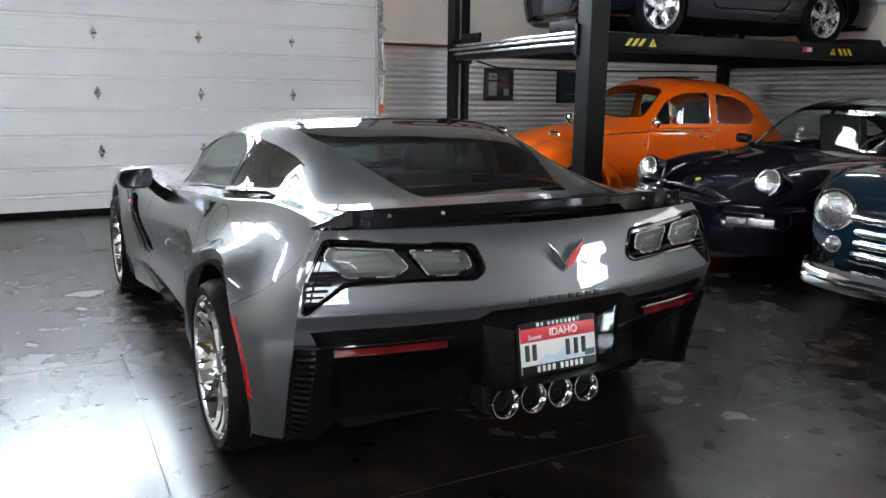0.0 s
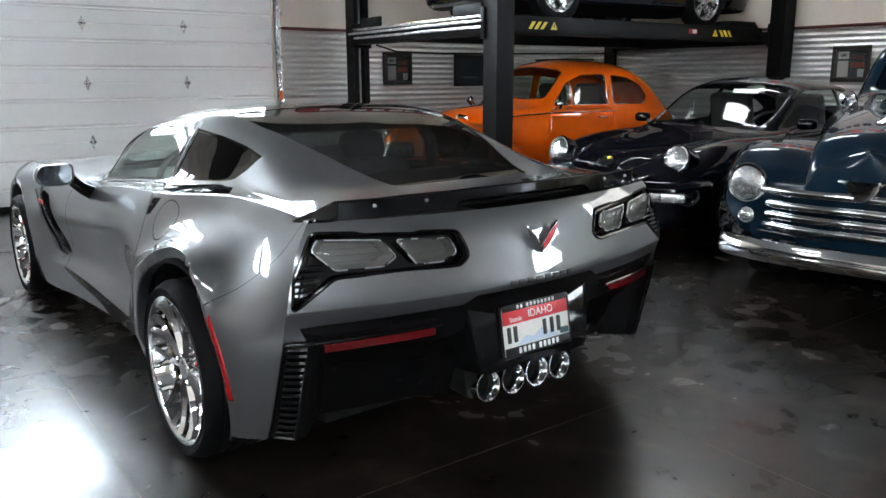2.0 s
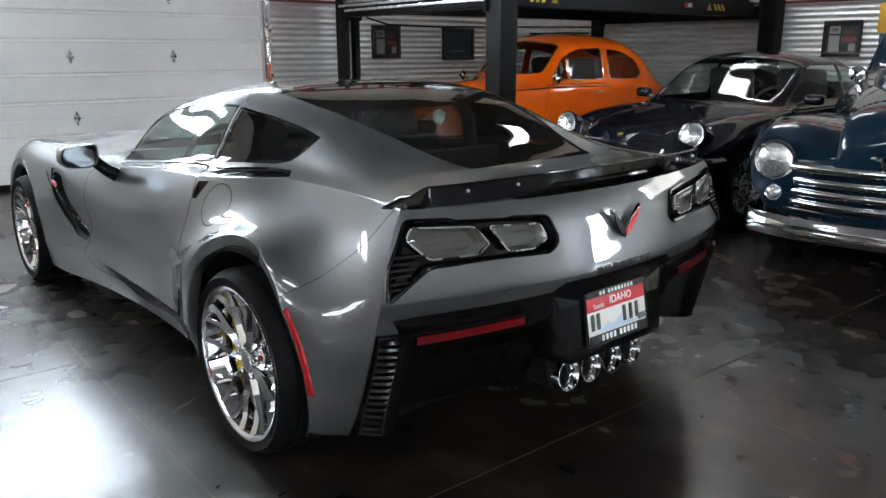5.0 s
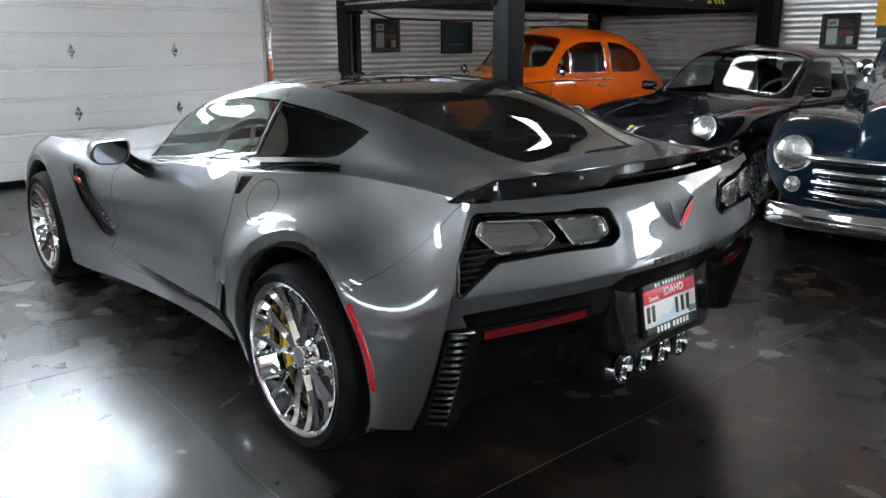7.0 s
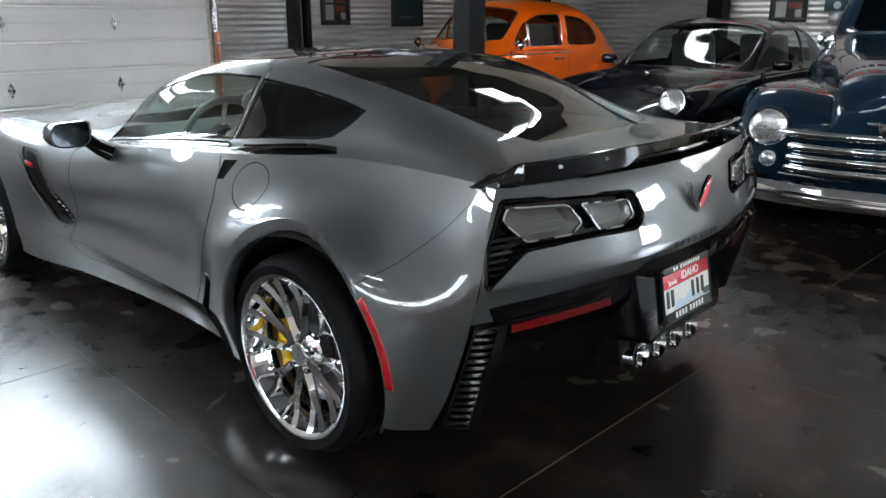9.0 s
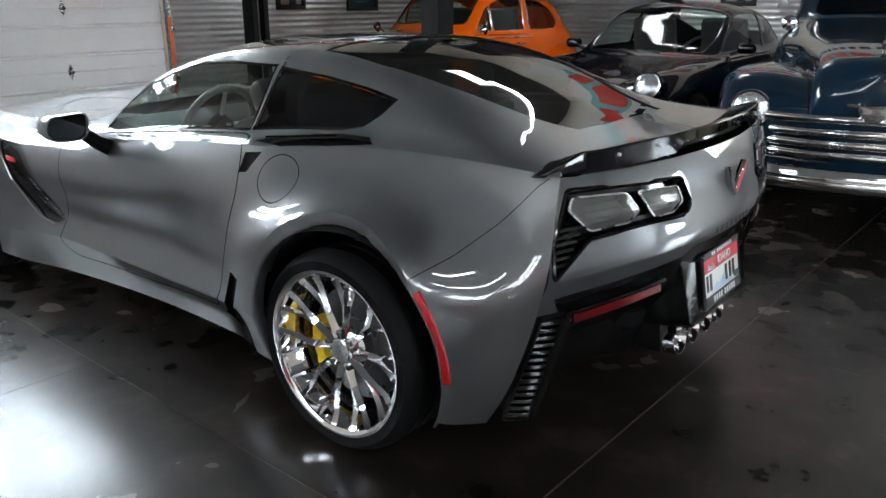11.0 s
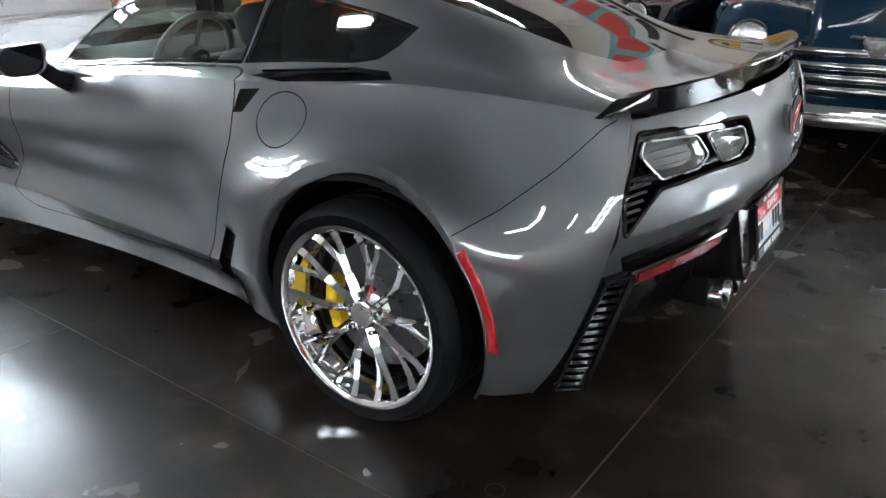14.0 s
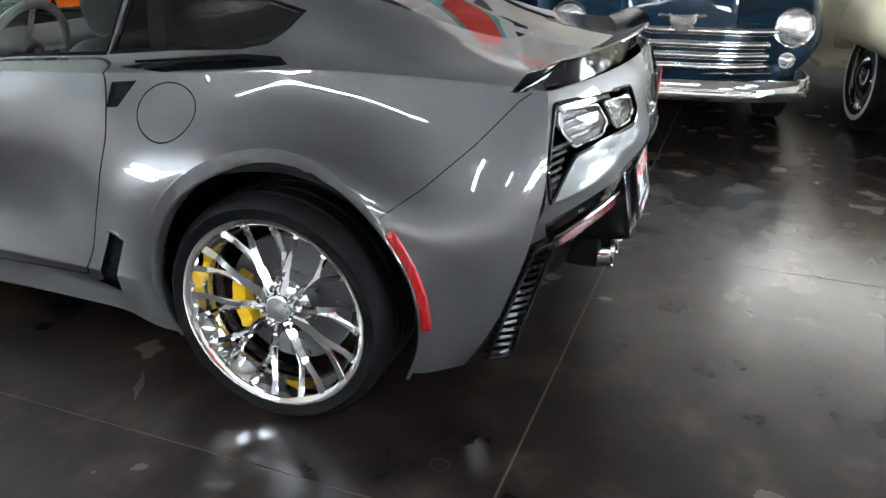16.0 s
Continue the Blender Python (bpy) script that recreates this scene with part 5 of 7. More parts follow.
        part("headrest", box((-0.12, -0.06, 0.50), (0.12, 0.05, 0.64), 0.045, 3, m=m), DARK_TRIM, seat)
    mw = pose(-0.37, 1.30, 0.80, -68, 0, 0)
    ring = [mw @ Vector((math.cos(a) * 0.175, math.sin(a) * 0.175, 0)) for a in np.linspace(0, 2 * math.pi, 37)[:-1]]
    wheel = part("steering_wheel", tube(ring, 0.015, 8, closed=True, up=(0, 1, 0.3)), GREY_LEATHER, car, "grey leather steering wheel")
    part("wheel_boss", lathe([(-0.03, 0.05), (0.01, 0.055), (0.025, 0.03), (0.028, 0.0005)], 24, "z", m=mw), DARK_TRIM, wheel)
    for a in (0, math.pi, 1.5 * math.pi):
        part("wheel_spoke", tube([mw @ Vector((math.cos(a) * r, math.sin(a) * r, 0.0)) for r in (0.04, 0.17)], 0.012, 6, flat=0.6), STEEL, wheel)
    part("bulkhead", box((-0.72, 0.50, 0.25), (0.72, 0.56, 0.86), 0.02), DARK_TRIM, car)
    part("luggage_floor", box((-0.70, -0.45, 0.60), (0.70, 0.50, 0.66), 0.02), DARK_TRIM, car)
    part("roof_lining", box((-0.50, 0.56, 1.105), (0.50, 1.05, 1.125), 0.01), DARK_TRIM, car)
    part("roll_hoop", tube([(-0.60, 0.56, 0.70), (-0.57, 0.57, 1.0), (-0.50, 0.58, 1.09), (0.5, 0.58, 1.09), (0.57, 0.57, 1.0), (0.60, 0.56, 0.70)], 0.035, 8), DARK_TRIM, car)
    part("interior_mirror", box((-0.12, 1.16, 1.00), (0.12, 1.19, 1.06), 0.012), SATIN_BLACK, car)
    # wheels
    for sx in (-1, 1):
        for (hy, hz), rad, rim, wid, face in ((REAR_HUB, 0.316, 0.256, 0.31, 0.956), (FRONT_HUB, 0.310, 0.243, 0.27, 0.955)):
            wh = new("wheel")
            wh.parent = car
            tagged(wh, "chrome forked-spoke wheel with low black tyre")
            c = face - wid / 2
            wh.matrix_local = pose(sx * c, hy, hz, 0, 0, 0 if sx > 0 else 180)
            spoked_wheel(rad, rim, wid, wh, 1, CHROME, "")
            cl = caliper(wh, wid / 2 - 0.095, 0)
            if sx < 0:
                cl.matrix_local = pose(0, 0, 0, 187, 0, 0)
            else:
                cl.matrix_local = pose(0, 0, 0, -7, 0, 0)
    return car


build_coupe()

# ---- the other vehicles ----
def plain_wheel(parent, at, radius, rim, width, style, side):
    """A road wheel under parent; style: 'five' spokes, 'cap' hubcap on a whitewall, 'dish' slotted steel."""
    wh = new("wheel")
    wh.parent = parent
    wh.matrix_local = pose(*at, 0, 0, 0 if side > 0 else 180)
    tagged(wh, {"five": "silver five-spoke alloy wheel", "cap": "wheel with chrome hubcap and whitewall tyre", "dish": "steel wheel with chrome hubcap"}[style])
    w = width / 2
    part("tyre", lathe([(-w + 0.02, rim), (-w, (radius + rim) / 2), (-w + 0.015, radius - 0.012), (-w + 0.03, radius), (w - 0.03, radius), (w - 0.015, radius - 0.012), (w, (radius + rim) / 2), (w - 0.012, rim + 0.005), (w - 0.02, rim)], 48), RUBBER, wh)
    part("rim", lathe([(-w + 0.02, rim - 0.005), (-w + 0.03, rim - 0.03), (w - 0.06, rim - 0.035), (w - 0.02, rim - 0.012), (w - 0.012, rim + 0.002), (w - 0.02, rim + 0.004)], 48), ALLOY if style == "five" else CHROME, wh)
    if style == "five":
        part("brake_disc", lathe([(w - 0.12, 0.05), (w - 0.12, rim * 0.82), (w - 0.10, rim * 0.82), (w - 0.10, 0.05)], 40), DISC, wh)
        for k in range(5):
            a = 2 * math.pi * k / 5 + 0.3
            def on(r, t, x):
                return Vector((x, math.cos(a) * r - math.sin(a) * t, math.sin(a) * r + math.cos(a) * t))
            bm = bmesh.new()
            rows = [(0.03, 0.030, w - 0.045), (0.08, 0.026, w - 0.040), (rim * 0.7, 0.030, w - 0.035), (rim - 0.02, 0.046, w - 0.025)]
            gr = np.array([[on(r, t * f, x - (0.035 if abs(f) > 1.05 else 0)) for f in (-1.1, -1.0, 0.0, 1.0, 1.1)] for r, t, x in rows])
            skin(gr, bm)
            bmesh.ops.recalc_face_normals(bm, faces=bm.faces)
            thicken(part("spoke", bm, ALLOY, wh), 0.006)
        part("centre_cap", lathe([(w - 0.06, 0.055), (w - 0.035, 0.05), (w - 0.028, 0.03), (w - 0.026, 0.0005)], 24), ALLOY, wh)
    else:
        part("wheel_disc", lathe([(w - 0.05, rim - 0.02), (w - 0.03, rim * 0.75), (w - 0.045, rim * 0.6), (w - 0.05, 0.02), (w - 0.05, 0.0005)], 40), SATIN_BLACK, wh)
        part("hubcap", lathe([(w - 0.05, rim * 0.60), (w - 0.03, rim * 0.58), (w - 0.005, rim * 0.42), (w + 0.008, rim * 0.2), (w + 0.012, 0.0005)], 32), CHROME, wh)
        if style == "cap":
            part("white_band", lathe([(w + 0.0015, rim + 0.035), (w + 0.004, rim + 0.045), (w + 0.004, rim + 0.060), (w + 0.0015, rim + 0.068)], 48), WHITE_RUBBER, wh)
    return wh


def round_headlight(parent, c, r, tilt, yaw=0.0, name="headlight"):
    """A round lamp facing local +y, tilted up by tilt degrees: bezel, fluted glass, bulb shield."""
    m = pose(*c, tilt, 0, yaw)
    h = part(name, lathe([(-0.06, r * 0.95), (-0.01, r * 1.06), (0.004, r * 1.07), (0.014, r * 1.0), (0.012, r * 0.94), (0.0, r * 0.93)], 40, "y", m=m), CHROME, parent, "round headlight with chrome ring")
    part("reflector_bowl", lathe([(-0.05, 0.0005), (-0.045, r * 0.4), (-0.02, r * 0.8), (0.0, r * 0.94)], 32, "y", m=m), REFLECTOR, h)
    part("lens", lathe([(0.002, r * 0.94), (0.018, r * 0.75), (0.030, r * 0.4), (0.034, 0.0005)], 40, "y", m=m), FLUTED, h, "fluted glass")
    return h


def arch_holes(bm, hubs, r, top):
    for sx in (-1, 1):
        for hy, hz in hubs:
            bmesh.ops.delete(bm, geom=cut(bm, circle(hy, hz, r, 30), (1, 2), lambda c, s=sx: c.x * s > 0.3 and c.z < top), context="FACES")


COUPE_911 = [
    [(-1.10, 0.55, 0.34), (-0.8, 0.72, 0.24), (0.0, 0.79, 0.21), (0.6, 0.75, 0.19), (1.6, 0.75, 0.19), (2.27, 0.79, 0.21), (2.8, 0.70, 0.20), (3.10, 0.42, 0.22)],
    [(-1.13, 0.58, 0.46), (-0.7, 0.78, 0.42), (0.0, 0.83, 0.43), (0.6, 0.80, 0.40), (1.6, 0.79, 0.40), (2.27, 0.81, 0.43), (2.8, 0.74, 0.40), (3.14, 0.46, 0.40)],
    [(-1.11, 0.58, 0.60), (-0.7, 0.77, 0.61), (0.0, 0.825, 0.63), (0.6, 0.80, 0.61), (1.6, 0.79, 0.61), (2.27, 0.80, 0.62), (2.75, 0.73, 0.57), (3.05, 0.48, 0.50)],
    [(-1.05, 0.52, 0.68), (-0.6, 0.67, 0.80), (0.0, 0.745, 0.85), (0.6, 0.75, 0.845), (1.5, 0.74, 0.815), (2.0, 0.725, 0.80), (2.27, 0.71, 0.79), (2.6, 0.67, 0.735), (2.80, 0.64, 0.63), (3.0, 0.48, 0.56)],
    [(-0.98, 0.42, 0.72), (-0.5, 0.54, 0.87), (0.0, 0.63, 0.905), (0.6, 0.68, 0.885), (1.4, 0.685, 0.855), (1.66, 0.66, 0.84), (2.0, 0.62, 0.835), (2.3, 0.59, 0.81), (2.6, 0.57, 0.755), (2.80, 0.54, 0.65), (2.97, 0.42, 0.575)],
    [(-0.97, 0.34, 0.725), (-0.5, 0.47, 0.92), (0.0, 0.57, 1.02), (0.5, 0.63, 1.06), (1.0, 0.635, 1.05), (1.42, 0.64, 0.93), (1.66, 0.60, 0.85), (2.0, 0.48, 0.815), (2.3, 0.45, 0.785), (2.65, 0.42, 0.72), (2.82, 0.40, 0.65), (2.97, 0.34, 0.58)],
    [(-0.97, 0.28, 0.73), (-0.5, 0.41, 0.945), (0.0, 0.51, 1.12), (0.4, 0.55, 1.195), (0.85, 0.555, 1.21), (1.08, 0.555, 1.175), (1.42, 0.585, 0.975), (1.68, 0.52, 0.855), (2.0, 0.38, 0.815), (2.65, 0.30, 0.715), (2.82, 0.28, 0.65), (2.98, 0.24, 0.585)],
    [(-0.96, 0.18, 0.735), (-0.5, 0.25, 0.965), (0.0, 0.29, 1.17), (0.4, 0.30, 1.265), (0.85, 0.30, 1.285), (1.08, 0.30, 1.25), (1.42, 0.32, 1.03), (1.72, 0.28, 0.865), (2.0, 0.20, 0.82), (2.65, 0.15, 0.715), (2.82, 0.14, 0.655), (3.0, 0.12, 0.585)],
    [(-0.96, 0.0, 0.735), (-0.5, 0.0, 0.97), (0.0, 0.0, 1.18), (0.4, 0.0, 1.28), (0.85, 0.0, 1.30), (1.08, 0.0, 1.268), (1.42, 0.0, 1.045), (1.74, 0.0, 0.87), (2.0, 0.0, 0.82), (2.65, 0.0, 0.715), (2.82, 0.0, 0.655), (3.0, 0.0, 0.585)],
]


def rear_engined_coupe(m, label, paint, style):
    car = thing("coupe_car", label, "car", m)
    st = np.concatenate([np.linspace(-1.0, -0.6, 14)[:-1], np.linspace(-0.6, 3.1, 110)])
    g = closed_ends(loft(COUPE_911, st, -0.6, 4, (), 6))
    bm = skin(g, mirror=True)
    bmesh.ops.recalc_face_normals(bm, faces=bm.faces)
    hubs = ((0.0, 0.31), (2.27, 0.31))
    arch_holes(bm, hubs, 0.345, 0.74)
    up = lambda c: c.z > 0.8
    panes = []
    screen = [(-0.52, 1.10), (-0.555, 1.40), (-0.53, 1.60), (-0.28, 1.68), (0.28, 1.68), (0.53, 1.60), (0.555, 1.40), (0.52, 1.10), (0.28, 1.13), (-0.28, 1.13)]
    panes.append(("windscreen", cut(bm, screen, (0, 1), up), GREEN_GLASS))
    panes[-1] = (panes[-1][0], take(bm, panes[-1][1]), GREEN_GLASS)
    rear = [(-0.36, -0.42), (-0.47, 0.05), (-0.48, 0.25), (0.48, 0.25), (0.47, 0.05), (0.36, -0.42)]
    panes.append(("rear_window", take(bm, cut(bm, rear, (0, 1), up)), TINTED))
    for sx in (-1, 1):
        keep = lambda c, s=sx: c.x * s > 0.42 and c.z > 0.82
        door_w = [(1.50, 0.885), (1.36, 0.985), (1.12, 1.145), (0.95, 1.185), (0.55, 1.185), (0.56, 0.90)]
        quart = [(0.50, 1.18), (0.25, 1.145), (-0.05, 1.06), (-0.22, 0.97), (-0.16, 0.93), (0.10, 0.925), (0.50, 0.905)]
        panes.append(("side_window", take(bm, cut(bm, door_w, (1, 2), keep)), TINTED))
        panes.append(("quarter_window", take(bm, cut(bm, quart, (1, 2), keep)), TINTED))
    for nm, gb, mt in panes:
        part(nm, shifted(gb, -0.004), mt, car, "", 60).visible_shadow = False
    for sx in (-1, 1):
        door = rounded([(1.58, 0.74), (1.58, 0.34), (0.62, 0.34), (0.50, 0.55), (0.48, 0.74), (0.54, 0.845), (1.50, 0.825)], 0.05)
        keep = lambda c, s=sx: c.x * s > 0.6 and c.z < 0.9
        cut(bm, grow(door, 0.005), (1, 2), keep)
        fs = set(cut(bm, door, (1, 2), keep))
        big = grow(door, 0.005)
        ring = [f for f in bm.faces if f not in fs and keep(f.calc_center_median()) and inside(big, f.calc_center_median().y, f.calc_center_median().z)]
        d = thicken(part("door", take(bm, list(fs)), paint, car), 0.01)
        bmesh.ops.delete(bm, geom=ring, context="FACES")
        part("door_handle", box((sx * 0.80 - 0.012, 0.60, 0.735), (sx * 0.80 + 0.012, 0.78, 0.760), 0.006), SATIN_BLACK, d)
    hood_line = ribbon([(-0.50, 1.72), (-0.44, 2.1), (-0.40, 2.62), (-0.33, 2.86), (0, 2.91), (0.33, 2.86), (0.40, 2.62), (0.44, 2.1), (0.50, 1.72)], 0.006)
    bmesh.ops.delete(bm, geom=cut(bm, hood_line, (0, 1), lambda c: c.z > 0.55), context="FACES")
    thicken(part("body_shell", bm, paint, car, "", 40), 0.01)
    part("black_backing", box((-0.70, -0.9, 0.22), (0.70, 2.7, 0.60), 0.06), MATTE_BLACK, car)
    for sx in (-1, 1):
        for hy, hz in hubs:
            plain_wheel(car, (sx * 0.72, hy, hz - 0.0), 0.31, 0.215, 0.20, style, sx)
        c = (sx * 0.605, 2.755, 0.700)
        pod = lathe([(-0.34, 0.05), (-0.22, 0.092), (-0.08, 0.112), (0.0, 0.115), (0.01, 0.108)], 32, "y", m=pose(*c, 18, 0, 0))
        part("headlight_pod", pod, paint, car)
        round_headlight(car, c, 0.100, 20)
        sig = part("turn_signal", box((-0.155, -0.02, -0.034), (0.155, 0.022, 0.034), 0.012, m=pose(sx * 0.66, 2.968, 0.445, 0, 0, -sx * 37)), FLUTED, car, "clear front indicator and fog lamp")
        part("lamp_divider", box((-0.006, 0.0, -0.034), (0.006, 0.025, 0.034), m=pose(sx * 0.645, 2.978, 0.445, 0, 0, -sx * 37)), SATIN_BLACK, sig)
        part("door_mirror", box((-0.075, -0.05, -0.042), (0.075, 0.05, 0.045), 0.034, 3, m=pose(sx * 0.83, 1.40, 0.915, 0, 0, -sx * 8)), paint, car)
        part("mirror_foot", tube([(sx * 0.70, 1.42, 0.865), (sx * 0.78, 1.40, 0.895)], 0.02, 8), SATIN_BLACK, car)
        part("wiper", tube([(sx * 0.1 - 0.1, 1.72, 0.878), (sx * 0.1 + 0.28, 1.66, 0.885)], 0.006, 6), SATIN_BLACK, car)
        seat = part("seat", box((sx * 0.35 - 0.22, 0.55, 0.35), (sx * 0.35 + 0.22, 1.05, 0.62), 0.05), DARK_TRIM, car)
        part("backrest", box((-0.22, -0.06, 0), (0.22, 0.06, 0.58), 0.05, m=pose(sx * 0.35, 0.56, 0.58, -14, 0, 0)), DARK_TRIM, seat)
    part("dashboard", box((-0.60, 1.25, 0.60), (0.60, 1.50, 0.83), 0.05), DARK_TRIM, car)
    line = [(-0.815, 2.60), (-0.795, 2.76), (-0.74, 2.90), (-0.60, 3.005), (-0.35, 3.10), (0.0, 3.135), (0.35, 3.10), (0.60, 3.005), (0.74, 2.90), (0.795, 2.76), (0.815, 2.60)]
    us = np.linspace(0, 10, 41)
    bx, by = pchip(range(11), [p[0] for p in line], us), pchip(range(11), [p[1] for p in line], us)
    rows = [[(x * k, 2.3 + (y - 2.3) * k, z) for k, z in ((0.90, 0.20), (0.96, 0.21), (0.985, 0.27), (0.99, 0.36), (1.0, 0.375), (1.0, 0.50), (0.99, 0.53), (0.95, 0.55), (0.88, 0.555))] for x, y in zip(bx, by)]
    bb = skin(np.array(rows))
    bmesh.ops.recalc_face_normals(bb, faces=bb.faces)
    part("front_bumper", bb, paint, car, "", 50)
    part("front_valance", prism(rounded([(-0.60, 2.78), (-0.40, 3.085), (0.40, 3.085), (0.60, 2.78)], 0.15), (0, 1), 0.17, 0.22, 0.01), SATIN_BLACK, car)
    part("number_plate", box((-0.15, 3.125, 0.39), (0.15, 3.15, 0.47), 0.003), SATIN_BLACK, car)
    part("badge", lathe([(-0.002, 0.021), (0.004, 0.019), (0.005, 0.0005)], 24, "z", m=pose(0, 2.80, 0.672, -22, 0, 0)), YELLOW_MARK, car)
    part("steering_wheel", tube([pose(-0.35, 1.18, 0.82, -66, 0, 0) @ Vector((math.cos(a) * 0.19, math.sin(a) * 0.19, 0)) for a in np.linspace(0, 2 * math.pi, 29)[:-1]], 0.013, 6, closed=True), DARK_TRIM, car)
    return car


BEETLE = [
    [(-0.85, 0.30, 0.42), (-0.5, 0.50, 0.34), (0.0, 0.56, 0.28), (0.8, 0.64, 0.26), (1.6, 0.60, 0.26), (2.2, 0.46, 0.30), (2.7, 0.32, 0.38), (2.98, 0.18, 0.46)],
    [(-0.90, 0.32, 0.60), (-0.5, 0.58, 0.60), (0.0, 0.67, 0.60), (0.8, 0.735, 0.60), (1.6, 0.67, 0.60), (2.2, 0.50, 0.62), (2.7, 0.36, 0.62), (3.02, 0.20, 0.58)],
    [(-0.80, 0.36, 0.78), (-0.4, 0.58, 0.88), (0.0, 0.67, 0.90), (0.8, 0.725, 0.90), (1.5, 0.67, 0.90), (1.8, 0.59, 0.89), (2.3, 0.47, 0.83), (2.8, 0.34, 0.72), (3.03, 0.18, 0.63)],
    [(-0.74, 0.34, 0.84), (-0.35, 0.53, 0.965), (0.0, 0.63, 0.985), (0.8, 0.69, 0.985), (1.45, 0.64, 0.985), (1.7, 0.54, 0.97), (2.3, 0.40, 0.90), (2.8, 0.27, 0.77), (3.03, 0.14, 0.65)],
    [(-0.68, 0.30, 0.90), (-0.32, 0.48, 1.07), (0.0, 0.575, 1.19), (0.4, 0.62, 1.25), (0.9, 0.63, 1.265), (1.3, 0.61, 1.18), (1.52, 0.585, 1.02), (1.70, 0.48, 0.985), (2.3, 0.33, 0.925), (2.8, 0.22, 0.79), (3.04, 0.12, 0.66)],
    [(-0.66, 0.26, 0.92), (-0.30, 0.42, 1.13), (0.0, 0.51, 1.28), (0.4, 0.55, 1.375), (0.9, 0.555, 1.39), (1.25, 0.545, 1.315), (1.52, 0.545, 1.06), (1.70, 0.40, 1.00), (2.3, 0.25, 0.94), (2.8, 0.17, 0.80), (3.04, 0.09, 0.665)],
    [(-0.63, 0.16, 0.945), (-0.30, 0.25, 1.18), (0.0, 0.30, 1.355), (0.4, 0.32, 1.46), (0.9, 0.32, 1.48), (1.2, 0.31, 1.43), (1.55, 0.31, 1.09), (1.72, 0.25, 1.02), (2.3, 0.14, 0.955), (2.8, 0.09, 0.81), (3.05, 0.05, 0.67)],
    [(-0.62, 0.0, 0.95), (-0.30, 0.0, 1.19), (0.0, 0.0, 1.37), (0.4, 0.0, 1.48), (0.9, 0.0, 1.50), (1.2, 0.0, 1.45), (1.57, 0.0, 1.10), (1.74, 0.0, 1.03), (2.3, 0.0, 0.96), (2.8, 0.0, 0.815), (3.05, 0.0, 0.67)],
]


def bubble_fender(sx, hub, r_of, n=34, a0=-18, a1=200, x_in=0.40, x_out=0.775):
    """A rounded wing over a wheel: r_of(angle) is the crown's radius."""
    rows = []
    for a in np.radians(np.linspace(a0, a1, n)):
        r = r_of(math.degrees(a))
        sec = [(x_in, r + 0.03), (x_in + 0.12, r + 0.035), (x_in + 0.22, r + 0.02), (x_out - 0.06, r - 0.02), (x_out - 0.015, r - 0.065), (x_out, min(r - 0.11, 0.40)), (x_out - 0.004, 0.345), (x_out - 0.03, 0.335)]
        xs = np.linspace(0, 7, 22)
        px, pr = pchip(range(8), [s[0] for s in sec], xs), pchip(range(8), [s[1] for s in sec], xs)
        rows.append([(sx * p, hub[0] + q * math.cos(a), max(0.16, hub[1] + q * math.sin(a))) for p, q in zip(px, pr)])
    bm = skin(np.array(rows))
    bmesh.ops.recalc_face_normals(bm, faces=bm.faces)
    return bm


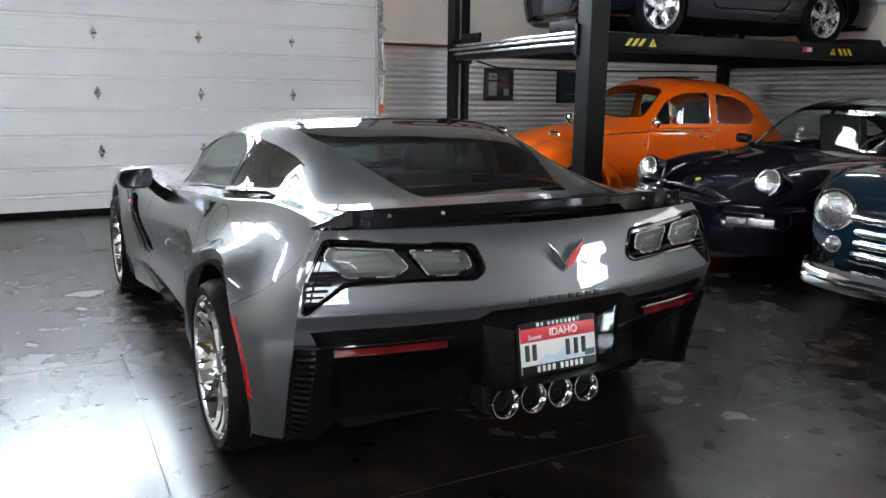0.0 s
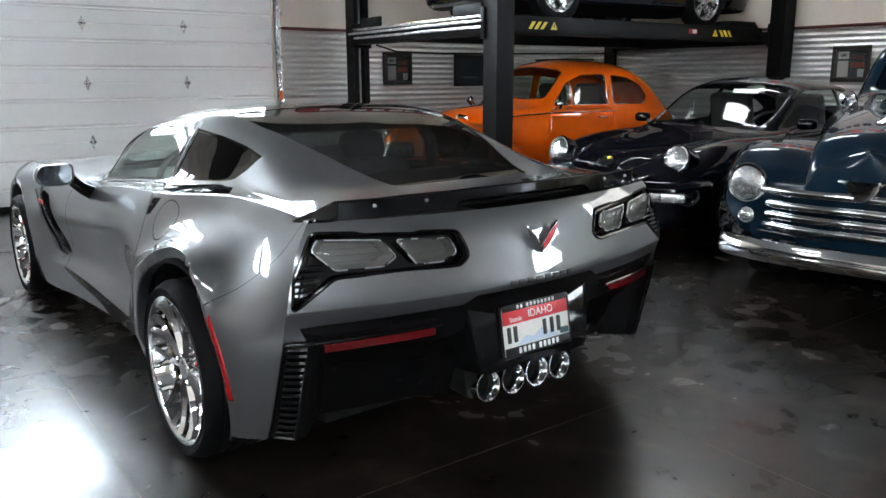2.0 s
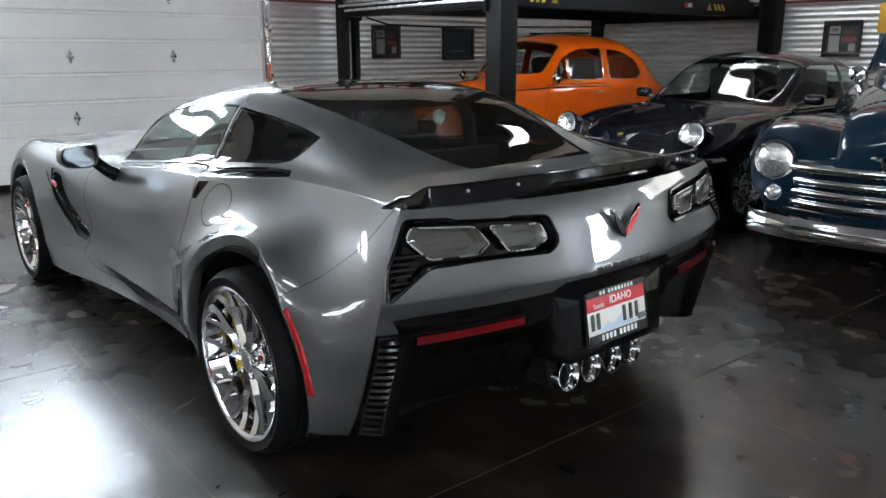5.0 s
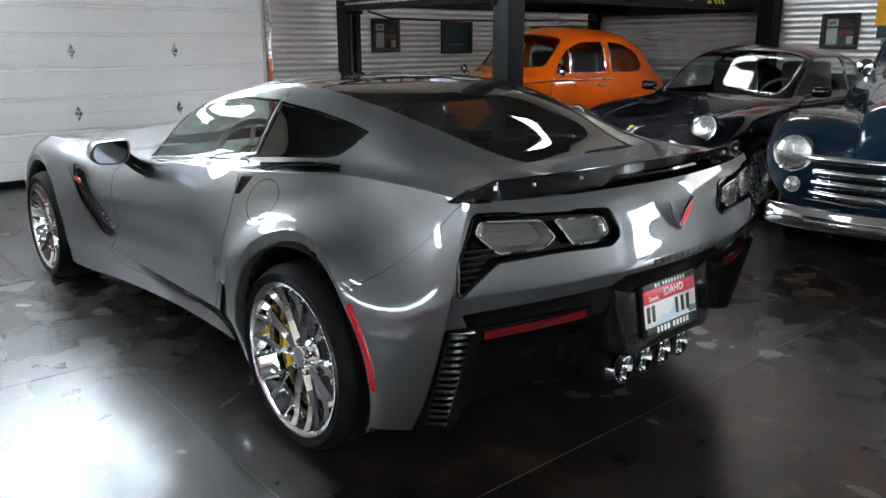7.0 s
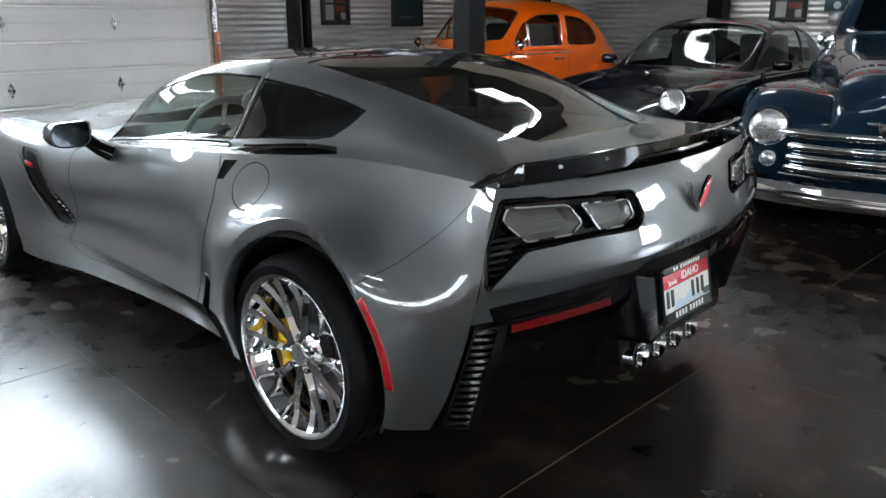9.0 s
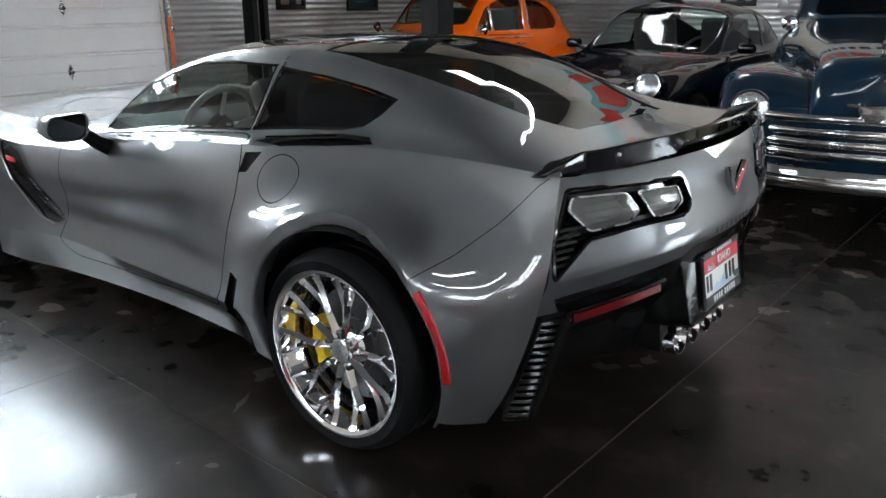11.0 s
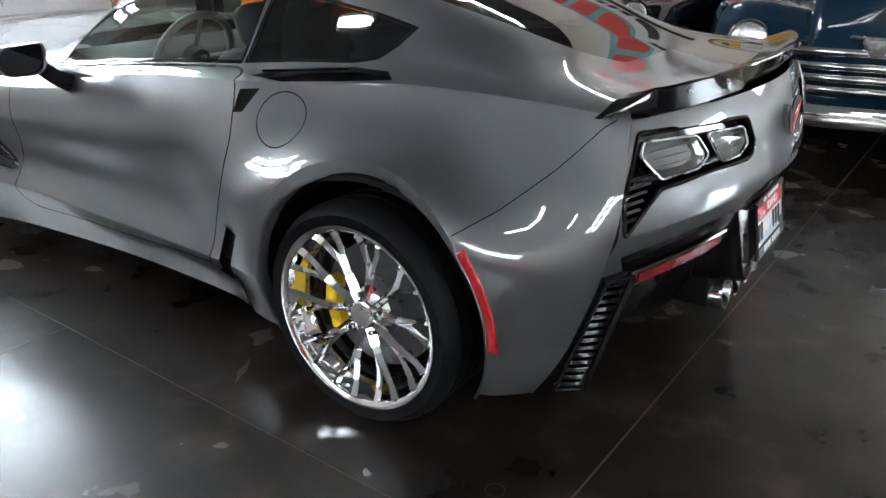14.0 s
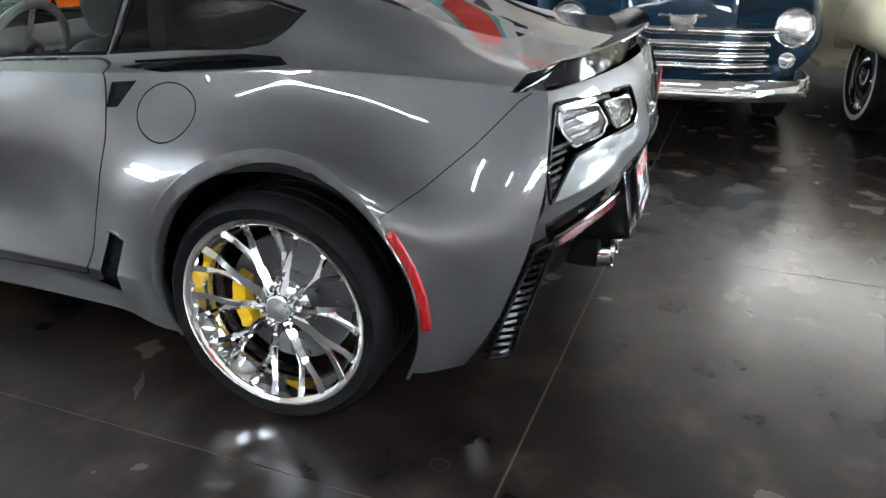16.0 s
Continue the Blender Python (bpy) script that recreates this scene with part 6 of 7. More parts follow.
def rounded_saloon(m):
    car = thing("small_car", "bright orange rounded vintage saloon with chrome trim parked under the lift", "car", m)
    st = np.concatenate([np.linspace(-0.8, -0.5, 12)[:-1], np.linspace(-0.5, 3.05, 110)])
    g = closed_ends(loft(BEETLE, st, -0.5, 4, (), 5))
    bm = skin(g, mirror=True)
    bmesh.ops.recalc_face_normals(bm, faces=bm.faces)
    panes = []
    up = lambda c: c.z > 0.98
    screen = rounded([(-0.49, 1.235), (-0.515, 1.52), (-0.30, 1.61), (0.30, 1.61), (0.515, 1.52), (0.49, 1.235), (0.3, 1.265), (-0.3, 1.265)], 0.04)
    panes.append(("windscreen", take(bm, cut(bm, screen, (0, 1), up)), GREEN_GLASS))
    for sx in (-1, 1):
        keep = lambda c, s=sx: c.x * s > 0.45 and c.z > 0.95
        vent = [(1.455, 1.00), (1.40, 1.08), (1.28, 1.225), (1.245, 1.245), (1.245, 1.00)]
        door_w = rounded([(1.225, 1.00), (1.225, 1.26), (1.05, 1.315), (0.72, 1.325), (0.72, 1.00)], 0.03)
        quart = rounded([(0.62, 1.00), (0.62, 1.32), (0.35, 1.285), (0.12, 1.19), (0.02, 1.06), (0.10, 1.00)], 0.05)
        for nm, p in (("vent_window", vent), ("side_window", door_w), ("quarter_window", quart)):
            panes.append((nm, take(bm, cut(bm, p, (1, 2), keep)), TINTED))
    rear = rounded([(-0.30, -0.22), (-0.40, 0.02), (0.40, 0.02), (0.30, -0.22)], 0.05)
    panes.append(("rear_window", take(bm, cut(bm, rear, (0, 1), up)), DARK_TINT))
    for nm, gb, mt in panes:
        if nm != "rear_window":
            part("window_trim", edge_trim(gb, 0.008 if nm == "windscreen" else 0.006), SATIN_BLACK if nm == "windscreen" else CHROME, car)
        pane = part(nm, shifted(gb, -0.004), mt, car, "", 60)
        pane.visible_shadow = False
    for sx in (-1, 1):
        keep = lambda c, s=sx: c.x * s > 0.5 and c.z < 0.99
        door = rounded([(1.53, 0.955), (1.56, 0.60), (1.50, 0.33), (0.78, 0.33), (0.66, 0.60), (0.66, 0.955)], 0.06)
        big = grow(door, 0.006)
        cut(bm, big, (1, 2), keep)
        fs = set(cut(bm, door, (1, 2), keep))
        ring = [f for f in bm.faces if f not in fs and keep(f.calc_center_median()) and inside(big, f.calc_center_median().y, f.calc_center_median().z)]
        d = thicken(part("door", take(bm, list(fs)), ORANGE_PAINT, car), 0.01)
        bmesh.ops.delete(bm, geom=ring, context="FACES")
        part("door_handle", tube([(sx * 0.745, 0.76, 0.865), (sx * 0.765, 0.80, 0.865), (sx * 0.765, 0.90, 0.865), (sx * 0.745, 0.92, 0.865)], 0.010, 8), CHROME, d, "chrome door handle")
        part("waist_trim", tube([(sx * x, y, z) for y, x, z in ((0.62, 0.722, 0.925), (0.9, 0.73, 0.925), (1.3, 0.712, 0.925), (1.55, 0.672, 0.922), (1.85, 0.59, 0.905), (2.3, 0.48, 0.855))], 0.007, 6), CHROME, car, "thin chrome waist strip")
    thicken(part("body_shell", bm, ORANGE_PAINT, car, "", 45), 0.01)
    part("black_backing", box((-0.50, -0.6, 0.24), (0.50, 2.4, 0.62), 0.06), MATTE_BLACK, car)
    for sx in (-1, 1):
        front = bubble_fender(sx, (2.40, 0.30), lambda a: float(np.interp(a, [-20, 10, 35, 60, 90, 130, 200], [0.52, 0.58, 0.60, 0.55, 0.50, 0.48, 0.60])), x_in=0.34)
        part("front_wing", front, ORANGE_PAINT, car, "", 60)
        rear_w = bubble_fender(sx, (0.0, 0.30), lambda a: float(np.interp(a, [-20, 20, 60, 90, 130, 160, 200], [0.60, 0.52, 0.50, 0.50, 0.52, 0.56, 0.55])), x_in=0.44)
        part("rear_wing", rear_w, ORANGE_PAINT, car, "", 60)
        part("running_board", box((sx * 0.67 - 0.09, 0.36, 0.27), (sx * 0.67 + 0.09, 2.04, 0.30), 0.01), SATIN_BLACK, car)
        for hy in (0.0, 2.40):
            plain_wheel(car, (sx * 0.66, hy, 0.315), 0.315, 0.20, 0.16, "dish", sx)
        round_headlight(car, (sx * 0.545, 2.90, 0.655), 0.092, 14)
        part("wing_mirror", lathe([(-0.03, 0.02), (-0.015, 0.05), (0.01, 0.058), (0.014, 0.0005)], 24, "y", m=pose(sx * 0.80, 1.56, 1.02, 0, 0, 180)), CHROME, car, "round chrome mirror")
        part("mirror_stalk", tube([(sx * 0.68, 1.53, 0.95), (sx * 0.76, 1.545, 1.0)], 0.008, 6), CHROME, car)
        part("indicator", lathe([(-0.05, 0.03), (0.03, 0.032), (0.06, 0.02), (0.065, 0.0005)], 20, "y", m=pose(sx * 0.545, 2.62, 0.90, 10, 0, 0)), CHROME, car)
        seat = part("seat", box((sx * 0.32 - 0.22, 0.55, 0.40), (sx * 0.32 + 0.22, 1.05, 0.66), 0.05), DARK_TRIM, car)
        part("backrest", box((-0.22, -0.06, 0), (0.22, 0.06, 0.62), 0.06, m=pose(sx * 0.32, 0.55, 0.62, -12, 0, 0)), DARK_TRIM, seat)
    part("front_bumper", tube([(-0.74, 2.86, 0.42), (-0.62, 3.08, 0.42), (0, 3.16, 0.42), (0.62, 3.08, 0.42), (0.74, 2.86, 0.42)], 0.05, 8, flat=1.3), CHROME, car)
    part("rear_bumper", tube([(-0.74, -0.80, 0.42), (0, -0.98, 0.42), (0.74, -0.80, 0.42)], 0.05, 8, flat=1.3), CHROME, car)
    part("dashboard", box((-0.52, 1.40, 0.70), (0.52, 1.60, 0.97), 0.04), DARK_TRIM, car)
    part("sunroof", prism(rounded([(-0.30, 0.55), (-0.30, 0.98), (0.30, 0.98), (0.30, 0.55)], 0.05), (0, 1), 1.485, 1.505, 0.004), SATIN_BLACK, car)
    return car


def old_saloon(m, label, paint, front_detail=True, hubcap="cap"):
    """A tall 1940s saloon: separate rounded wings, a narrow hood, chrome bars and bumper. Its headlights lie at y = 0."""
    car = thing("classic_car", label, "car", m)
    # hood and cab, half widths
    cols = [
        [(-3.6, 0.70, 0.35), (-2.6, 0.80, 0.33), (-1.5, 0.76, 0.33), (-0.7, 0.52, 0.35), (-0.1, 0.44, 0.36), (0.12, 0.34, 0.37)],
        [(-3.62, 0.72, 0.65), (-2.6, 0.84, 0.65), (-1.5, 0.78, 0.65), (-0.7, 0.55, 0.66), (-0.1, 0.40, 0.60), (0.16, 0.33, 0.56)],
        [(-3.6, 0.66, 0.95), (-2.6, 0.80, 1.0), (-1.5, 0.72, 0.98), (-0.7, 0.50, 0.92), (-0.1, 0.37, 0.86), (0.10, 0.335, 0.80), (0.16, 0.31, 0.73)],
        [(-3.55, 0.60, 1.05), (-2.6, 0.74, 1.12), (-1.75, 0.66, 1.09), (-1.3, 0.56, 1.06), (-0.7, 0.44, 1.02), (-0.1, 0.34, 0.95), (0.10, 0.30, 0.90), (0.17, 0.27, 0.79)],
        [(-3.5, 0.56, 1.12), (-2.6, 0.68, 1.38), (-2.12, 0.62, 1.38), (-1.78, 0.58, 1.14), (-1.3, 0.44, 1.10), (-0.7, 0.34, 1.06), (-0.1, 0.26, 0.99), (0.11, 0.22, 0.93), (0.18, 0.19, 0.80)],
        [(-3.48, 0.46, 1.18), (-2.6, 0.58, 1.53), (-2.15, 0.54, 1.52), (-1.76, 0.50, 1.17), (-1.3, 0.32, 1.12), (-0.7, 0.22, 1.08), (-0.1, 0.15, 1.01), (0.12, 0.11, 0.95), (0.19, 0.10, 0.81)],
        [(-3.46, 0.0, 1.22), (-2.6, 0.0, 1.62), (-2.19, 0.0, 1.60), (-1.68, 0.0, 1.18), (-1.3, 0.0, 1.13), (-0.7, 0.0, 1.09), (-0.1, 0.0, 1.02), (0.13, 0.0, 0.96), (0.20, 0.0, 0.82)],
    ]
    st = np.linspace(-3.4, 0.16, 110)
    tail = -3.3
    g = closed_ends(loft(cols, st, tail, 5, (), 4), 0.05)
    bm = skin(g, mirror=True)
    bmesh.ops.recalc_face_normals(bm, faces=bm.faces)
    panes = []
    for sx in (-1, 1):
        screen = rounded([(sx * 0.015, -2.14), (sx * 0.47, -2.12), (sx * 0.52, -1.84), (sx * 0.46, -1.78), (sx * 0.015, -1.72)], 0.03)
        panes.append(("windscreen_half", take(bm, cut(bm, screen, (0, 1), lambda c: c.z > 1.1))))
        sw = rounded([(-2.02, 1.16), (-2.18, 1.42), (-2.65, 1.46), (-2.65, 1.16)], 0.04)
        panes.append(("side_window", take(bm, cut(bm, sw, (1, 2), lambda c, s=sx: c.x * s > 0.5 and c.z > 1.08))))
    for nm, gb in panes:
        part(nm, shifted(gb, -0.004), TINTED, car, "", 60).visible_shadow = False
    part("body_shell", bm, paint, car, "", 45)
    part("windscreen_pillar", tube([(0, -2.155, 1.585), (0, -1.70, 1.19)], 0.012, 6), CHROME, car)
    for sx in (-1, 1):
        part("screen_trim", tube([(sx * 0.53, -1.76, 1.155), (sx * 0.3, -1.715, 1.172), (0, -1.69, 1.178)], 0.010, 6), CHROME, car)
    part("chassis", box((-0.60, -3.2, 0.22), (0.60, 0.0, 0.40), 0.04), MATTE_BLACK, car)
    for sx in (-1, 1):
        # wing: swells from the hood to the headlight, falls away behind the wheel
        cs = [
            [(-1.35, 0.62, 0.40), (-0.9, 0.70, 0.46), (-0.4, 0.74, 0.46), (0.02, 0.72, 0.40), (0.10, 0.60, 0.37)],
            [(-1.38, 0.80, 0.42), (-0.9, 0.92, 0.58), (-0.4, 0.925, 0.62), (-0.05, 0.87, 0.60), (0.05, 0.80, 0.54)],
            [(-1.35, 0.78, 0.62), (-0.9, 0.90, 0.76), (-0.4, 0.91, 0.80), (-0.10, 0.84, 0.78), (0.04, 0.78, 0.68)],
            [(-1.32, 0.70, 0.76), (-0.9, 0.80, 0.87), (-0.4, 0.80, 0.895), (-0.12, 0.75, 0.865), (0.04, 0.70, 0.76)],
            [(-1.30, 0.58, 0.82), (-0.9, 0.62, 0.90), (-0.4, 0.62, 0.91), (-0.12, 0.58, 0.875), (0.04, 0.56, 0.78)],
            [(-1.28, 0.44, 0.84), (-0.9, 0.38, 0.87), (-0.4, 0.32, 0.86), (-0.12, 0.28, 0.81), (0.03, 0.28, 0.73)],
        ]
        gw = loft(cs, np.linspace(-1.3, 0.05, 50), -1.2, 5, (), 6)
        gw[:, :, 0] *= sx
        wb = skin(gw)
        # rounded front face, closed down to the chin
        ring = [np.array(p) for p in gw[-1]]
        ring += [np.array([sx * u, 0.05, v]) for u, v in ((0.28, 0.66), (0.28, 0.55), (0.30, 0.45), (0.36, 0.385), (0.50, 0.365))]
        cen = np.array([sx * 0.63, 0.05, 0.58])
        cap = []
        for k in np.linspace(0, 1, 10):
            row = [p + (cen - p) * k + np.array([0, 0.075 * math.sin(k * math.pi / 2), 0]) for p in ring]
            cap.append(row + row[:1])
        skin(np.array(cap), wb)
        bmesh.ops.remove_doubles(wb, verts=wb.verts, dist=1e-4)
        bmesh.ops.recalc_face_normals(wb, faces=wb.faces)
        part("front_wing", wb, paint, car, "", 60)
        plain_wheel(car, (sx * 0.74, -0.62, 0.345), 0.345, 0.215, 0.17, hubcap, sx)
        plain_wheel(car, (sx * 0.74, -3.0, 0.345), 0.345, 0.215, 0.17, hubcap, sx)
        rw = bubble_fender(sx, (-3.0, 0.34), lambda a: float(np.interp(a, [-20, 40, 90, 140, 200], [0.60, 0.52, 0.50, 0.52, 0.62])), x_in=0.55, x_out=0.93)
        part("rear_wing", rw, paint, car, "", 60)
        part("running_board", box((sx * 0.80 - 0.11, -2.55, 0.30), (sx * 0.80 + 0.11, -1.2, 0.34), 0.012), paint, car)
        part("wing_mirror", lathe([(-0.03, 0.02), (-0.015, 0.055), (0.01, 0.06), (0.014, 0.0005)], 24, "y", m=pose(sx * 0.70, -1.86, 1.13, 0, 0, 180)), CHROME, car, "round chrome mirror")
        part("mirror_stalk", tube([(sx * 0.60, -1.90, 1.08), (sx * 0.68, -1.87, 1.12)], 0.008, 6), CHROME, car)
        if front_detail:
            round_headlight(car, (sx * 0.655, 0.112, 0.684), 0.110, 2)
            round_headlight(car, (sx * 0.640, 0.120, 0.497), 0.048, 0, 0, "parking_light")
    if front_detail:
        part("grille_panel", prism(rounded([(-0.60, 0.70), (0.60, 0.70), (0.64, 0.36), (-0.64, 0.36)], 0.06), (0, 2), 0.0, 0.10, 0.02), paint, car)
        for z, wid in ((0.665, 0.60), (0.588, 0.56), (0.524, 0.555), (0.460, 0.545)):
            bar = [(wid * k, 0.24 - 0.16 * abs(k) ** 2.2, z - 0.012 * abs(k)) for k in np.linspace(-1, 1, 25)]
            part("grille_bar", tube(bar, [0.0195 + 0.006 * abs(k) ** 6 for k in np.linspace(-1, 1, 25)], 10, flat=1.15), CHROME, car, "chrome grille bar")
        part("lower_strip", tube([(0.62 * k, 0.20 - 0.12 * abs(k) ** 2, 0.41) for k in np.linspace(-1, 1, 17)], 0.008, 6), CHROME, car)
        em = part("hood_emblem", prism(rounded([(-0.075, 0.700), (-0.085, 0.765), (-0.03, 0.745), (0.03, 0.745), (0.085, 0.765), (0.075, 0.700), (0.03, 0.655), (-0.03, 0.655)], 0.015), (0, 2), 0.20, 0.262, 0.010), CHROME, car, "chrome hood emblem")
        for sx in (-1, 1):
            part("emblem_wing", tube([(sx * 0.04, 0.225, 0.735), (sx * 0.12, 0.20, 0.745), (sx * 0.20, 0.15, 0.72)], [0.016, 0.012, 0.004], 8), CHROME, em)
        part("hood_strip", tube([(0, -1.25, 1.145), (0, -0.7, 1.105), (0, -0.1, 1.035), (0, 0.10, 0.91)], 0.009, 6), CHROME, car)
        part("hood_ornament", tube([(0, -0.30, 1.06), (0, -0.10, 1.075), (0, 0.06, 1.06), (0, 0.10, 1.045)], [0.008, 0.020, 0.018, 0.006], 8), CHROME, car)
    bum = []
    ends = [(-0.862, -0.10), (-0.858, 0.04), (-0.842, 0.15), (-0.80, 0.235)]
    run = ends + [(0.76 * k, 0.395 - 0.125 * abs(k) ** 3) for k in np.linspace(-1, 1, 37)] + [(-x, y) for x, y in ends[::-1]]
    for k, y in run:
        k *= 0.925
        bum.append([(k * (1 + 0.6 * dy), y + dy * (1 if abs(k) < 0.71 else 0.35), 0.345 + dz) for dy, dz in ((-0.02, 0.065), (0.008, 0.060), (0.022, 0.035), (0.028, 0.012), (0.020, 0.004), (0.028, -0.004), (0.026, -0.035), (0.008, -0.058), (-0.02, -0.062))])
    bb = skin(np.array(bum))
    bmesh.ops.recalc_face_normals(bb, faces=bb.faces)
    fbm = thicken(part("front_bumper", bb, CHROME, car, "curved chrome bumper", 50), 0.005)
    for sx in (-1, 1):
        part("bumper_iron", box((sx * 0.42 - 0.03, -0.1, 0.31), (sx * 0.42 + 0.03, 0.39, 0.36), 0.006), SATIN_BLACK, car)
    return car


rear_engined_coupe(pose(5.86, 1.44, 0, 0, 0, 88.6), "black-blue rear-engined coupe with round headlights on the concrete floor", NAVY_PAINT, "five")
rounded_saloon(pose(5.92, 3.94, 0, 0, 0, 85.5))
old_saloon(pose(2.66, -0.68, 0, 0, 0, 99.5), "dark blue 1940s car with chrome grille bars and bumper", BLUE_PAINT)
old_saloon(pose(2.75, -2.75, 0, 0, 0, 100), "cream vintage car with whitewall tyres and chrome bumper", CREAM_PAINT, False)
rear_engined_coupe(pose(-7.6, -0.2, 0, 0, 0, -90), "red coupe parked by the far wall, seen in reflections", RED_PAINT, "five")

# ---- four-post lift and the car on it ----
LIFT = pose(5.34, 4.15, 0, 0, 0, -4.2)


def four_post_lift():
    """Columns at the corners, two runways, end beams; its length lies along local x."""
    lift = thing("car_lift", "black four-post car lift with raised runways", "car lift", LIFT)
    hx, hy = 2.025, 1.375
    z0 = 1.70
    for cx in (-2.095, 2.23):
        for cy in (-hy, hy):
            s = 0.10
            d = -1 if cy > 0 else 1
            bm = bmesh.new()
            # open channel section facing inwards
            pts = [(-s, -s), (s, -s), (s, s), (s * 0.4, s), (s * 0.4, s - 0.02), (s - 0.012, s - 0.02), (s - 0.012, -s + 0.012), (-s + 0.012, -s + 0.012), (-s + 0.012, s - 0.02), (-s * 0.4, s - 0.02), (-s * 0.4, s), (-s, s)]
            prism([(cx + p, cy + q * d) for p, q in pts], (0, 1), 0.012, 2.75, bm=bm)
            col = part("column", bm, STEEL_BLACK, lift, smooth=False)
            part("base_plate", box((cx - 0.19, cy - 0.16, 0.0), (cx + 0.19, cy + 0.16, 0.014), 0.003), STEEL_BLACK, col)
            part("latch_bar", box((cx - 0.02, cy + d * 0.03 - 0.006, 0.1), (cx + 0.02, cy + d * 0.03 + 0.006, 2.6)), STEEL, col, smooth=False)
            for bx in (-0.15, 0.15):
                part("anchor_bolt", lathe([(0, 0.014), (0.035, 0.014), (0.037, 0.0005)], 6, "z", m=Matrix.Translation((cx + bx, cy + 0.12, 0.014))), STEEL, col)
    for cx in (-2.095, 2.23):
        part("cross_beam", box((cx - 0.085, -hy + 0.10, z0 - 0.02), (cx + 0.085, hy - 0.10, z0 + 0.13), 0.008), STEEL_BLACK, lift)
        part("beam_plate", box((cx - 0.13, -hy + 0.06, z0 - 0.06), (cx + 0.13, -hy + 0.11, z0 + 0.22), 0.006), STEEL_BLACK, lift)
        part("beam_plate", box((cx - 0.13, hy - 0.11, z0 - 0.06), (cx + 0.13, hy - 0.06, z0 + 0.22), 0.006), STEEL_BLACK, lift)
    for y0 in (-1.20, 0.72):
        rw = part("runway", box((-hx - 0.10, y0, z0 + 0.02), (hx + 0.05, y0 + 0.46, z0 + 0.15), 0.008), STEEL_BLACK, lift)
        part("runway_flange", box((-hx - 0.10, y0 - 0.02, z0 + 0.0), (hx + 0.05, y0, z0 + 0.17), 0.004), STEEL_BLACK, rw)
        part("wheel_stop", box((-hx - 0.14, y0, z0 + 0.15), (-hx - 0.10, y0 + 0.46, z0 + 0.27), 0.006), STEEL_BLACK, rw)
        part("ramp", prism([(hx - 0.55, z0 + 0.15), (hx - 0.50, z0 + 0.24), (hx - 0.05, z0 + 0.24), (hx + 0.05, z0 + 0.15)], (0, 2), y0 + 0.02, y0 + 0.44, 0.004), STEEL_BLACK, rw)
    # bright rails and cable guide on the front beam
    for k, z in ((0.11, z0 + 0.145), (0.15, z0 + 0.10), (0.12, z0 + 0.05)):
        part("guide_rail", box((-2.08 - k - 0.015, -hy + 0.08, z - 0.012), (-2.08 - k + 0.015, hy - 0.05, z + 0.012), 0.003), ALLOY, lift, "bare steel guide rail")
    part("drip_tray", box((-hx - 0.02, -0.30, z0 + 0.16), (-hx + 0.22, 0.34, z0 + 0.185), 0.006), YELLOW_MARK, lift, "yellow tray edge")
    # hazard stickers on the near runway
    fy = -1.223
    for sx0, flip in ((-1.62, 1), (1.30, -1)):
        for k in range(3):
            a = sx0 + k * 0.075
            part("hazard_stripe", prism([(a, z0 + 0.05), (a + 0.042, z0 + 0.05), (a + 0.042 + flip * 0.055, z0 + 0.12), (a + flip * 0.055, z0 + 0.12)], (0, 2), fy, fy + 0.002), YELLOW_MARK, lift, smooth=False)
        t = sx0 + (0.33 if flip > 0 else -0.12)
        part("warning_triangle", prism([(t - 0.045, z0 + 0.05), (t + 0.045, z0 + 0.05), (t, z0 + 0.125)], (0, 2), fy, fy + 0.002), YELLOW_MARK, lift, smooth=False)
        part("triangle_mark", box((t - 0.006, fy - 0.001, z0 + 0.065), (t + 0.006, fy + 0.001, z0 + 0.10)), INK, lift, smooth=False)
    part("red_label", box((0.72, fy, z0 + 0.07), (0.86, fy + 0.003, z0 + 0.12)), RED_MARK, lift, smooth=False)
    part("white_label", box((0.78, fy - 0.001, z0 + 0.075), (0.85, fy + 0.003, z0 + 0.115)), PAPER, lift, smooth=False)
    # vertical maker's lettering, as bars
    for k in range(10):
        z = 2.22 - k * 0.062
        part("letter_bar", box((-hx - 0.102, hy - 0.035, z - 0.022), (-hx - 0.1, hy + 0.035, z + 0.022)), WHITE_MARK, lift, smooth=False)
    # power unit and cable on the near column
    part("air_line", tube([(-hx + 0.12, hy - 0.12, 1.68), (-hx + 0.3, hy - 0.3, 1.60), (-hx + 0.9, hy - 0.5, 1.58), (hx - 0.3, hy - 0.5, 1.62)], 0.012, 6), SATIN_BLACK, lift)
    return lift


four_post_lift()
rear_engined_coupe(pose(6.60, 3.86, 1.852, 0, 0, 85), "black coupe with silver five-spoke wheels on the raised lift", NAVY_PAINT, "five")


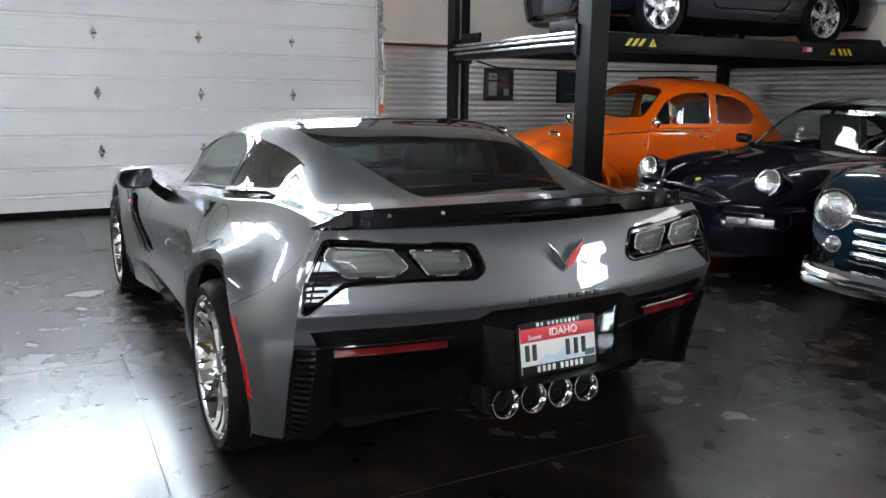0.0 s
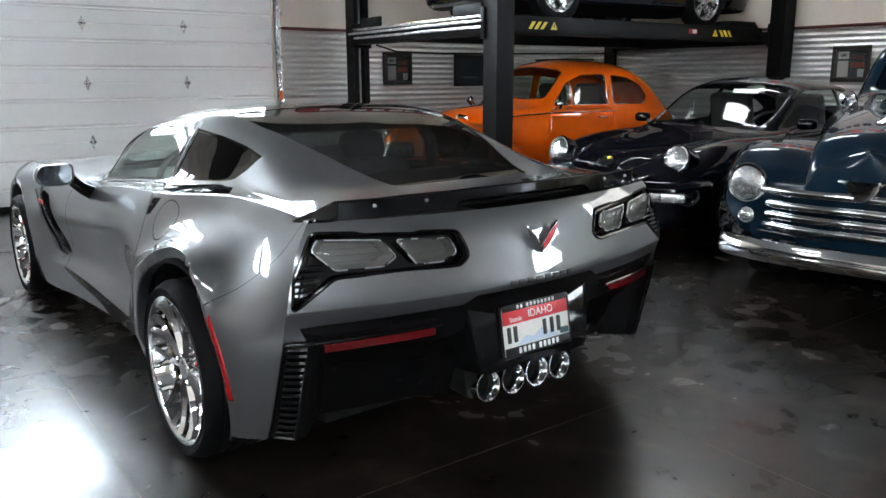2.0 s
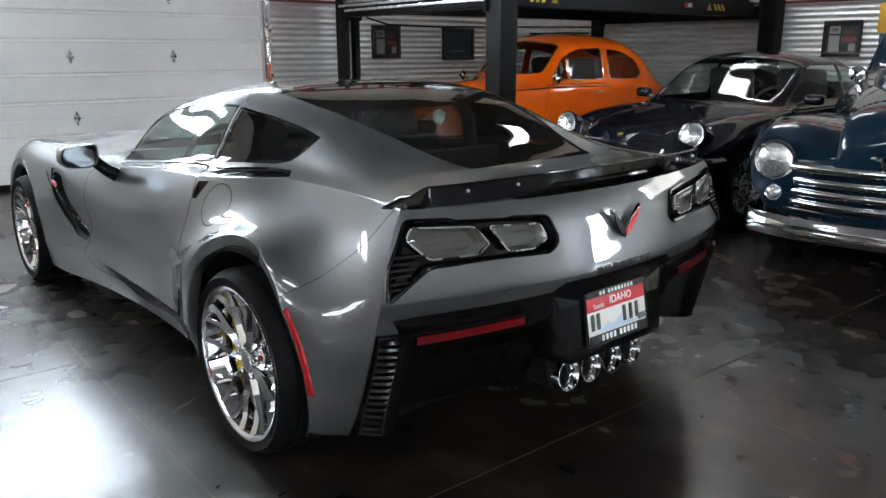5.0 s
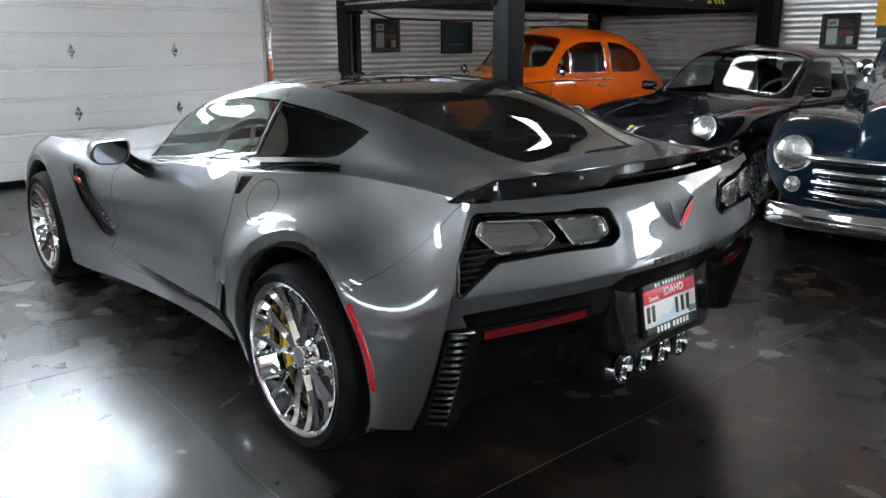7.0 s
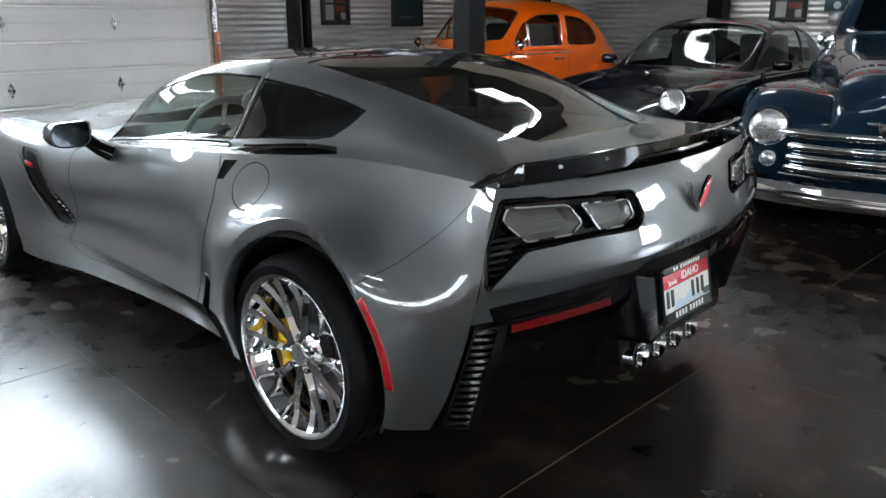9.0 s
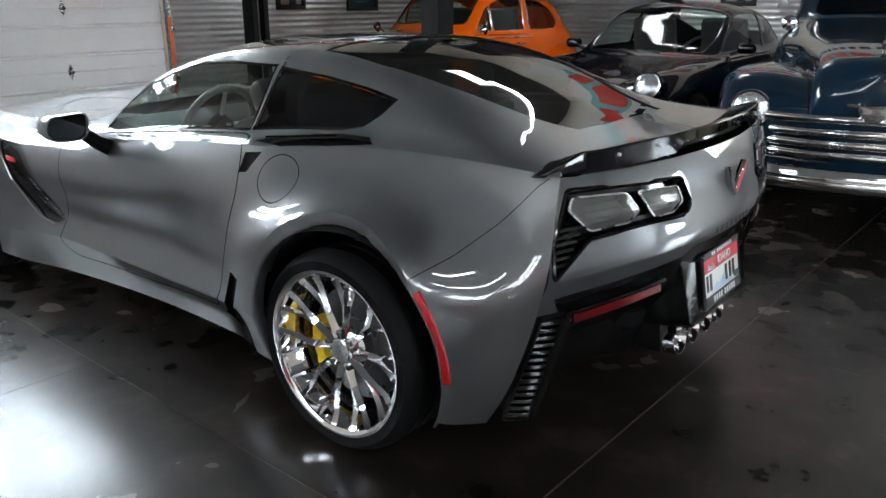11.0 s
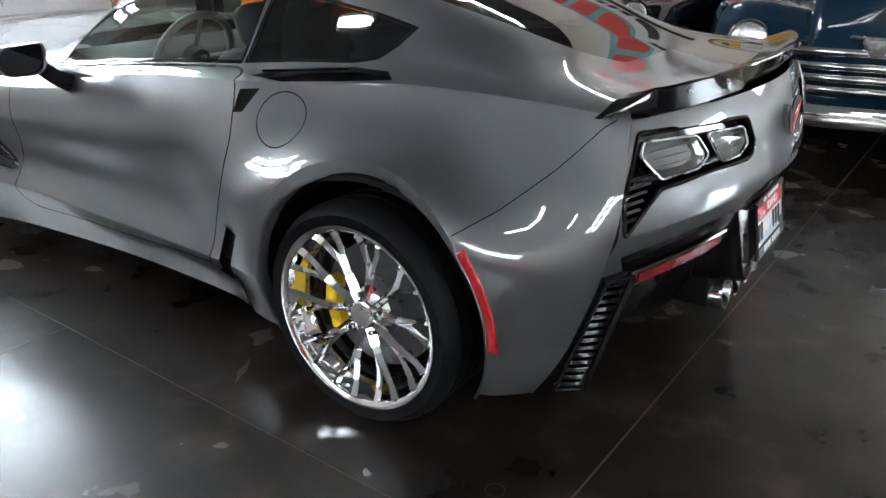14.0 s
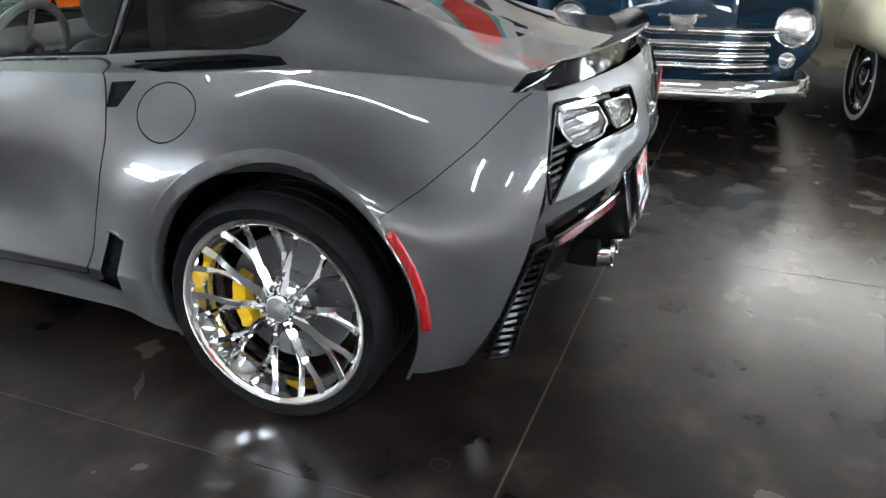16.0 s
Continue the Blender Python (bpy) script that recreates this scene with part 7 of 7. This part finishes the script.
# ---- wall pictures and signs ----
def framed_print(m, w, h, prints, label):
    """A black framed print on a wall; local x along the wall, z up, facing -y."""
    p = thing("framed_picture", label, "picture", m, group="framed pictures on the corrugated walls")
    t = 0.045
    for lo, hi in (((-w / 2, -0.03, -h / 2), (w / 2, 0, -h / 2 + t)), ((-w / 2, -0.03, h / 2 - t), (w / 2, 0, h / 2)), ((-w / 2, -0.03, -h / 2 + t), (-w / 2 + t, 0, h / 2 - t)), ((w / 2 - t, -0.03, -h / 2 + t), (w / 2, 0, h / 2 - t))):
        part("moulding", box(lo, hi, 0.006), PICTURE_FRAME, p)
    part("mount", box((-w / 2 + t, -0.012, -h / 2 + t), (w / 2 - t, -0.004, h / 2 - t)), DARK_PAPER, p, smooth=False)
    for (a, b, c, d), mt in prints:
        part("print", box((a * w, -0.015, b * h), (c * w, -0.011, d * h)), mt, p, smooth=False)
    part("glazing", box((-w / 2 + t, -0.019, -h / 2 + t), (w / 2 - t, -0.017, h / 2 - t)), CLEAR_LENS, p, smooth=False).visible_shadow = False
    return p


WALL_N = NORTH - 0.010
COLLAGE = [((-0.34, 0.14, -0.06, 0.34), PAPER), ((-0.34, -0.36, -0.06, 0.08), PAPER), ((-0.28, 0.20, -0.12, 0.28), DARK_PAPER), ((0.0, 0.08, 0.35, 0.36), DARK_PAPER), ((0.03, 0.12, 0.32, 0.22), RED_PAPER), ((0.0, -0.10, 0.35, 0.04), RED_PAPER), ((0.0, -0.35, 0.16, -0.14), DARK_PAPER), ((0.19, -0.35, 0.35, -0.14), PAPER)]
framed_print(pose(4.18, WALL_N, 1.415), 0.455, 0.415, COLLAGE, "black framed collage of papers and red photographs")
framed_print(pose(5.42, WALL_N, 1.392), 0.58, 0.425, [((-0.38, -0.36, 0.38, 0.36), BLUE_PAPER), ((-0.20, -0.05, 0.22, 0.12), DARK_PAPER), ((-0.22, -0.24, 0.20, -0.20), PALE_BLUE)], "black framed dark blue picture")
WALL_E = EAST - 0.010
framed_print(pose(WALL_E, 1.815, 1.435, 0, 0, -90), 0.435, 0.41, COLLAGE, "black framed collage of papers and photographs")


# enamel sign, tin plate and grey box beside the framed collage
sg = thing("enamel_sign", "yellow sign with a dark leaning figure-eight shape on the steel wall", "sign", pose(WALL_E, 1.285, 1.655, 0, 0, -90))
part("plate", box((-0.16, -0.008, -0.16), (0.16, 0, 0.16), 0.004), vary(principled("yellow_enamel", (0.80, 0.42, 0.03), 0.3, 0, 0.5), 6, 0.08), sg)
part("dark_shape", prism(rounded([(-0.05, 0.14), (0.02, 0.15), (0.07, 0.02), (0.14, -0.13), (0.05, -0.14), (-0.02, -0.02)], 0.03), (0, 2), -0.010, -0.008), vary(principled("brown_enamel", (0.05, 0.025, 0.02), 0.4), 10, 0.3), sg, smooth=False)
tp = thing("tin_plate", "small blue-green tin plate with a round badge", "sign", pose(WALL_E, 1.275, 1.42, 0, 0, -90))
part("plate", box((-0.14, -0.008, -0.065), (0.14, 0, 0.065), 0.004), BLUE_PAPER, tp)
part("round_badge", lathe([(-0.011, 0.0005), (-0.011, 0.04), (-0.008, 0.042)], 24, "y"), PAPER, tp)
jb = thing("junction_box", "grey metal junction box on the corrugated wall", "electrical box", pose(WALL_E, 1.29, 1.275, 0, 0, -90))
part("box_body", box((-0.055, -0.05, -0.07), (0.055, 0, 0.07), 0.006), STEEL, jb)

# switch plate and conduit by the lift
sw = thing("light_switch", "beige switch box with conduit on the corrugated wall", "light switch", pose(3.60, WALL_N, 1.46))
part("box_body", box((-0.05, -0.045, -0.08), (0.05, 0, 0.08), 0.006), BEIGE_TRIM, sw)
part("toggle", box((-0.012, -0.065, -0.02), (0.012, -0.045, 0.02), 0.003), PAPER, sw)

# signs high on the walls
rs = thing("oval_sign", "large dark red rounded sign with pale letter shapes", "sign", pose(4.1, NORTH - 0.02 + 0.03, 2.95))
part("board", prism(rounded([(-1.35, -0.36), (1.35, -0.36), (1.35, 0.36), (-1.35, 0.36)], 0.34, 8), (0, 2), -0.05, 0.0, 0.006), vary(principled("dark_red_enamel", (0.22, 0.012, 0.014), 0.35, 0, 0.4), 4, 0.1), rs)
for k, wd in enumerate((0.30, 0.22, 0.20, 0.20, 0.24, 0.22, 0.20)):
    a = -1.02 + k * 0.30
    part("letter_shape", prism(rounded([(a, -0.16), (a + wd, -0.16), (a + wd + 0.04, 0.16), (a + 0.04, 0.16)], 0.05), (0, 2), -0.056, -0.05), PAPER, rs, smooth=False)
ms = thing("service_sign", "white board with red letter shapes and a teal border", "sign", pose(EAST + 0.02, 1.7, 3.25, 0, 0, -90))
part("board", box((-1.9, -0.05, -0.85), (1.9, 0, 0.85), 0.01), PAPER, ms)
part("teal_patch", prism(rounded([(-1.6, 0.0), (-0.9, 0.62), (0.9, 0.62), (1.6, 0.0), (0.9, -0.2), (-0.9, -0.2)], 0.2), (0, 2), -0.055, -0.05), vary(principled("teal_enamel", (0.16, 0.42, 0.42), 0.4), 5, 0.1), ms, smooth=False)
for k in range(5):
    a = -1.25 + k * 0.52
    part("letter_shape", prism(rounded([(a, -0.12), (a + 0.40, -0.12), (a + 0.44, 0.50), (a + 0.04, 0.50)], 0.08), (0, 2), -0.060, -0.055), vary(principled("red_enamel", (0.62, 0.035, 0.02), 0.4), 6, 0.1) if k == 0 else bpy.data.materials["red_enamel"], ms, smooth=False)
for k in range(14):
    a = -1.5 + k * 0.22
    part("letter_bar", box((a, -0.054, -0.60), (a + 0.15, -0.05, -0.40)), INK, ms, smooth=False)

yl = thing("yellow_label", "yellow warning label stuck on the garage door", "label", pose(0.25, NORTH + 0.038, 0.39))
part("sheet", box((-0.15, -0.002, -0.05), (0.15, 0, 0.05)), YELLOW_MARK, yl, smooth=False)
